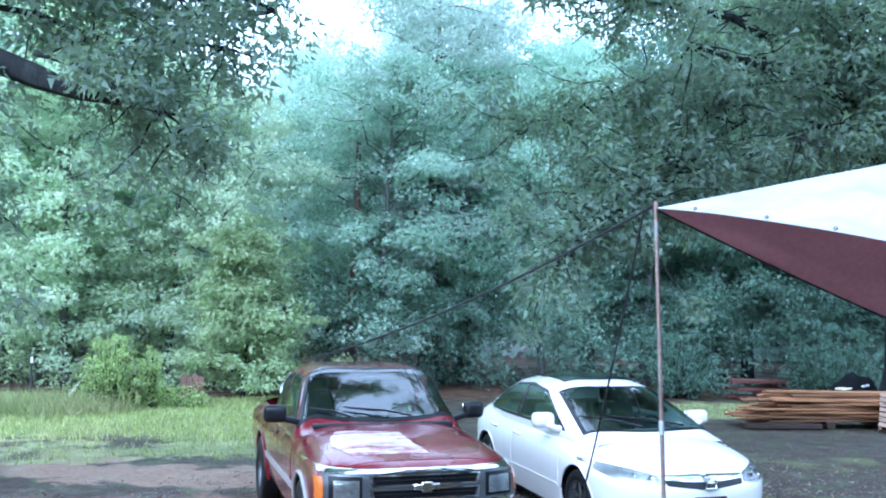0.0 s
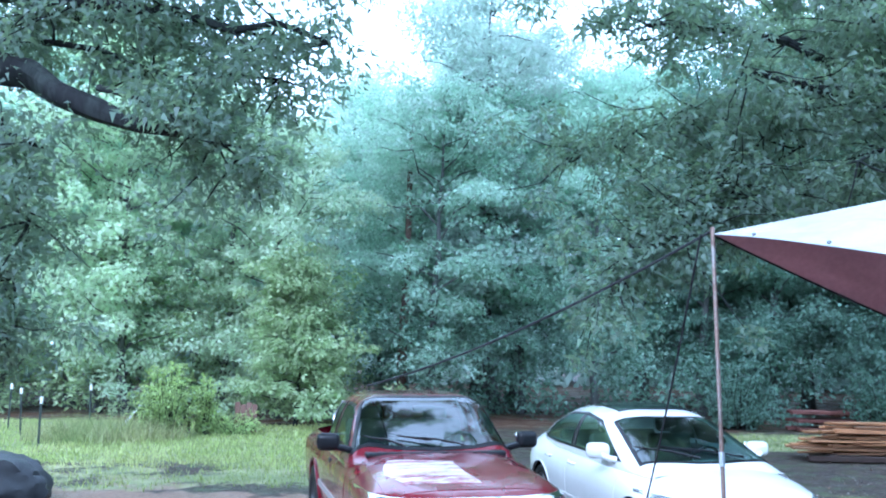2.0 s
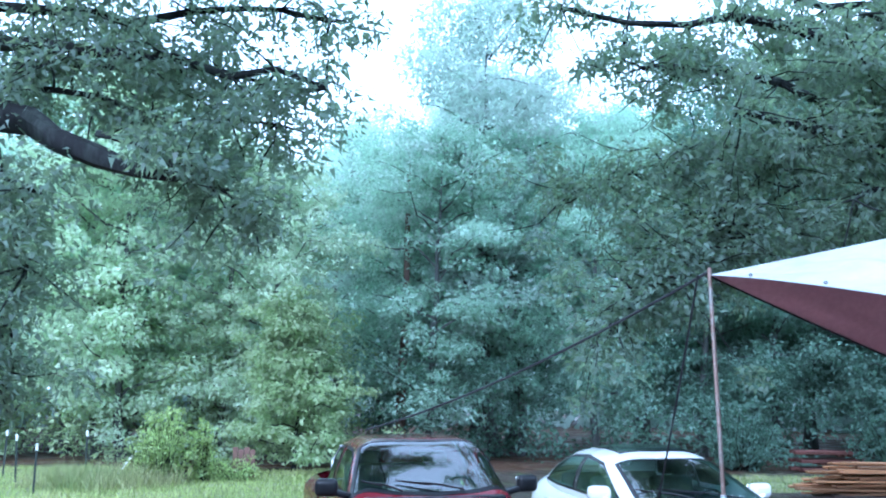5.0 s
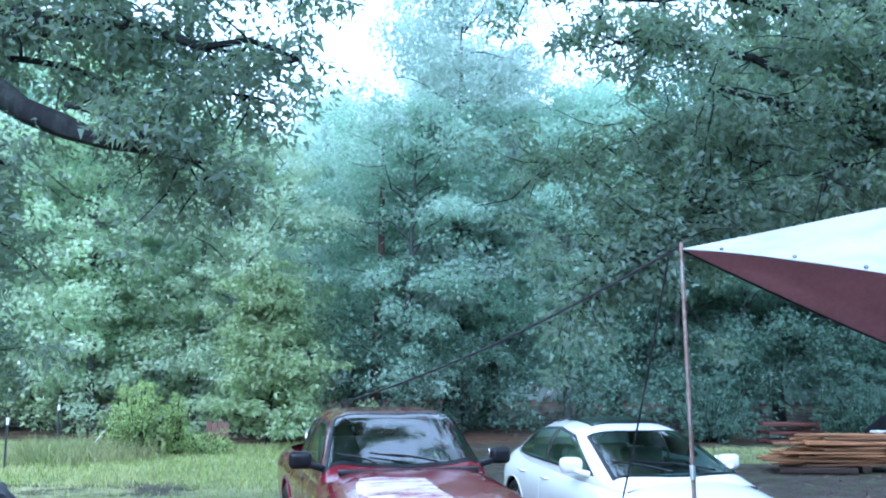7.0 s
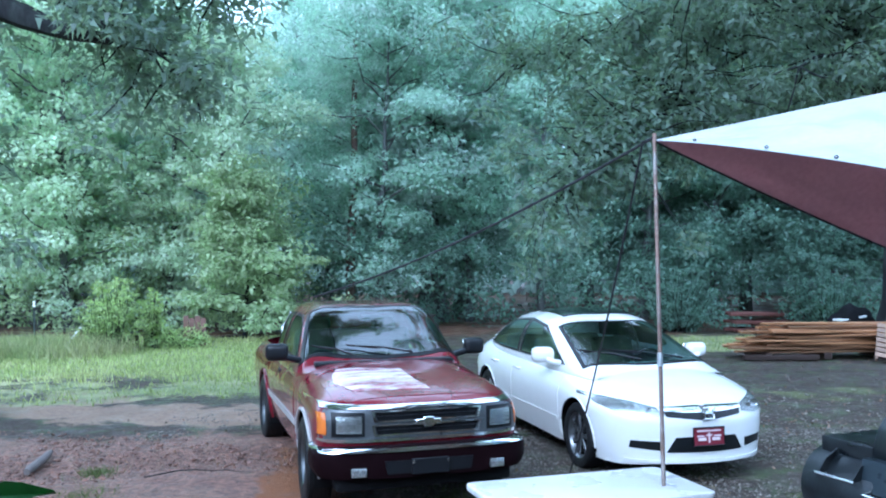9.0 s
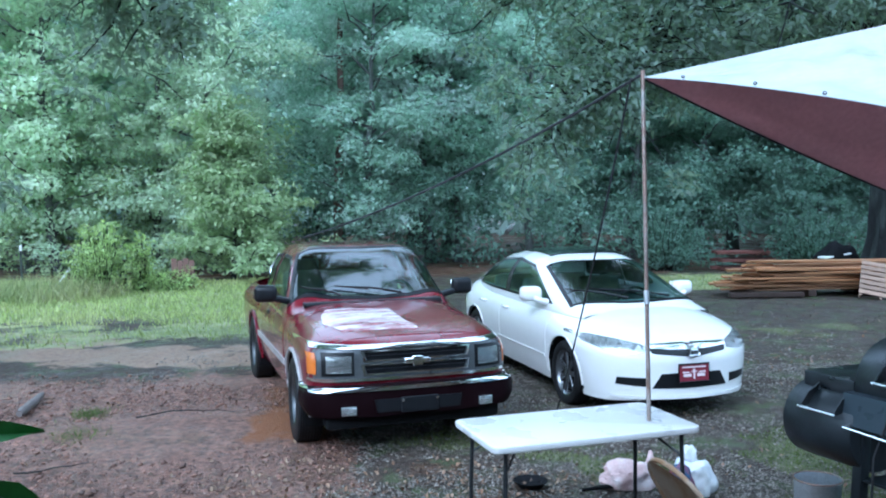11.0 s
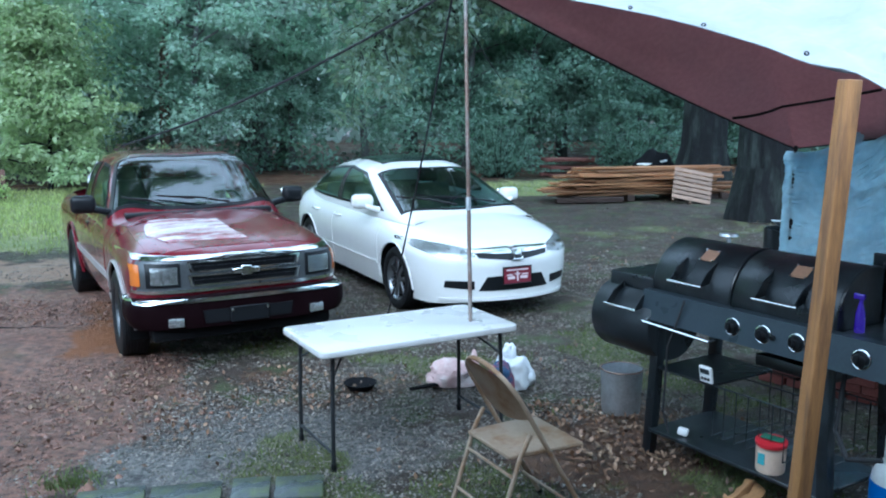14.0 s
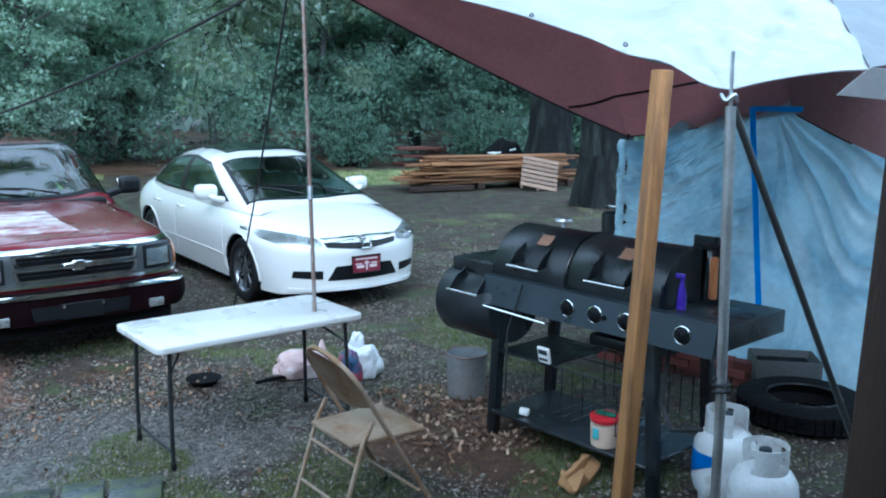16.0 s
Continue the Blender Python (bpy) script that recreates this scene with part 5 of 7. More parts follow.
    seat(root, -1.62, 0, 0.62, 1.25, 0.62)
    for y in (0.36, -0.36):
        part("headrest", boxed(-0.05, 0.05, -0.13, 0.13, 0, 0.16, 0.045, 3, pose(-2.05, y, 1.27, 0, -12, 0)), M_seat, root)
    part("rear_view_mirror", boxed(-0.02, 0.02, -0.11, 0.11, -0.03, 0.03, 0.015, 2, pose(-1.12, 0, 1.47)), M_plastic, root)
    part("roll_bar", tubed([(-2.42, -0.70, 1.05), (-2.50, -0.68, 1.30), (-2.42, -0.60, 1.46)], 0.018, 8), M_steel, root, "bare metal bar")
    return root


red_pickup()


# ---- tarp shelter ----
M_tarp_white = mat("silver_white_tarp", (0.37, 0.375, 0.385), 0.38, vary=0.12, scale=3, fine=25, bump=0.6, bump_scale=9, second=(0.32, 0.33, 0.345), second_scale=2.8)
M_tarp_brown = mat("brown_tarp", (0.50, 0.33, 0.33), 0.55, through=(1.0, 0.9, 0.9), alpha_trans=0.58, vary=0.15, scale=2, fine=30, bump=0.35, bump_scale=10)
M_tarp_blue = mat("silver_blue_tarp", (0.64, 0.75, 0.80), 0.18, through=(1.0, 1.03, 1.05), alpha_trans=0.6, vary=0.15, scale=2.5, fine=18, bump=0.9, bump_scale=6, second=(0.42, 0.56, 0.64), second_scale=1.6)
M_tarp_grey = mat("grey_tarp", (0.15, 0.165, 0.18), 0.5, vary=0.15, bump=0.4, bump_scale=8)
M_rope = mat("dark_rope", (0.02, 0.02, 0.022), 0.8, vary=0.2, bump=0.3)
M_blue_tape = mat("bright_blue_strip", (0.08, 0.46, 0.95), 0.45, vary=0.1, alpha_trans=0.55, through=(1, 1, 1))
M_post = mat("yellow_pine_post", (0.37, 0.180, 0.062), 0.6, vary=0.22, scale=4, fine=40, bump=0.25, second=(0.20, 0.10, 0.045), second_scale=3, stretch=(6, 6, 0.6))
M_dark_wood = mat("dark_porch_wood", (0.055, 0.032, 0.024), 0.6, vary=0.3, scale=5, fine=40, bump=0.3, stretch=(6, 6, 0.5))
M_rust = mat("rusty_pole", (0.22, 0.15, 0.12), 0.5, metal=0.5, vary=0.3, scale=10, second=(0.30, 0.28, 0.26), second_scale=4)

A, B, D = Vector((1.24, 5.30, 2.72)), Vector((2.196, 2.558, 2.02)), Vector((2.745, 2.48, 2.112))
RIDGE = Vector((5.25, 4.88, 3.51))
C, E1, E2 = Vector((4.10, 6.23, 1.68)), Vector((4.72, 5.06, 1.905)), Vector((4.70, 4.10, 1.60))


def curve_points(ps, n, sag=0.0):
    """Even points along a polyline, each span hanging by sag."""
    out = []
    for a, b in zip(ps, ps[1:]):
        for k in range(n):
            u = k / n
            p = a.lerp(b, u)
            p.z -= sag * 4 * u * (1 - u) * (b - a).length
            out.append(p)
    return out + [ps[-1].copy()]


def sheet(edge0, edge1, nv, wrinkle, seed, thick=0.004):
    """Cloth between two edges of equal point counts, with wrinkles, two-sided."""
    bm = bmesh.new()
    top, n = [], len(edge0)
    for j in range(nv + 1):
        row = []
        for i in range(n):
            p = edge0[i].lerp(edge1[i], j / nv)
            u, v = i / (n - 1), j / nv
            k = 4 * v * (1 - v) * min(1.0, (edge0[i] - edge1[i]).length / 0.8)
            p.z += wrinkle * k * (noise.noise(Vector((u * 7 + seed, v * 2.2, seed))) + 0.5 * noise.noise(Vector((u * 21, v * 5 + seed, 3.0))))
            row.append(bm.verts.new(p))
        top.append(row)
    for j in range(nv):
        for i in range(n - 1):
            bm.faces.new((top[j][i], top[j][i + 1], top[j + 1][i + 1], top[j + 1][i]))
    bmesh.ops.remove_doubles(bm, verts=bm.verts, dist=0.001)
    bmesh.ops.recalc_face_normals(bm, faces=bm.faces)
    bmesh.ops.solidify(bm, geom=bm.faces[:], thickness=thick)
    return bm


shelter = thing("tarp_canopy", "brown and silver tarp canopy stretched between poles", "tarp")
front = curve_points([A, B], 44, -0.022)[:-1] + curve_points([B, D], 44, -0.03)
ridge = [A.lerp(RIDGE, (i / (len(front) - 1)) ** 0.9 * 0.78) for i in range(len(front))]
cloth = sheet(front, ridge, 90, 0.045, 3.0)
for v in cloth.verts:                                   # pleats fan out from the two tied corners
    for q, amp in ((B, 0.024), (D, 0.020)):
        d = v.co - q
        r = math.hypot(d.x, d.y)
        v.co.z += amp * math.sin(17 * math.atan2(d.y, d.x) + 2.0 * noise.noise(v.co * 1.5)) * min(r * 1.4, 1) * math.exp(-r / 1.3)
wp = part("front_sheet", cloth, M_tarp_white, shelter, "wet silver-white side of the tarp")
back = curve_points([A, C, E1, E2], 18, 0.012)
ridge2 = [A.lerp(RIDGE, (i / (len(back) - 1)) ** 0.8) for i in range(len(back))]
under = part("back_sheet", sheet(ridge2, back, 16, 0.06, 9.0), M_tarp_brown, shelter, "brown underside of the tarp")
part("hem", tubed([p - Vector((0, 0, 0.004)) for p in back[:48]], 0.007, 6), M_rope, under, "dark corded hem")
seam = [ridge2[i].lerp(back[i], 0.745 + 0.05 * max(0, 18 - i)) - Vector((0, 0, 0.03)) for i in range(14, 29)]
part("seam", tubed(seam, 0.011, 6), M_rope, under, "dark welded seam")
for i in (6, 15, 22, 29, 37):
    p = front[i].lerp(ridge[i], 0.03)
    part("grommet", lathe([(0.004, 0.002), (0.009, 0.004), (0.011, 0.0), (0.009, -0.003)], 12, m=Matrix.Translation(p + Vector((0, -0.012, 0.012))) @ pose(0, 0, 0, 55, 0, -20)), M_plastic, shelter)
flap = sheet(curve_points([D + Vector((0.0, 0, 0.0)), D + Vector((0.30, -0.02, -0.02))], 8), curve_points([D + Vector((-0.10, 0.05, -0.10)), D + Vector((0.32, 0.0, -0.13))], 8), 6, 0.03, 5.0)
part("loose_flap", flap, M_tarp_white, shelter)
grey_top = sheet(curve_points([D, D + Vector((1.0, 0.35, 0.10))], 8), curve_points([ridge[-1], RIDGE + Vector((0.9, 0.2, 0.1))], 8), 8, 0.05, 7.0)
part("grey_sheet", grey_top, M_tarp_grey, shelter, "grey tarp sheet beside the silver one")

# poles and ropes
pole = thing("tarp_pole", "thin rusty metal pole standing on the folding table", "pole")
part("shaft", tubed([(1.235, 5.10, 0.70), (1.238, 5.20, 1.7), (1.24, 5.295, 2.76)], 0.0125, 10), M_rust, pole)
part("sleeve", tubed([(1.236, 5.165, 1.38), (1.236, 5.175, 1.46)], 0.017, 10), M_steel, pole)
alu = thing("tent_pole", "bright galvanised pole holding up the tarp", "pole")
part("shaft", tubed([(2.225, 2.535, -0.02), (2.222, 2.54, 0.9), (2.198, 2.556, 1.97)], 0.019, 14), M_steel, alu)
part("pin", tubed([(2.197, 2.556, 1.95), (2.194, 2.557, 2.16)], 0.007, 8), M_steel, alu)
part("knot", tubed([(2.19 + 0.028 * math.cos(a), 2.556 + 0.028 * math.sin(a), 2.0 + 0.012 * math.sin(3 * a)) for a in np.linspace(0, 12.56, 26)], 0.006, 5), M_steel, alu)
part("rope_tie", tubed([(2.22 + 0.027 * math.cos(a), 2.54 + 0.027 * math.sin(a), 0.905 + 0.004 * a) for a in np.linspace(0, 15.7, 36)], 0.007, 5), M_rope, alu)
strut = thing("tent_strut", "slanting dark metal strut of the shelter", "pole")
part("shaft", tubed([(2.21, 2.56, 1.97), (2.62, 2.62, 1.28), (3.40, 2.77, 0.0)], 0.014, 10), mat("dull_pole", (0.10, 0.105, 0.11), 0.4, metal=0.6), strut)
wood_post = thing("wooden_post", "leaning yellow pine post under the tarp", "post")
wd = (Vector((1.974, 2.655, 2.095)) - Vector((1.885, 2.70, 0.0)))
part("beam", boxed(-0.036, 0.036, -0.027, 0.027, -0.03, wd.length, 0.006, 2, Matrix.Translation((1.885, 2.70, 0.0)) @ wd.to_track_quat("Z", "Y").to_matrix().to_4x4() @ pose(0, 0, 0, 0, 0, 22)), M_post, wood_post)
back_pole = thing("tent_pole", "thin black pole at the back of the shelter", "pole")
part("shaft", tubed([(4.10, 6.21, -0.02), (4.10, 6.21, 1.70)], 0.016, 10), M_rope, back_pole)


def rope(name, label, pts, r=0.007, sag=0.0, n=20):
    th = thing(name, label, "rope")
    part("strand", tubed(curve_points([Vector(p) for p in pts], n, sag), r, 6), M_rope, th)


rope("guy_rope", "dark rope from the tarp's corner over the truck's roof", [A + Vector((0, 0, 0.02)), (-1.30, 8.70, 1.645)], 0.009, 0.022)
rope("guy_rope", "rope hanging from the tarp's corner to the ground by the car", [A + Vector((-0.06, 0.03, 0.0)), (1.03, 7.72, 0.0)], 0.007, 0.035)

# blue tarp wall of the shelter
wall = thing("blue_tarp", "crumpled silver-blue tarp hung as a wall", "tarp")
bm = bmesh.new()
W0, W1 = Vector((4.08, 6.30, 0)), Vector((5.45, 3.60, 0))
nu, nv = 210, 130
grid = []
for j in range(nv + 1):
    row = []
    for i in range(nu + 1):
        u, v = i / nu, j / nv
        high = 1.66 + 0.75 * step(0.05, 0.5, u)
        p = W0.lerp(W1, u)
        z = v * high
        # pleats fan out from the top where the sheet is tied
        du, dz = (u - 0.40) * 3.03, 2.0 - z
        fan = math.atan2(du, dz) + 0.30 * noise.noise(Vector((u * 6, v * 2.5, 0)))
        ridge_ = math.cos(fan * 13) ** 2 + 0.6 * math.cos(fan * 23 + 0.7) ** 2
        fold = 0.065 * ridge_ * step(0.39, 0.47, u) * min(1.0, math.hypot(du, dz) * 1.6)
        crush = (1 - step(0.36, 0.42, u)) * (0.05 * noise.noise(Vector((u * 9, v * 8, 2.0))) + 0.06 * abs(noise.noise(Vector((u * 13, v * 15, 5.0)))) + 0.03 * abs(noise.noise(Vector((u * 24, v * 44, 8.0)))))
        out = Vector((0.89, 0.455, 0)) * (-1) * (fold + crush + 0.12 * (1 - v) ** 2)
        row.append(bm.verts.new(p + out + Vector((0, 0, z - 0.01))))
    grid.append(row)
for j in range(nv):
    for i in range(nu):
        bm.faces.new((grid[j][i], grid[j][i + 1], grid[j + 1][i + 1], grid[j + 1][i]))
bmesh.ops.recalc_face_normals(bm, faces=bm.faces)
bmesh.ops.solidify(bm, geom=bm.faces[:], thickness=0.003)
part("sheet", bm, M_tarp_blue, wall)
sp = W0.lerp(W1, 0.395)
off = Vector((-0.89, -0.455, 0)) * 0.20
part("blue_strip", boxed(-0.022, 0.022, -0.003, 0.003, 0.42, 1.93, 0.001, 1, Matrix.Translation(sp + off) @ pose(0, 0, 0, 0, 0, -63) @ pose(0.193, 0, 0) @ Matrix.Shear("XY", 4, (-0.1, 0))), M_blue_tape, wall, "bright blue edge strip")
part("top_strip", boxed(0, 0.36, -0.003, 0.003, 1.90, 1.94, 0.001, 1, Matrix.Translation(sp + off) @ pose(0, 0, 0, 0, 0, -63)), M_blue_tape, wall)

# ---- folding table ----
M_table = mat("white_plastic_top", (0.60, 0.59, 0.58), 0.30, vary=0.05, scale=3, bump=0.05, second=(0.60, 0.58, 0.55), second_amount=0.2, second_scale=2.5)
M_leg = mat("dark_steel_leg", (0.035, 0.037, 0.04), 0.4, metal=0.5, vary=0.25)
table = thing("folding_table", "white plastic folding table with dark metal legs", "table", pose(0.800, 5.080, 0, 0, 0, 17.8))
bm = boxed(-0.64, 0.64, -0.328, 0.328, 0.662, 0.70, 0, 1)
es = [e for e in bm.edges if abs(e.verts[0].co.z - e.verts[1].co.z) > 0.02]
bmesh.ops.bevel(bm, geom=es, offset=0.05, segments=6, affect="EDGES", profile=0.5)
es = [e for e in bm.edges if abs(e.verts[0].co.z - e.verts[1].co.z) < 0.001]
bmesh.ops.bevel(bm, geom=es, offset=0.008, segments=2, affect="EDGES", profile=0.5)
part("tabletop", bm, M_table, table)
for sx in (-1, 1):
    for sy in (-1, 1):
        leg = part("leg", tubed([(sx * 0.545, sy * 0.255, 0.665), (sx * 0.555, sy * 0.262, 0.30), (sx * 0.555, sy * 0.262, 0.0)], [0.0125, 0.0125, 0.0125], 10), M_leg, table)
        part("foot", tubed([(sx * 0.555, sy * 0.262, -0.012), (sx * 0.555, sy * 0.262, 0.03)], 0.016, 10), M_plastic, leg)
        part("brace", tubed([(sx * 0.55, sy * 0.255, 0.52), (sx * 0.40, sy * 0.10, 0.655)], 0.007, 6), M_leg, table)
    part("stretcher", tubed([(sx * 0.555, -0.262, 0.09), (sx * 0.555, 0.262, 0.09)], 0.009, 8), M_leg, table)

# ---- folding chair ----
M_chair = mat("beige_painted_steel", (0.29, 0.215, 0.150), 0.36, metal=0.2, vary=0.15, scale=5, bump=0.08, second=(0.20, 0.11, 0.05), second_scale=5, second_amount=0.4)
chair = thing("folding_chair", "rusty beige metal folding chair, wet with rain", "chair", pose(1.215, 3.87, 0, 0, 0, 17))
bm = boxed(-0.205, 0.205, -0.20, 0.20, 0.415, 0.440, 0.012, 2)
for v in bm.verts:                                      # dished pan, narrower at the back
    if v.co.z > 0.43:
        v.co.z -= 0.012 * math.exp(-((v.co.x / 0.16) ** 2 + (v.co.y / 0.16) ** 2))
    v.co.y *= 1 + 0.25 * v.co.x
part("seat", bm, M_chair, chair)
bm = bmesh.new()
rows = []
for j in range(9):
    row = []
    for i in range(13):
        v = -1 + 2 * i / 12
        low = 0.60 - 0.045 * (1 - v * v)
        h = low + (0.70 + 0.145 * math.sqrt(max(0.0, 1 - v * v)) - low) * j / 8
        row.append(bm.verts.new((-0.60 * (h - 0.43) - 0.03 * (1 - v * v), v * 0.205, h)))
    rows.append(row)
for j in range(8):
    for i in range(12):
        bm.faces.new((rows[j][i], rows[j][i + 1], rows[j + 1][i + 1], rows[j + 1][i]))
bmesh.ops.solidify(bm, geom=bm.faces[:], thickness=0.008)
part("backrest", bm, M_chair, chair)
part("back_frame", tubed([(-0.03, -0.22, 0.48)] + [(-0.60 * (0.70 + 0.15 * math.sin(a) - 0.43), -0.215 * math.cos(a), 0.70 + 0.15 * math.sin(a)) for a in np.linspace(0, math.pi, 15)] + [(-0.03, 0.22, 0.48)], 0.0125, 8), M_chair, chair)
for s in (-1, 1):
    part("front_leg", tubed([(-0.03, s * 0.22, 0.48), (0.07, s * 0.225, 0.31), (0.26, s * 0.23, 0.0)], 0.0125, 8), M_chair, chair)
    part("rear_leg", tubed([(-0.10, s * 0.21, 0.53), (-0.155, s * 0.21, 0.43), (-0.30, s * 0.21, 0.0)], 0.0115, 8), M_chair, chair)
    part("foot", tubed([(0.252, s * 0.23, 0.012), (0.268, s * 0.23, -0.012)], 0.016, 8), M_plastic, chair)
part("front_stretcher", tubed([(0.155, -0.23, 0.13), (0.155, 0.23, 0.13)], 0.008, 8), M_chair, chair)
part("rear_stretcher", tubed([(-0.252, -0.205, 0.145), (-0.252, 0.205, 0.145)], 0.008, 8), M_chair, chair)
part("upper_stretcher", tubed([(-0.188, -0.205, 0.335), (-0.188, 0.205, 0.335)], 0.008, 8), M_chair, chair)

# ---- barrel grill ----
M_grill = mat("black_enamelled_steel", (0.006, 0.008, 0.010), 0.33, vary=0.2, scale=4, bump=0.12, second=(0.017, 0.021, 0.025), second_scale=3)
M_panel = mat("dark_grey_panel", (0.030, 0.040, 0.050), 0.36, metal=0.3, vary=0.15)
M_copper = mat("copper_plate", (0.42, 0.24, 0.15), 0.4, metal=0.6, vary=0.2)
grill = thing("barrel_grill", "black double barrel grill with side firebox and knobs", "grill", pose(2.181, 4.567, 0, 0, 0, -68.67))


def barrel(x0, x1, y, z, r, a0, a1, seg=26):
    """Part of a cylinder along x with rounded ends, closed."""
    bm = bmesh.new()
    cols = [(x0, 0.0), (x0, r * 0.97), (x0 + 0.012, r), (x1 - 0.012, r), (x1, r * 0.97), (x1, 0.0)]
    rows = []
    for k in range(seg + 1):
        a = radians(a0 + (a1 - a0) * k / seg)
        rows.append([bm.verts.new((cx, y + cr * math.cos(a), z + cr * math.sin(a))) for cx, cr in cols])
    for r0, r1 in zip(rows, rows[1:]):
        for i in range(5):
            bm.faces.new((r0[i], r0[i + 1], r1[i + 1], r1[i]))
    bmesh.ops.remove_doubles(bm, verts=bm.verts, dist=0.0005)
    bmesh.ops.recalc_face_normals(bm, faces=bm.faces)
    return bm


def lid_handle(parent, x0, x1, y, z):
    h = part("handle", tubed([(x0 - 0.015, y, z), (x1 + 0.015, y, z)], 0.0085, 10), M_chrome, parent, "bright steel bar handle")
    for x in (x0, x1):
        bm = bmesh.new()
        for dx in (-0.004, 0.004):
            vs = [bm.verts.new((x + dx, *q)) for q in ((y - 0.012, z - 0.01), (y + 0.13, z + 0.02), (y + 0.14, z + 0.12), (y + 0.06, z + 0.075))]
            bm.faces.new(vs)
        bm.verts.ensure_lookup_table()
        for k in range(4):
            bm.faces.new((bm.verts[k], bm.verts[(k + 1) % 4], bm.verts[4 + (k + 1) % 4], bm.verts[4 + k]))
        bmesh.ops.recalc_face_normals(bm, faces=bm.faces)
        part("bracket", bm, M_grill, h)


BY, BZ, BR = 0.29, 0.985, 0.265
part("lower_barrel", barrel(-0.02, 1.12, BY, BZ, BR - 0.006, 180, 360), M_grill, grill)
for x0, x1, hx0, hx1 in ((-0.03, 0.515, 0.16, 0.37), (0.525, 1.13, 0.72, 0.95)):
    lid = part("lid", barrel(x0, x1, BY, BZ, BR, 8, 186), M_grill, grill)
    lid_handle(lid, hx0, hx1, -0.04, 1.055)
    part("seam_band", barrel(x1 - 0.012, x1 + 0.006, BY, BZ, BR + 0.006, 8, 186), M_grill, lid)
    xm = (hx0 + hx1) / 2 + 0.03
    pa = radians(128)
    th = part("thermometer_plate", boxed(-0.045, 0.045, -0.04, 0.04, 0, 0.006, 0.002, 1, Matrix.Translation((xm, BY + (BR + 0.002) * math.cos(pa), BZ + (BR + 0.002) * math.sin(pa))) @ pose(0, 0, 0, 38, 0, 0)), M_copper, lid, "square copper plate")
    for dx in (-0.042, 0.042):
        for dy in (-0.037, 0.037):
            part("rivet", lathe([(0, 0.012), (0.006, 0.010), (0.007, 0.004)], 8, m=Matrix.Translation((xm, BY + (BR + 0.002) * math.cos(pa), BZ + (BR + 0.002) * math.sin(pa))) @ pose(0, 0, 0, 38, 0, 0) @ pose(dx, dy, 0)), M_chrome, th)
part("smoke_cap", lathe([(0, 0.05), (0.05, 0.045), (0.055, 0.03), (0.05, 0.028), (0.012, 0.03), (0.012, -0.02)], 20, m=pose(0.22, 0.36, 1.25)), M_steel, grill, "pale metal vent cap")
bm = bmesh.new()
prof = [(-0.075, 0.815), (-0.04, 0.975), (0.02, 0.975), (0.02, 0.815)]
ends = [[bm.verts.new((x, *q)) for q in prof] for x in (-0.03, 1.49)]
for k in range(4):
    bm.faces.new((ends[0][k], ends[0][(k + 1) % 4], ends[1][(k + 1) % 4], ends[1][k]))
bm.faces.new(ends[0][::-1])
bm.faces.new(ends[1])
bmesh.ops.recalc_face_normals(bm, faces=bm.faces)
panel = part("control_panel", bm, M_panel, grill, "dark grey control panel", smooth=False)
for x in (0.615, 0.80, 0.99, 1.32):
    kb = part("knob", lathe([(0.012, 0.0), (0.034, 0.004), (0.032, 0.024), (0.027, 0.028), (0, 0.030)], 22, m=pose(x, -0.058, 0.893, 102, 0, 0)), M_plastic, panel)
    part("knob_ring", tubed([(x + 0.044 * math.cos(a), -0.061 + 0.004 * math.sin(a), 0.893 + 0.042 * math.sin(a)) for a in np.linspace(0, 6.2832, 27)], 0.0045, 6), M_chrome, kb)
    part("knob_grip", boxed(x - 0.006, x + 0.006, -0.098, -0.075, 0.865, 0.921, 0.004, 2), M_plastic, kb)
part("igniter", lathe([(0.013, 0), (0.012, 0.016), (0, 0.018)], 14, m=pose(0.86, -0.058, 0.89, 102, 0, 0)), M_plastic, panel)
part("towel_rail", tubed([(0.05, -0.075, 0.825), (0.05, -0.125, 0.815), (0.52, -0.125, 0.80), (0.52, -0.075, 0.80)], 0.007, 8), M_chrome, grill, "bright wire rail")
fb = part("firebox", barrel(-0.41, 0.06, 0.12, 0.76, 0.215, 0, 360, 30), M_grill, grill, "black side firebox")
lid_handle(fb, -0.25, -0.02, -0.125, 0.86)
part("side_tray", boxed(-0.37, -0.02, 0.02, 0.50, 0.93, 1.03, 0.012, 2), M_grill, grill)
for (x, y, dx) in ((0.05, 0.02, -0.05), (0.05, 0.52, -0.05), (1.10, 0.02, 0.05), (1.10, 0.52, 0.05)):
    lg = part("leg", boxed(-0.03, 0.03, -0.03, 0.03, -0.015, 0.86, 0.006, 2, Matrix.Translation((x + dx, y, 0)) @ Matrix.Shear("XY", 4, (-dx / 0.86, 0))), M_grill, grill)
part("lower_shelf", boxed(0.02, 1.12, -0.02, 0.54, 0.135, 0.155, 0.004, 1), M_grill, grill)
part("middle_shelf", boxed(0.05, 0.46, 0.0, 0.50, 0.515, 0.53, 0.004, 1), M_grill, grill)
for k in range(9):                                      # wire basket under the gas side
    x = 0.45 + 0.075 * k
    part("wire", tubed([(x, 0.02, 0.52), (x, 0.02, 0.24), (x, 0.50, 0.24), (x, 0.50, 0.52)], 0.004, 5), M_grill, grill)
for y in (0.02, 0.26, 0.50):
    part("wire", tubed([(0.42, y, 0.52), (1.08, y, 0.52)], 0.005, 5), M_grill, grill)
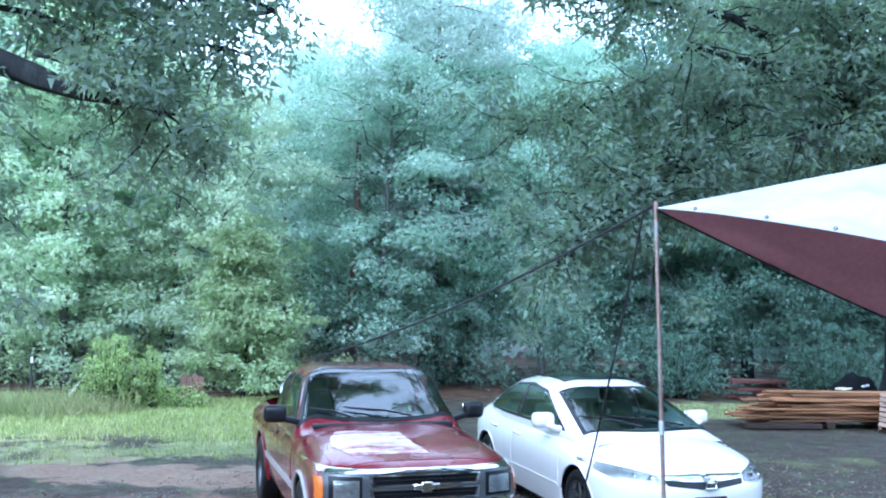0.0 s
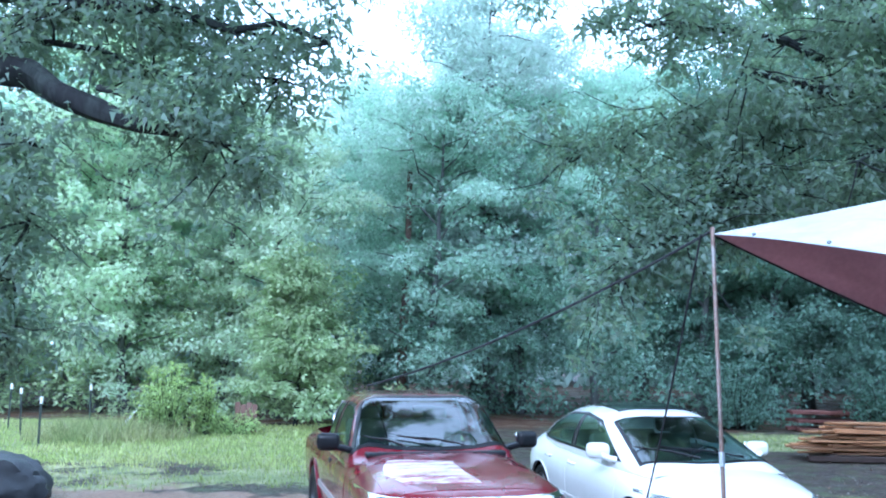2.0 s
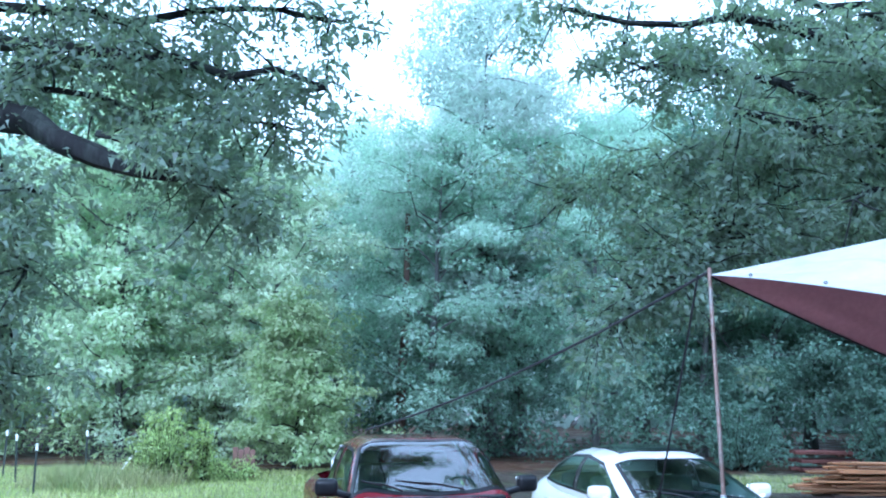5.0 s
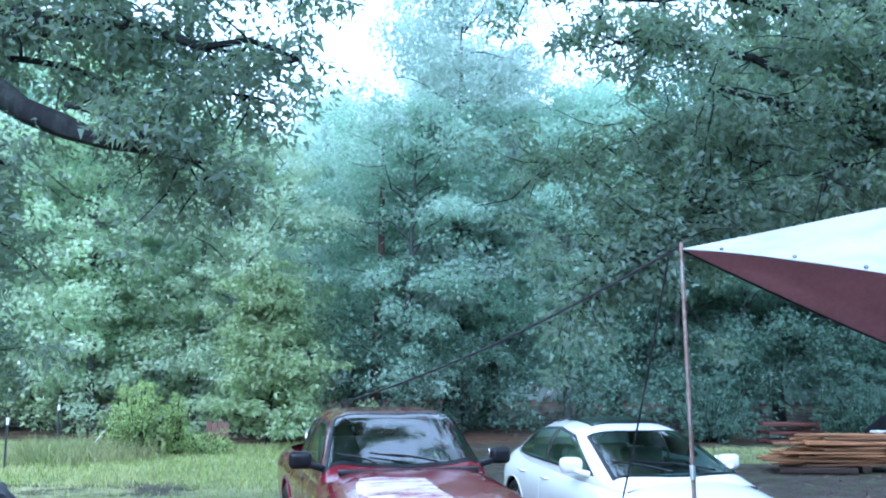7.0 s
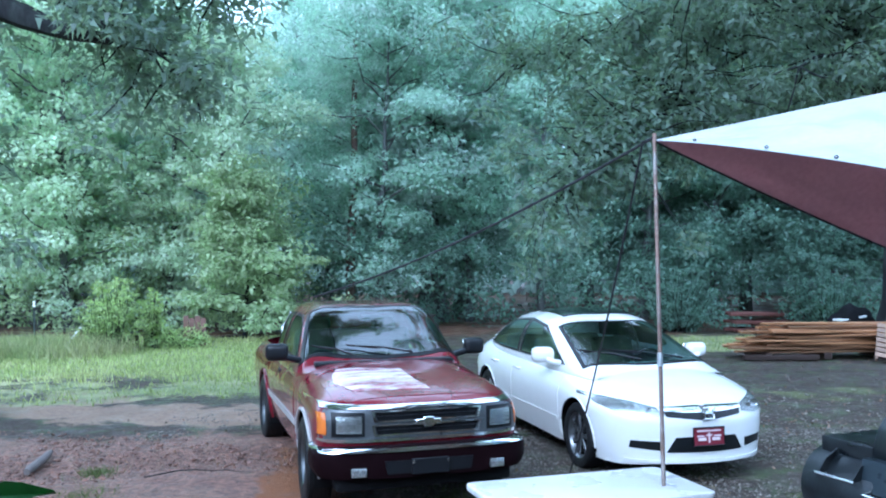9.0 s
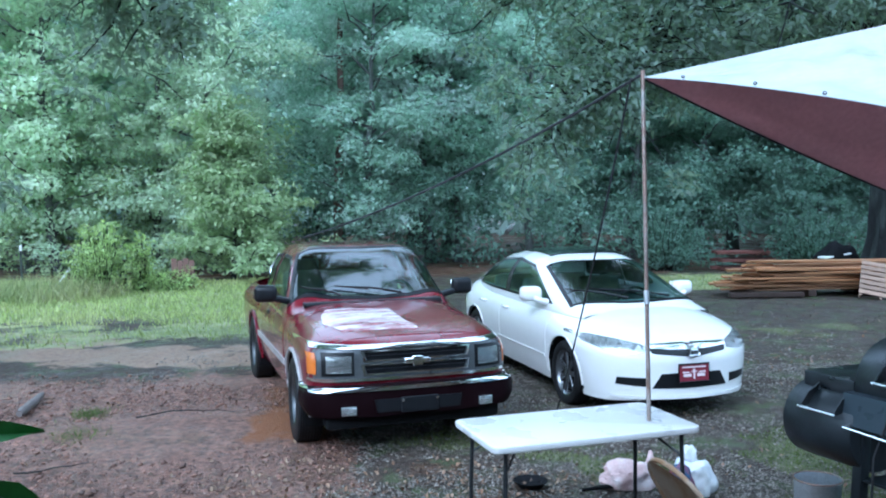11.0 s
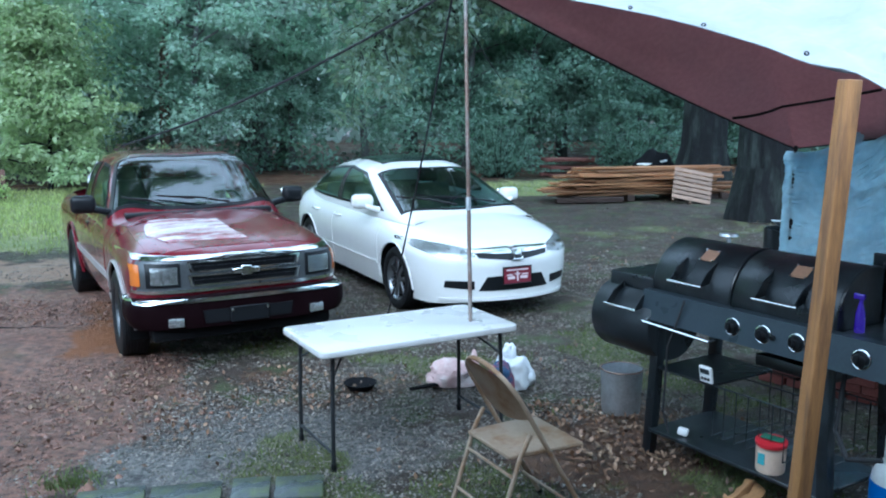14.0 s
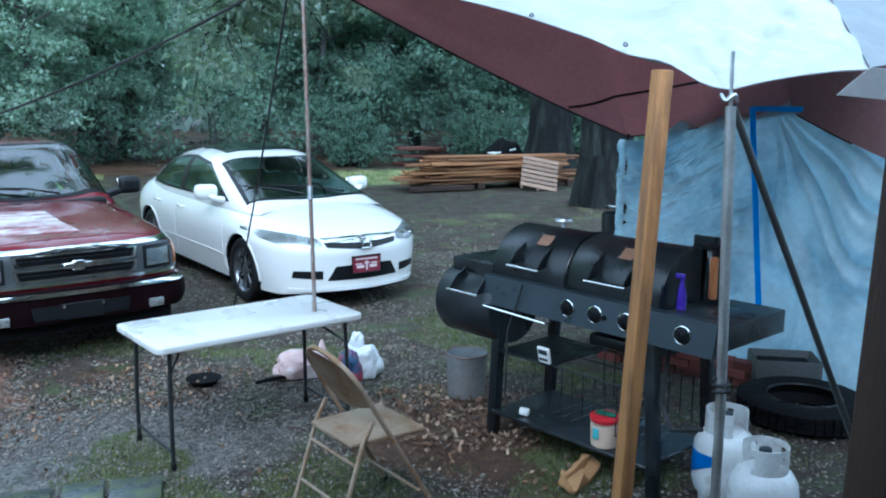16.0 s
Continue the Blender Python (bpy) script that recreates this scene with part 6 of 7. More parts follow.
part("drip_pan", boxed(0.62, 1.05, 0.12, 0.46, 0.66, 0.73, 0.02, 2), M_grill, grill)
part("side_shelf", boxed(1.14, 1.53, -0.02, 0.52, 0.85, 0.965, 0.006, 2), M_grill, grill)
part("back_plate", boxed(1.00, 1.18, 0.50, 0.52, 0.95, 1.28, 0.006, 1), M_grill, grill)
part("hose", tubed(curve_points([Vector((1.15, 0.10, 0.78)), Vector((1.17, 0.02, 0.50)), Vector((1.27, -0.03, 0.40)), Vector((1.42, 0.0, 0.44))], 6), 0.012, 8), M_rope, grill)
part("power_cord", tubed(curve_points([Vector((0.30, -0.07, 0.97)), Vector((0.22, -0.10, 0.70)), Vector((0.16, -0.05, 0.30)), Vector((0.19, -0.03, 0.18))], 6, 0.01), 0.006, 6), M_rope, grill)

G = Matrix.Translation((2.181, 4.567, 0)) @ pose(0, 0, 0, 0, 0, -68.67)
M_timer = mat("white_plastic", (0.72, 0.72, 0.71), 0.4, vary=0.06)
timer = thing("kitchen_timer", "small white timer with dark keys hung on the grill", "timer", G @ pose(0.42, -0.01, 0.580, 12, 0, 0) @ Matrix.Scale(1.2, 4))
part("case", boxed(-0.035, 0.035, -0.008, 0.008, -0.04, 0.04, 0.006, 2), M_timer, timer)
part("display", boxed(-0.026, 0.026, -0.011, -0.007, 0.006, 0.03, 0.001, 1), M_panel, timer)
for x in (-0.018, 0, 0.018):
    part("key", boxed(x - 0.006, x + 0.006, -0.012, -0.007, -0.024, -0.012, 0.001, 1), M_plastic, timer)
can = thing("coffee_tub", "cream plastic tub with a red lid on the grill's shelf", "tub", G @ pose(0.80, 0.06, 0.155))
M_cream = mat("cream_plastic", (0.66, 0.50, 0.38), 0.45, vary=0.08)
part("body", lathe([(0, 0), (0.068, 0), (0.073, 0.01), (0.076, 0.15), (0.072, 0.155)], 28), M_cream, can)
part("lid", lathe([(0.079, 0.146), (0.080, 0.165), (0.070, 0.170), (0, 0.168)], 28, m=pose(0, 0, 0.004, 4, 3, 0)), mat("red_lid", (0.45, 0.02, 0.03), 0.4), can)
part("leaf_scrap", boxed(-0.06, 0.05, -0.03, 0.03, 0.178, 0.184, 0.002, 1, pose(0, 0, 0, 3, 4, 20)), mat("green_scrap", (0.03, 0.12, 0.07), 0.5), can)
part("label_patch", boxed(-0.02, 0.02, -0.079, -0.073, 0.05, 0.11, 0.002, 1), mat("teal_patch", (0.10, 0.35, 0.38), 0.5), can)
spray = thing("spray_bottle", "purple spray bottle standing on the grill", "bottle", G @ pose(1.19, 0.12, 0.965) @ Matrix.Scale(0.85, 4))
M_purple = mat("purple_plastic", (0.05, 0.02, 0.30), 0.25, vary=0.1, coat=0.4)
part("bottle", lathe([(0, 0), (0.028, 0), (0.030, 0.02), (0.026, 0.11), (0.012, 0.16), (0.012, 0.18)], 22), M_purple, spray)
part("trigger_head", boxed(-0.045, 0.02, -0.011, 0.011, 0.18, 0.215, 0.008, 2), M_purple, spray)
lant = thing("glass_lantern", "glass jar lantern with an orange core on the grill", "lantern", G @ pose(1.21, 0.37, 0.965))
jar = part("jar", lathe([(0.0, 0.0), (0.062, 0.0), (0.062, 0.27), (0.05, 0.29)], 28), M_lens, lant)
part("core", lathe([(0, 0.02), (0.022, 0.02), (0.022, 0.23), (0, 0.24)], 18), mat("orange_core", (0.55, 0.20, 0.07), 0.5), lant)
part("cap", lathe([(0.066, 0.28), (0.066, 0.30), (0.012, 0.31), (0.012, 0.34), (0, 0.34)], 24), M_plastic, lant)
scrap = thing("metal_scrap", "small pale scrap lying on the lower shelf", "scrap", G @ pose(0.22, 0.05, 0.158))
part("piece", boxed(-0.03, 0.03, -0.02, 0.02, 0, 0.045, 0.012, 2, pose(0, 0, 0, 0, 8, 30)), M_timer, scrap)

# ---- gas bottles ----
M_tank = mat("white_tank_enamel", (0.56, 0.57, 0.57), 0.35, vary=0.12, scale=5, bump=0.08, second=(0.30, 0.26, 0.22), second_amount=0.34, second_scale=5)
M_blue_label = mat("blue_label", (0.02, 0.12, 0.42), 0.4, vary=0.1)


def gas_bottle(x, y, turn, label, blue):
    t = thing("propane_tank", label, "gas tank", pose(x, y, 0, 0, 0, turn), "gas tanks")
    part("body", lathe([(0.0, 0.03), (0.10, 0.03), (0.14, 0.055), (0.154, 0.10), (0.155, 0.13), (0.155, 0.255), (0.150, 0.30), (0.125, 0.345), (0.08, 0.372), (0.0, 0.378)], 36), M_tank, t)
    part("foot_ring", lathe([(0.112, -0.01), (0.118, -0.01), (0.118, 0.05), (0.112, 0.05)], 30), M_tank, t)
    bm = bmesh.new()                                    # collar with grip holes, open in front
    seg = 40
    for k in range(4, seg - 4):
        a0, a1 = 2 * math.pi * k / seg, 2 * math.pi * (k + 1) / seg
        for z0, z1, need in ((0.35, 0.385, True), (0.385, 0.445, k % 9 not in (3, 4)), (0.445, 0.475, True)):
            if need:
                vs = [bm.verts.new((0.103 * math.cos(a), 0.103 * math.sin(a), z)) for a, z in ((a0, z0), (a1, z0), (a1, z1), (a0, z1))]
                bm.faces.new(vs)
    bmesh.ops.remove_doubles(bm, verts=bm.verts, dist=0.0005)
    bmesh.ops.solidify(bm, geom=bm.faces[:], thickness=0.005)
    part("collar", bm, M_tank, t)
    v = part("valve", lathe([(0, 0.375), (0.022, 0.375), (0.02, 0.41), (0.012, 0.41), (0.012, 0.43), (0, 0.432)], 16), M_copper, t)
    part("valve_wheel", lathe([(0, 0.455), (0.028, 0.455), (0.03, 0.445), (0.028, 0.43), (0, 0.43)], 10), M_panel, v)
    if blue:
        bm = bmesh.new()
        for k in range(14):
            a0, a1 = radians(-150 + 6 * k), radians(-150 + 6 * (k + 1))
            lo0, lo1 = 0.12 + 0.008 * k, 0.12 + 0.008 * (k + 1)
            vs = [bm.verts.new((0.1565 * math.cos(a), 0.1565 * math.sin(a), z)) for a, z in ((a0, lo0), (a1, lo1), (a1, 0.27), (a0, 0.27))]
            bm.faces.new(vs)
        bmesh.ops.remove_doubles(bm, verts=bm.verts, dist=0.0005)
        bmesh.ops.solidify(bm, geom=bm.faces[:], thickness=-0.001)
        part("blue_label", bm, M_blue_label, t)
    else:
        for k in range(4):
            part("text_bar", boxed(-0.05, 0.05, -0.158, -0.154, 0.12 + 0.02 * k, 0.127 + 0.02 * k, 0, 1, pose(0, 0, 0, 0, 0, -18)), M_copper, t)
    return t


gas_bottle(2.93, 3.36, -75, "white propane tank with a blue label", True)
gas_bottle(2.80, 2.93, 160, "scuffed white propane tank with an open collar", False)

# ---- things on the ground ----
bucket = thing("bucket", "galvanised metal bucket with a rusty rim", "bucket", pose(2.30, 5.25, 0))
part("wall", lathe([(0.0, 0.0), (0.122, 0.0), (0.126, 0.01), (0.137, 0.285), (0.142, 0.29), (0.140, 0.297), (0.134, 0.293), (0.121, 0.02), (0.0, 0.018)], 36), M_steel, bucket)
part("rim", tubed([(0.139 * math.cos(a), 0.139 * math.sin(a), 0.294) for a in np.linspace(0, 6.2832, 37)], 0.006, 6), M_rust, bucket, "rusty rolled rim")


def lumpy(sx, sy, sz, seed, rough=0.28, level=4):
    bm = bmesh.new()
    bmesh.ops.create_icosphere(bm, subdivisions=level, radius=1.0)
    for v in bm.verts:
        n = v.co.normalized()
        k = 1 + rough * noise.noise(n * 1.6 + Vector((seed, 0, 0))) + rough * 0.5 * noise.noise(n * 4.5 + Vector((0, seed, 0)))
        v.co = Vector((n.x * sx * k, n.y * sy * k, max(n.z * k, -0.45) * sz))
    bmesh.ops.translate(bm, vec=(0, 0, 0.43 * sz), verts=bm.verts)
    return bm


M_bag = mat("white_plastic_bag", (0.72, 0.74, 0.76), 0.35, vary=0.06, scale=9, bump=0.6, bump_scale=18)
M_pink = mat("pinkish_wrapper", (0.55, 0.38, 0.36), 0.5, vary=0.15, bump=0.5, bump_scale=20, second=(0.68, 0.60, 0.58), second_scale=6)
bag = thing("plastic_bag", "white plastic bag slumped under the table", "bag", pose(1.73, 5.90, 0))
part("bag", lumpy(0.15, 0.13, 0.17, 2.0), M_bag, bag)
part("twist", lumpy(0.05, 0.04, 0.07, 5.0), M_bag, bag)
bag.children[-1].location = (-0.02, 0.0, 0.22)
bun = thing("wrapper", "blue and red printed wrapper beside a white bag", "wrapper", pose(1.62, 5.80, 0))
part("wrapper", lumpy(0.09, 0.08, 0.15, 7.0), mat("blue_wrapper", (0.05, 0.10, 0.20), 0.45, vary=0.3, scale=14, second=(0.40, 0.06, 0.08), second_scale=9), bun)
pk = thing("paper_bag", "crumpled pinkish paper bag on the gravel", "bag", pose(1.33, 6.05, 0))
part("bag", lumpy(0.20, 0.13, 0.13, 9.0), M_pink, pk)
pk2 = thing("paper_cone", "pale cone-shaped wrapper standing on the gravel", "wrapper", pose(1.50, 6.12, 0))
part("cone", lathe([(0.0, 0.0), (0.06, 0.0), (0.04, 0.12), (0.012, 0.22), (0, 0.23)], 14), M_pink, pk2)
st = thing("stick", "dark wet stick lying by the bags", "stick", pose(1.15, 5.95, 0.015, 0, 0, 10))
part("wood", tubed([(-0.17, 0, 0), (0.0, 0.01, 0.008), (0.16, 0, 0.0)], [0.012, 0.016, 0.01], 7), M_under, st)
pan = thing("pan", "dark shallow pan lying on the gravel", "pan", pose(0.645, 6.06, 0) @ Matrix.Scale(0.7, 4))
part("bowl", lathe([(0.0, 0.0), (0.12, 0.0), (0.165, 0.060), (0.172, 0.060), (0.174, 0.066), (0.160, 0.063), (0.115, 0.012), (0.0, 0.010)], 30), M_under, pan)
wedge = thing("split_log", "split log with pale fresh wood", "log", pose(2.36, 3.80, 0.0, 0, 0, 38))
bm = boxed(-0.17, 0.17, -0.055, 0.055, 0.0, 0.085, 0.012, 2)
bmesh.ops.subdivide_edges(bm, edges=bm.edges[:], cuts=3, use_grid_fill=True)
for v in bm.verts:
    if v.co.z > 0.05:
        v.co.y = v.co.y * 0.35 + 0.02
    v.co += Vector((0.05, 0.02, 0.028)) * noise.noise(v.co * 13)
part("wood", bm, mat("fresh_wood", (0.40, 0.22, 0.095), 0.6, vary=0.35, scale=12, bump=0.3, stretch=(1, 6, 6)), wedge)
lg = thing("log", "short weathered grey log on the clay", "log", pose(-4.0, 8.66, 0.035, 0, 0, 100))
part("wood", tubed(limb_path(np.random.default_rng(3), (-0.42, 0, 0), (0.42, 0, 0.01), 8, 0.03), [0.03, 0.045, 0.042, 0.04, 0.042, 0.038, 0.035, 0.02], 12), mat("weathered_wood", (0.13, 0.11, 0.10), 0.8, vary=0.3, bump=0.5, stretch=(1, 5, 5)), lg)
rk = thing("boulder", "dark wet boulder at the edge of the grass", "rock", pose(-6.5, 11.4, 0))
part("stone", lumpy(0.62, 0.5, 0.40, 13.0, 0.22), mat("dark_rock", (0.03, 0.032, 0.036), 0.5, vary=0.35, scale=4, bump=0.6), rk)
for (x, y, a, l) in ((-2.3, 8.2, 8, 1.0), (-2.9, 6.6, 25, 0.55), (-3.2, 5.9, -12, 0.8)):
    tw = thing("twig", "thin dark fallen twig on the clay", "twig", pose(x, y, 0.012, 0, 0, a), "fallen twigs")
    part("wood", tubed(limb_path(np.random.default_rng(int(l * 100)), (-l / 2, 0, 0), (l / 2, 0, 0.005), 8, 0.06), [0.006, 0.007, 0.006, 0.006, 0.005, 0.004, 0.003, 0.002], 6), M_bark, tw)
for (x, y, r) in ((-3.1, 7.55, 0.12), (-2.5, 5.15, 0.09), (-3.3, 8.3, 0.09), (-1.05, 4.75, 0.08)):
    rr = np.random.default_rng(int(abs(x) * 100))
    sp_ = np.stack([x + rr.normal(size=240) * r, y + rr.normal(size=240) * r, np.full(240, -0.008)], 1)
    v, f = blades(rr, sp_, 0.075, 0.008, 0.6)
    tagged(new("grass_tuft", numpy_mesh("grass_tuft", v, f, M_yard)), "small grass tuft in bare clay", "grass", kind="stuff")

M_slate = mat("wet_slate", (0.060, 0.068, 0.066), 0.30, vary=0.3, scale=6, bump=0.4, random_obj=0.25, second=(0.085, 0.10, 0.045), second_amount=0.45, second_scale=9)
for x0, x1, y0, y1, a in ((-0.98, -0.64, 4.36, 4.60, 3), (-0.61, -0.25, 4.33, 4.585, 1), (-0.20, 0.0, 4.34, 4.60, -2), (0.025, 0.28, 4.30, 4.57, -4)):
    pv_ = thing("paving_stone", "flat wet slate paving stone set in the ground", "paver", pose((x0 + x1) / 2, (y0 + y1) / 2, 0, 0, 0, a), "row of paving stones")
    part("slab", boxed(-(x1 - x0) / 2, (x1 - x0) / 2, -(y1 - y0) / 2, (y1 - y0) / 2, -0.03, 0.022, 0.006, 2), M_slate, pv_)

# behind the grill
M_conc = mat("wet_concrete", (0.060, 0.064, 0.064), 0.7, vary=0.2, bump=0.4)
pl = thing("planter", "grey concrete planter block with dark soil", "planter", pose(4.42, 4.62, 0, 0, 0, -30))
bm = boxed(-0.22, 0.22, -0.16, 0.16, 0, 0.24, 0.012, 2)
top = max(bm.faces, key=lambda f: f.calc_center_median().z + f.calc_area() * 10)
r = bmesh.ops.inset_region(bm, faces=[top], thickness=0.035, depth=0.0)
bmesh.ops.translate(bm, vec=(0, 0, -0.05), verts=list(top.verts))
part("block", bm, M_conc, pl)
part("soil", boxed(-0.17, 0.17, -0.11, 0.11, 0.17, 0.20, 0.01, 1), M_under, pl)
ty = thing("old_tyre", "old black tyre lying in front of the blue tarp", "tyre", pose(4.16, 4.14, 0.0) @ Matrix.Scale(0.86, 4))
part("sidewall", lathe([(0.26, 0.02), (0.40, 0.0), (0.455, 0.03), (0.455, 0.15), (0.40, 0.18), (0.26, 0.16), (0.30, 0.09), (0.26, 0.02)], 44), M_under, ty)
bm = bmesh.new()
for k in range(48):                                     # tread blocks round the crown
    a = k * math.tau / 48
    for z0, z1 in ((0.032, 0.066), (0.072, 0.108), (0.114, 0.148)):
        box(bm, 0.445, 0.472, -0.023, 0.023, z0, z1, 0, 1, pose(0, 0, 0, 0, 0, math.degrees(a)))
part("tread", bm, M_under, ty, "worn tread blocks", smooth=False)
part("bead", tubed([(0.262 * math.cos(a), 0.262 * math.sin(a), 0.163) for a in np.linspace(0, 6.2832, 41)], 0.009, 6), M_plastic, ty)
rng_b = random.Random(4)
bs = thing("brick_stack", "low stack of red bricks behind the grill", "bricks", pose(3.95, 5.15, 0, 0, 0, -58))
M_brick = mat("red_brick", (0.13, 0.038, 0.03), 0.75, vary=0.2, bump=0.4, random_obj=0.3)
brick_me = None
for k in range(3):
    for i in range(6):
        b = boxed(-0.10, 0.10, -0.045, 0.045, 0, 0.06, 0.005, 1)
        ob = part("brick", b, M_brick, bs)
        ob.location = (-0.55 + 0.21 * i + 0.1 * (k % 2), rng_b.uniform(-0.02, 0.02), 0.062 * k)
        ob.rotation_euler = (0, 0, rng_b.uniform(-0.08, 0.08))
bb = thing("barrel", "black metal barrel beside the oak", "barrel", pose(4.55, 6.95, 0))
part("drum", lathe([(0, 0), (0.19, 0), (0.20, 0.02), (0.195, 0.3), (0.205, 0.31), (0.195, 0.32), (0.195, 0.62), (0.205, 0.63), (0.195, 0.64), (0.2, 0.93), (0.185, 0.93), (0.185, 0.80), (0, 0.80)], 30), M_grill, bb)
tr = thing("wheel_rim", "pale bent metal scrap on a barrel", "scrap", pose(4.5, 6.93, 0.95, 0, 25, 20))
part("sheet", boxed(-0.12, 0.14, -0.06, 0.06, 0, 0.018, 0.006, 2), M_steel, tr)

# ---- lumber pile and pallet ----
M_board = mat("wet_orange_boards", (0.34, 0.165, 0.07), 0.5, vary=0.25, scale=3, fine=40, bump=0.25, random_obj=0.55, second=(0.26, 0.12, 0.05), second_scale=2, stretch=(0.5, 6, 6))
pile = thing("lumber_pile", "loose pile of wet orange boards on dark bearers", "lumber", pose(7.95, 17.95, 0, 0, 0, 2))
rb = random.Random(9)
for x in (-1.6, -0.4, 0.8, 1.8):
    part("bearer", boxed(x - 0.08, x + 0.08, -0.55, 0.55, 0, 0.13, 0.01, 1), M_dark_wood, pile)
part("base_board", boxed(-2.1, -0.6, -0.62, -0.46, 0.0, 0.10, 0.01, 1), M_dark_wood, pile)
boards = []
for i in range(7):
    l = 2.6 + 0.25 * (i % 4)
    boards.append(part("board", boxed(-l / 2, l / 2, -0.075, 0.075, 0, 0.04, 0.004, 1), M_board, pile))
placed = 0
for layer in range(10):
    for k in range(5):
        if layer > 7 and k in (0, 4):
            continue
        src = boards[rb.randrange(7)]
        ob = src if placed < 7 and boards[placed] is src and src.location.z == 0 else None
        ob = src.copy()
        scene.collection.objects.link(ob)
        ob.parent = pile
        ob.location = (rb.uniform(-0.62, 0.62) * (1.5 - 0.09 * layer) - 0.1 + (layer * 0.03), -0.42 + 0.19 * k + rb.uniform(-0.03, 0.03), 0.135 + 0.052 * layer + rb.uniform(0, 0.008))
        ob.rotation_euler = (rb.uniform(-0.1, 0.1), rb.uniform(-0.035, 0.035), rb.uniform(-0.20, 0.20))
for i, src in enumerate(boards):
    src.location = (rb.uniform(-0.4, 0.4), -0.42 + 0.13 * i, 0.135 + 0.052 * (9.9 if 1 < i < 5 else 7.6))
    src.rotation_euler = (0, rb.uniform(-0.02, 0.02), rb.uniform(-0.05, 0.05))
pallet = thing("pallet", "wooden pallet leaning against the lumber pile", "pallet", Matrix.Translation((8.60, 16.75, 0.0)) @ pose(0, 0, 0, -38, 0, -10) @ pose(0, 0, 0, 0, 14, 0))
M_pal = mat("weathered_pallet", (0.33, 0.215, 0.15), 0.65, vary=0.2, random_obj=0.25, bump=0.3)
for k in range(7):
    z = 0.05 + 0.115 * k
    part("slat", boxed(-0.40, 0.40, -0.03, -0.012, z, z + 0.088, 0.003, 1), M_pal, pallet)
for x in (-0.36, 0, 0.36):
    part("runner", boxed(x - 0.022, x + 0.022, -0.011, 0.075, 0.0, 0.86, 0.003, 1), M_pal, pallet)
side = thing("lumber_pile", "short stack of orange boards beside the oak", "lumber", pose(9.75, 17.9, 0, 0, 0, -6))
for i in range(8):
    part("board", boxed(-0.75, 0.75, -0.07, 0.07, 0, 0.045, 0.004, 1, pose(rb.uniform(-0.1, 0.1), -0.25 + 0.16 * (i % 4), 0.10 + 0.06 * (i // 2), 0, 0, rb.uniform(-4, 4))), M_board, side)
part("bearer", boxed(-0.5, 0.5, -0.35, 0.35, 0, 0.10, 0.01, 1), M_dark_wood, side)
cart = thing("garden_machine", "dark covered machine with a pale top behind the lumber", "machine", pose(9.55, 20.6, 0, 0, 0, 12))
part("body", lumpy(0.62, 0.38, 0.62, 21.0, 0.2), M_under, cart)
part("panel", boxed(-0.45, 0.25, -0.2, 0.2, 0.60, 0.65, 0.02, 2, pose(0, -0.1, 0, 0, -8, 0)), M_timer, cart)
rust_heap = thing("scrap_stack", "low rust-brown stack of old boards by the woods", "lumber", pose(8.5, 24.0, 0, 0, 0, 5))
for i in range(9):
    part("board", boxed(-0.75, 0.75, -0.09, 0.09, 0, 0.08, 0.006, 1, pose(rb.uniform(-0.15, 0.15), -0.25 + 0.25 * (i % 3), 0.03 + 0.21 * (i // 3), 0, 0, rb.uniform(-5, 5))), mat("rusty_boards", (0.12, 0.045, 0.035), 0.7, vary=0.3) if i == 0 else bpy.data.materials["rusty_boards"], rust_heap)
    part("spacer", boxed(-0.05, 0.05, -0.30, 0.30, 0, 0.13, 0.005, 1, pose(-0.6 + 0.15 * i, 0, -0.02 + 0.21 * (i // 3) - (0.0 if i < 3 else 0.0))), bpy.data.materials["rusty_boards"], rust_heap)

# ---- fence, gate and shrubs by the lawn ----
M_tpost = mat("dark_green_steel", (0.03, 0.04, 0.035), 0.6, vary=0.3)
M_cap = mat("white_post_cap", (0.75, 0.76, 0.76), 0.5, vary=0.05)
posts = [(-8.9, 16.9, 0.97), (-10.2, 18.6, 1.05), (-11.5, 20.4, 1.05), (-9.6, 20.55, 1.05), (-7.95, 20.0, 1.0), (-7.3, 20.2, 0.95), (-13.4, 20.8, 1.05), (-15.4, 21.0, 1.05)]
for i, (x, y, h) in enumerate(posts):
    p = thing("fence_post", "dark steel fence post with a white tip", "fence post", pose(x, y, 0, 0, rb.uniform(-3, 3), 0), "fence posts")
    bm = boxed(-0.022, 0.022, -0.004, 0.004, -0.05, h, 0.001, 1)
    box(bm, -0.004, 0.004, -0.004, 0.03, -0.05, h, 0.001, 1)
    part("stake", bm, M_tpost, p)
    part("white_tip", boxed(-0.024, 0.024, -0.007, 0.033, h - 0.13, h + 0.003, 0.002, 1), M_cap, p)
brace = thing("fence_brace", "pale slanting brace against a fence post", "brace", pose(-8.0, 19.95, 0))
part("bar", tubed([(-0.55, -0.3, 0.0), (-0.03, 0.0, 0.78)], 0.025, 8), M_cap, brace)
wires = thing("wire_fence", "thin wire fence strung between steel posts", "fence")
line = [Vector((-24, 21.3, 0)), Vector((-15.4, 21.0, 0)), Vector((-13.4, 20.8, 0)), Vector((-11.5, 20.4, 0)), Vector((-9.6, 20.55, 0)), Vector((-7.95, 20.0, 0)), Vector((-6.75, 20.0, 0))]
for k in range(7):
    part("wire", tubed([p + Vector((0, 0, 0.14 + 0.14 * k)) for p in line], 0.003, 4), M_tpost, wires)
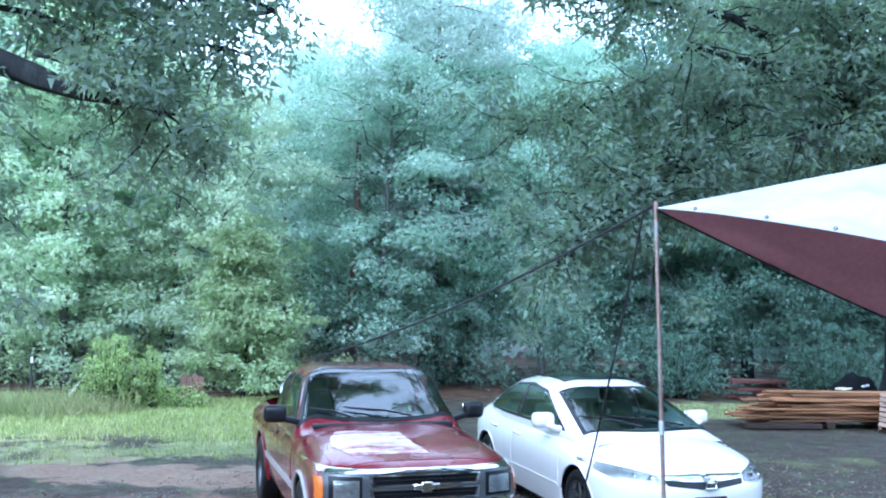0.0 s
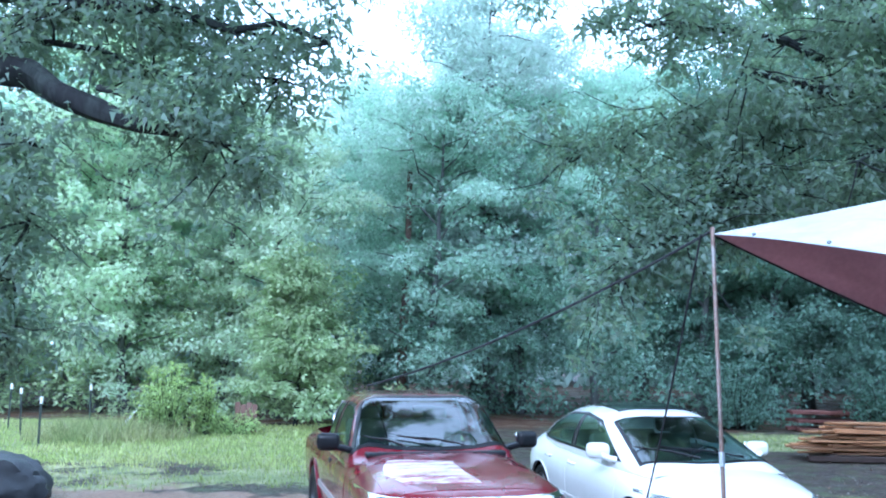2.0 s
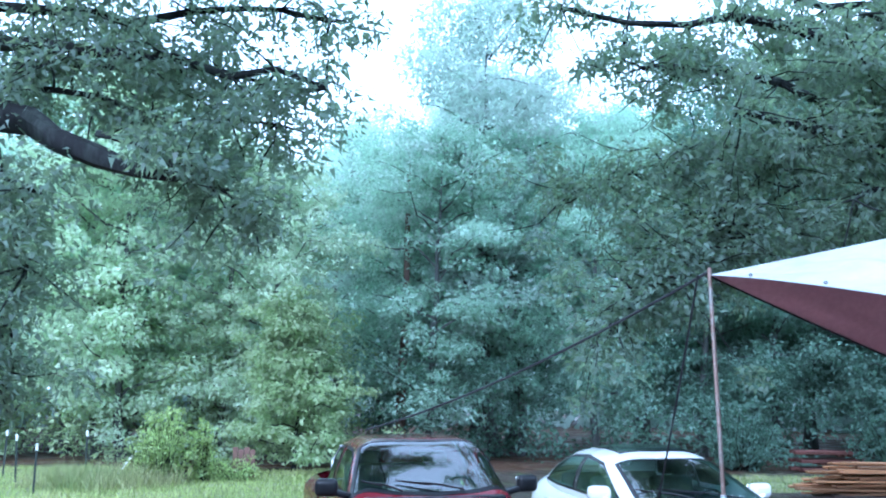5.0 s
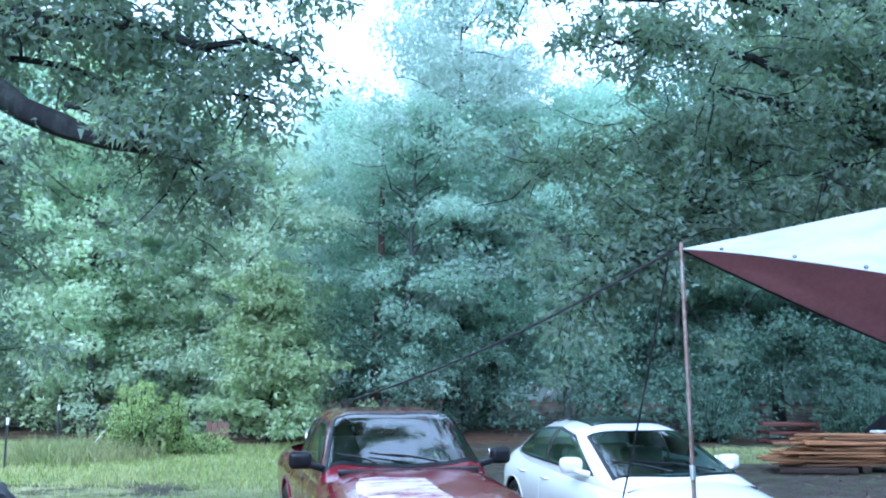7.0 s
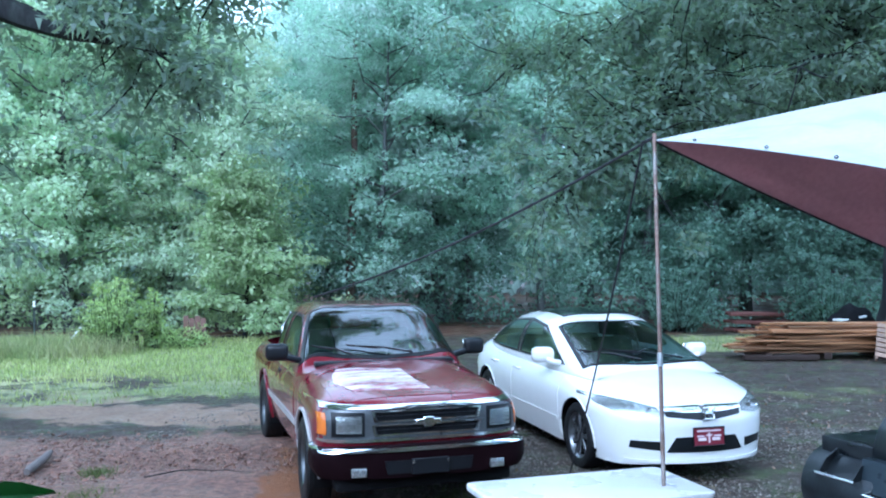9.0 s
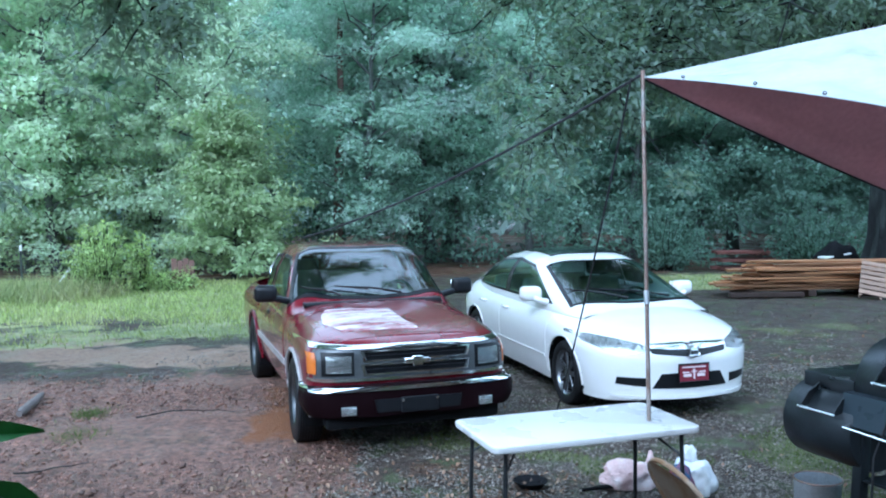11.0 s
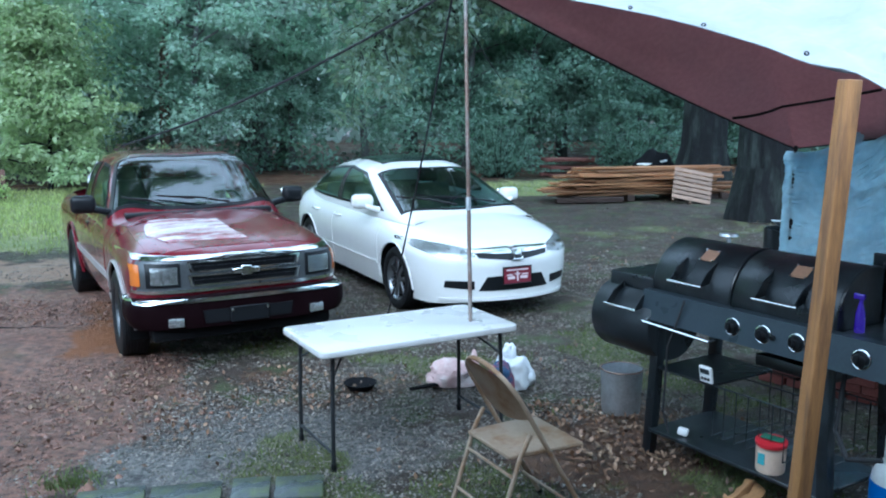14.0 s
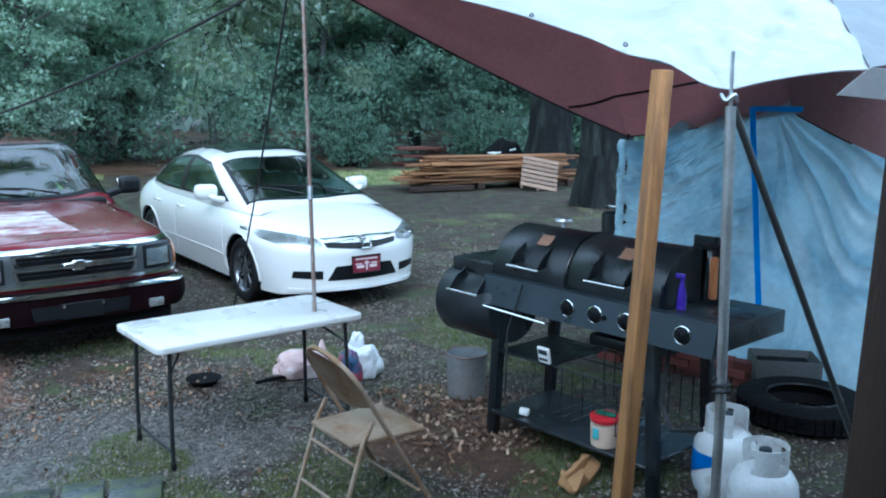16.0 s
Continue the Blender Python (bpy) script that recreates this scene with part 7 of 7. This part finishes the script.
gate = thing("gate", "dark wooden gate post with two rails", "gate", pose(-6.55, 20.0, 0))
part("post", boxed(-0.055, 0.055, -0.055, 0.055, -0.03, 0.80, 0.01, 1), M_dark_wood, gate)
part("post", boxed(-0.50, -0.43, -0.035, 0.035, -0.03, 0.72, 0.008, 1), M_dark_wood, gate)
for z in (0.34, 0.52):
    part("rail", boxed(-0.60, 0.0, -0.075, -0.055, z, z + 0.05, 0.005, 1), M_moulding, gate)
hay = thing("board_panel", "reddish weathered board standing by the gate", "board", pose(-5.78, 20.3, 0, 0, 0, 8))
for i in range(4):
    part("plank", boxed(-0.26 + 0.13 * i, -0.14 + 0.13 * i, -0.012, 0.012, -0.01, 0.72 - 0.05 * (i % 2), 0.004, 1), mat("red_weathered", (0.17, 0.095, 0.075), 0.75, vary=0.3) if i == 0 else bpy.data.materials["red_weathered"], hay)


def shrub(name, label, x, y, r, h, n, leaf, material, seed):
    rng = np.random.default_rng(seed)
    s = thing(name, label, "shrub", pose(x, y, 0))
    bm = bmesh.new()
    spots = []
    for i in range(n):
        a, q = rng.uniform(0, 6.3), rng.uniform(0, 1) ** 0.6
        e = (math.cos(a) * r * q, math.sin(a) * r * q, h * rng.uniform(0.45, 1.0) * (1 - 0.45 * q * q))
        p = limb_path(rng, (0.3 * e[0], 0.3 * e[1], -0.02), e, 5, 0.08)
        tube(bm, p, [0.012, 0.010, 0.008, 0.006, 0.004], 4, caps=False)
        spots += [p[k] + rng.normal(size=3) * 0.05 for k in range(1, 5)]
    part("stalk", bm, M_bark, s)
    v, f = leaves(rng, clumps(rng, spots, 0.17, 16), leaf, leaf * 0.45, 0.1, 0.4)
    ob = new("foliage", numpy_mesh("foliage", v, f, material))
    ob.parent = s


M_bush = leaf_mat("light_bush_leaf", (0.42, 0.50, 0.24), (0.35, 0.44, 0.21), 0.5)
shrub("bush", "light green bush growing over the fence", -7.35, 19.5, 0.80, 1.70, 85, 0.10, M_bush, 61)
shrub("bush", "light green climbing plant on the gate post", -6.58, 19.9, 0.22, 1.62, 26, 0.10, M_bush, 62)
shrub("bush", "low green weeds beside the gate", -5.9, 20.1, 0.55, 0.55, 26, 0.08, M_bush, 63)
shrub("bush", "dark leafy shrub behind the lumber pile", 10.2, 23.3, 1.3, 2.2, 60, 0.13, M_wood_shaded, 64)
shrub("bush", "dark leafy shrub beside the woods", 6.4, 24.2, 1.2, 1.9, 60, 0.13, M_wood_shaded, 65)


# ---- plant by the porch ----
plant_near = thing("fig_plant", "green lobed leaves of a plant beside the porch", "plant", pose(-0.95, 1.42, 0))
M_fig = mat("fig_leaf", (0.045, 0.150, 0.030), 0.45, vary=0.2, scale=20, bump=0.15, alpha_trans=0.15)
part("stem", tubed([(-0.05, 0.02, -0.02), (0.0, 0.0, 0.8), (0.06, 0.0, 1.50)], [0.014, 0.011, 0.006], 7), M_bark, plant_near)
for (x, y, z, rz, tilt, s) in ((0.09, 0.02, 1.625, -4, 8, 0.20), (0.12, 0.0, 1.60, -36, -22, 0.26), (0.06, 0.02, 1.57, -62, -35, 0.20), (0.0, 0.05, 1.50, 170, 5, 0.2), (-0.02, 0.0, 1.42, 110, 5, 0.2), (0.02, -0.03, 1.30, 230, 0, 0.2), (0.03, 0.02, 1.1, 20, -10, 0.2)):
    bm = bmesh.new()
    prof = [0.02, 0.07, 0.13, 0.10, 0.06, 0.10, 0.08, 0.04, 0.0]
    mid, lft, rgt = [], [], []
    for i, w in enumerate(prof):
        u = i / 8
        droop = -0.12 * u * u
        mid.append(bm.verts.new((u * s, 0, droop * s)))
        lft.append(bm.verts.new((u * s, w * s + 0.001, (droop + 0.05) * s)))
        rgt.append(bm.verts.new((u * s, -w * s - 0.001, (droop + 0.05) * s)))
    for i in range(8):
        bm.faces.new((mid[i], mid[i + 1], lft[i + 1], lft[i]))
        bm.faces.new((rgt[i], rgt[i + 1], mid[i + 1], mid[i]))
    bmesh.ops.transform(bm, matrix=Matrix.Translation((x, y, z)) @ pose(0, 0, 0, 50, 0, 0) @ pose(0, 0, 0, 0, 0, tilt), verts=bm.verts)
    part("leaf", bm, M_fig, plant_near)

# ---- porch of the house, behind and above the viewer ----
M_siding = mat("painted_siding", (0.42, 0.41, 0.38), 0.6, vary=0.1, bump=0.2)
house = thing("porch_post", "dark brown wooden porch post", "post")
part("post", boxed(-0.05, 0.05, -0.05, 0.05, 0.0, 2.34, 0.008, 2, Matrix.Translation((1.42, 1.12, 0.40)) @ Matrix.Shear("XY", 4, (0.045, 0))), M_dark_wood, house)
# wall, roof and floor are unseen; wall and roof darken the hoods' reflections
bm = boxed(-6, 6, -1.5, -1.35, 0, 3.3, 0, 1)
tagged(mesh_object("wall_house", bm, M_siding, False), "unseen painted house wall added behind the porch", "wall", kind="structure")
bm = boxed(-6, 6, -1.5, 1.2, 2.75, 2.85, 0, 1)
tagged(mesh_object("porch_roof", bm, M_dark_wood, False), "unseen dark porch roof added to shade and reflect", "roof", kind="structure")
bm = boxed(-6, 6, -1.35, 1.2, 0.0, 0.40, 0, 1)
tagged(mesh_object("porch_floor", bm, M_dark_wood, False), "dark wooden porch floor", "floor", kind="structure")
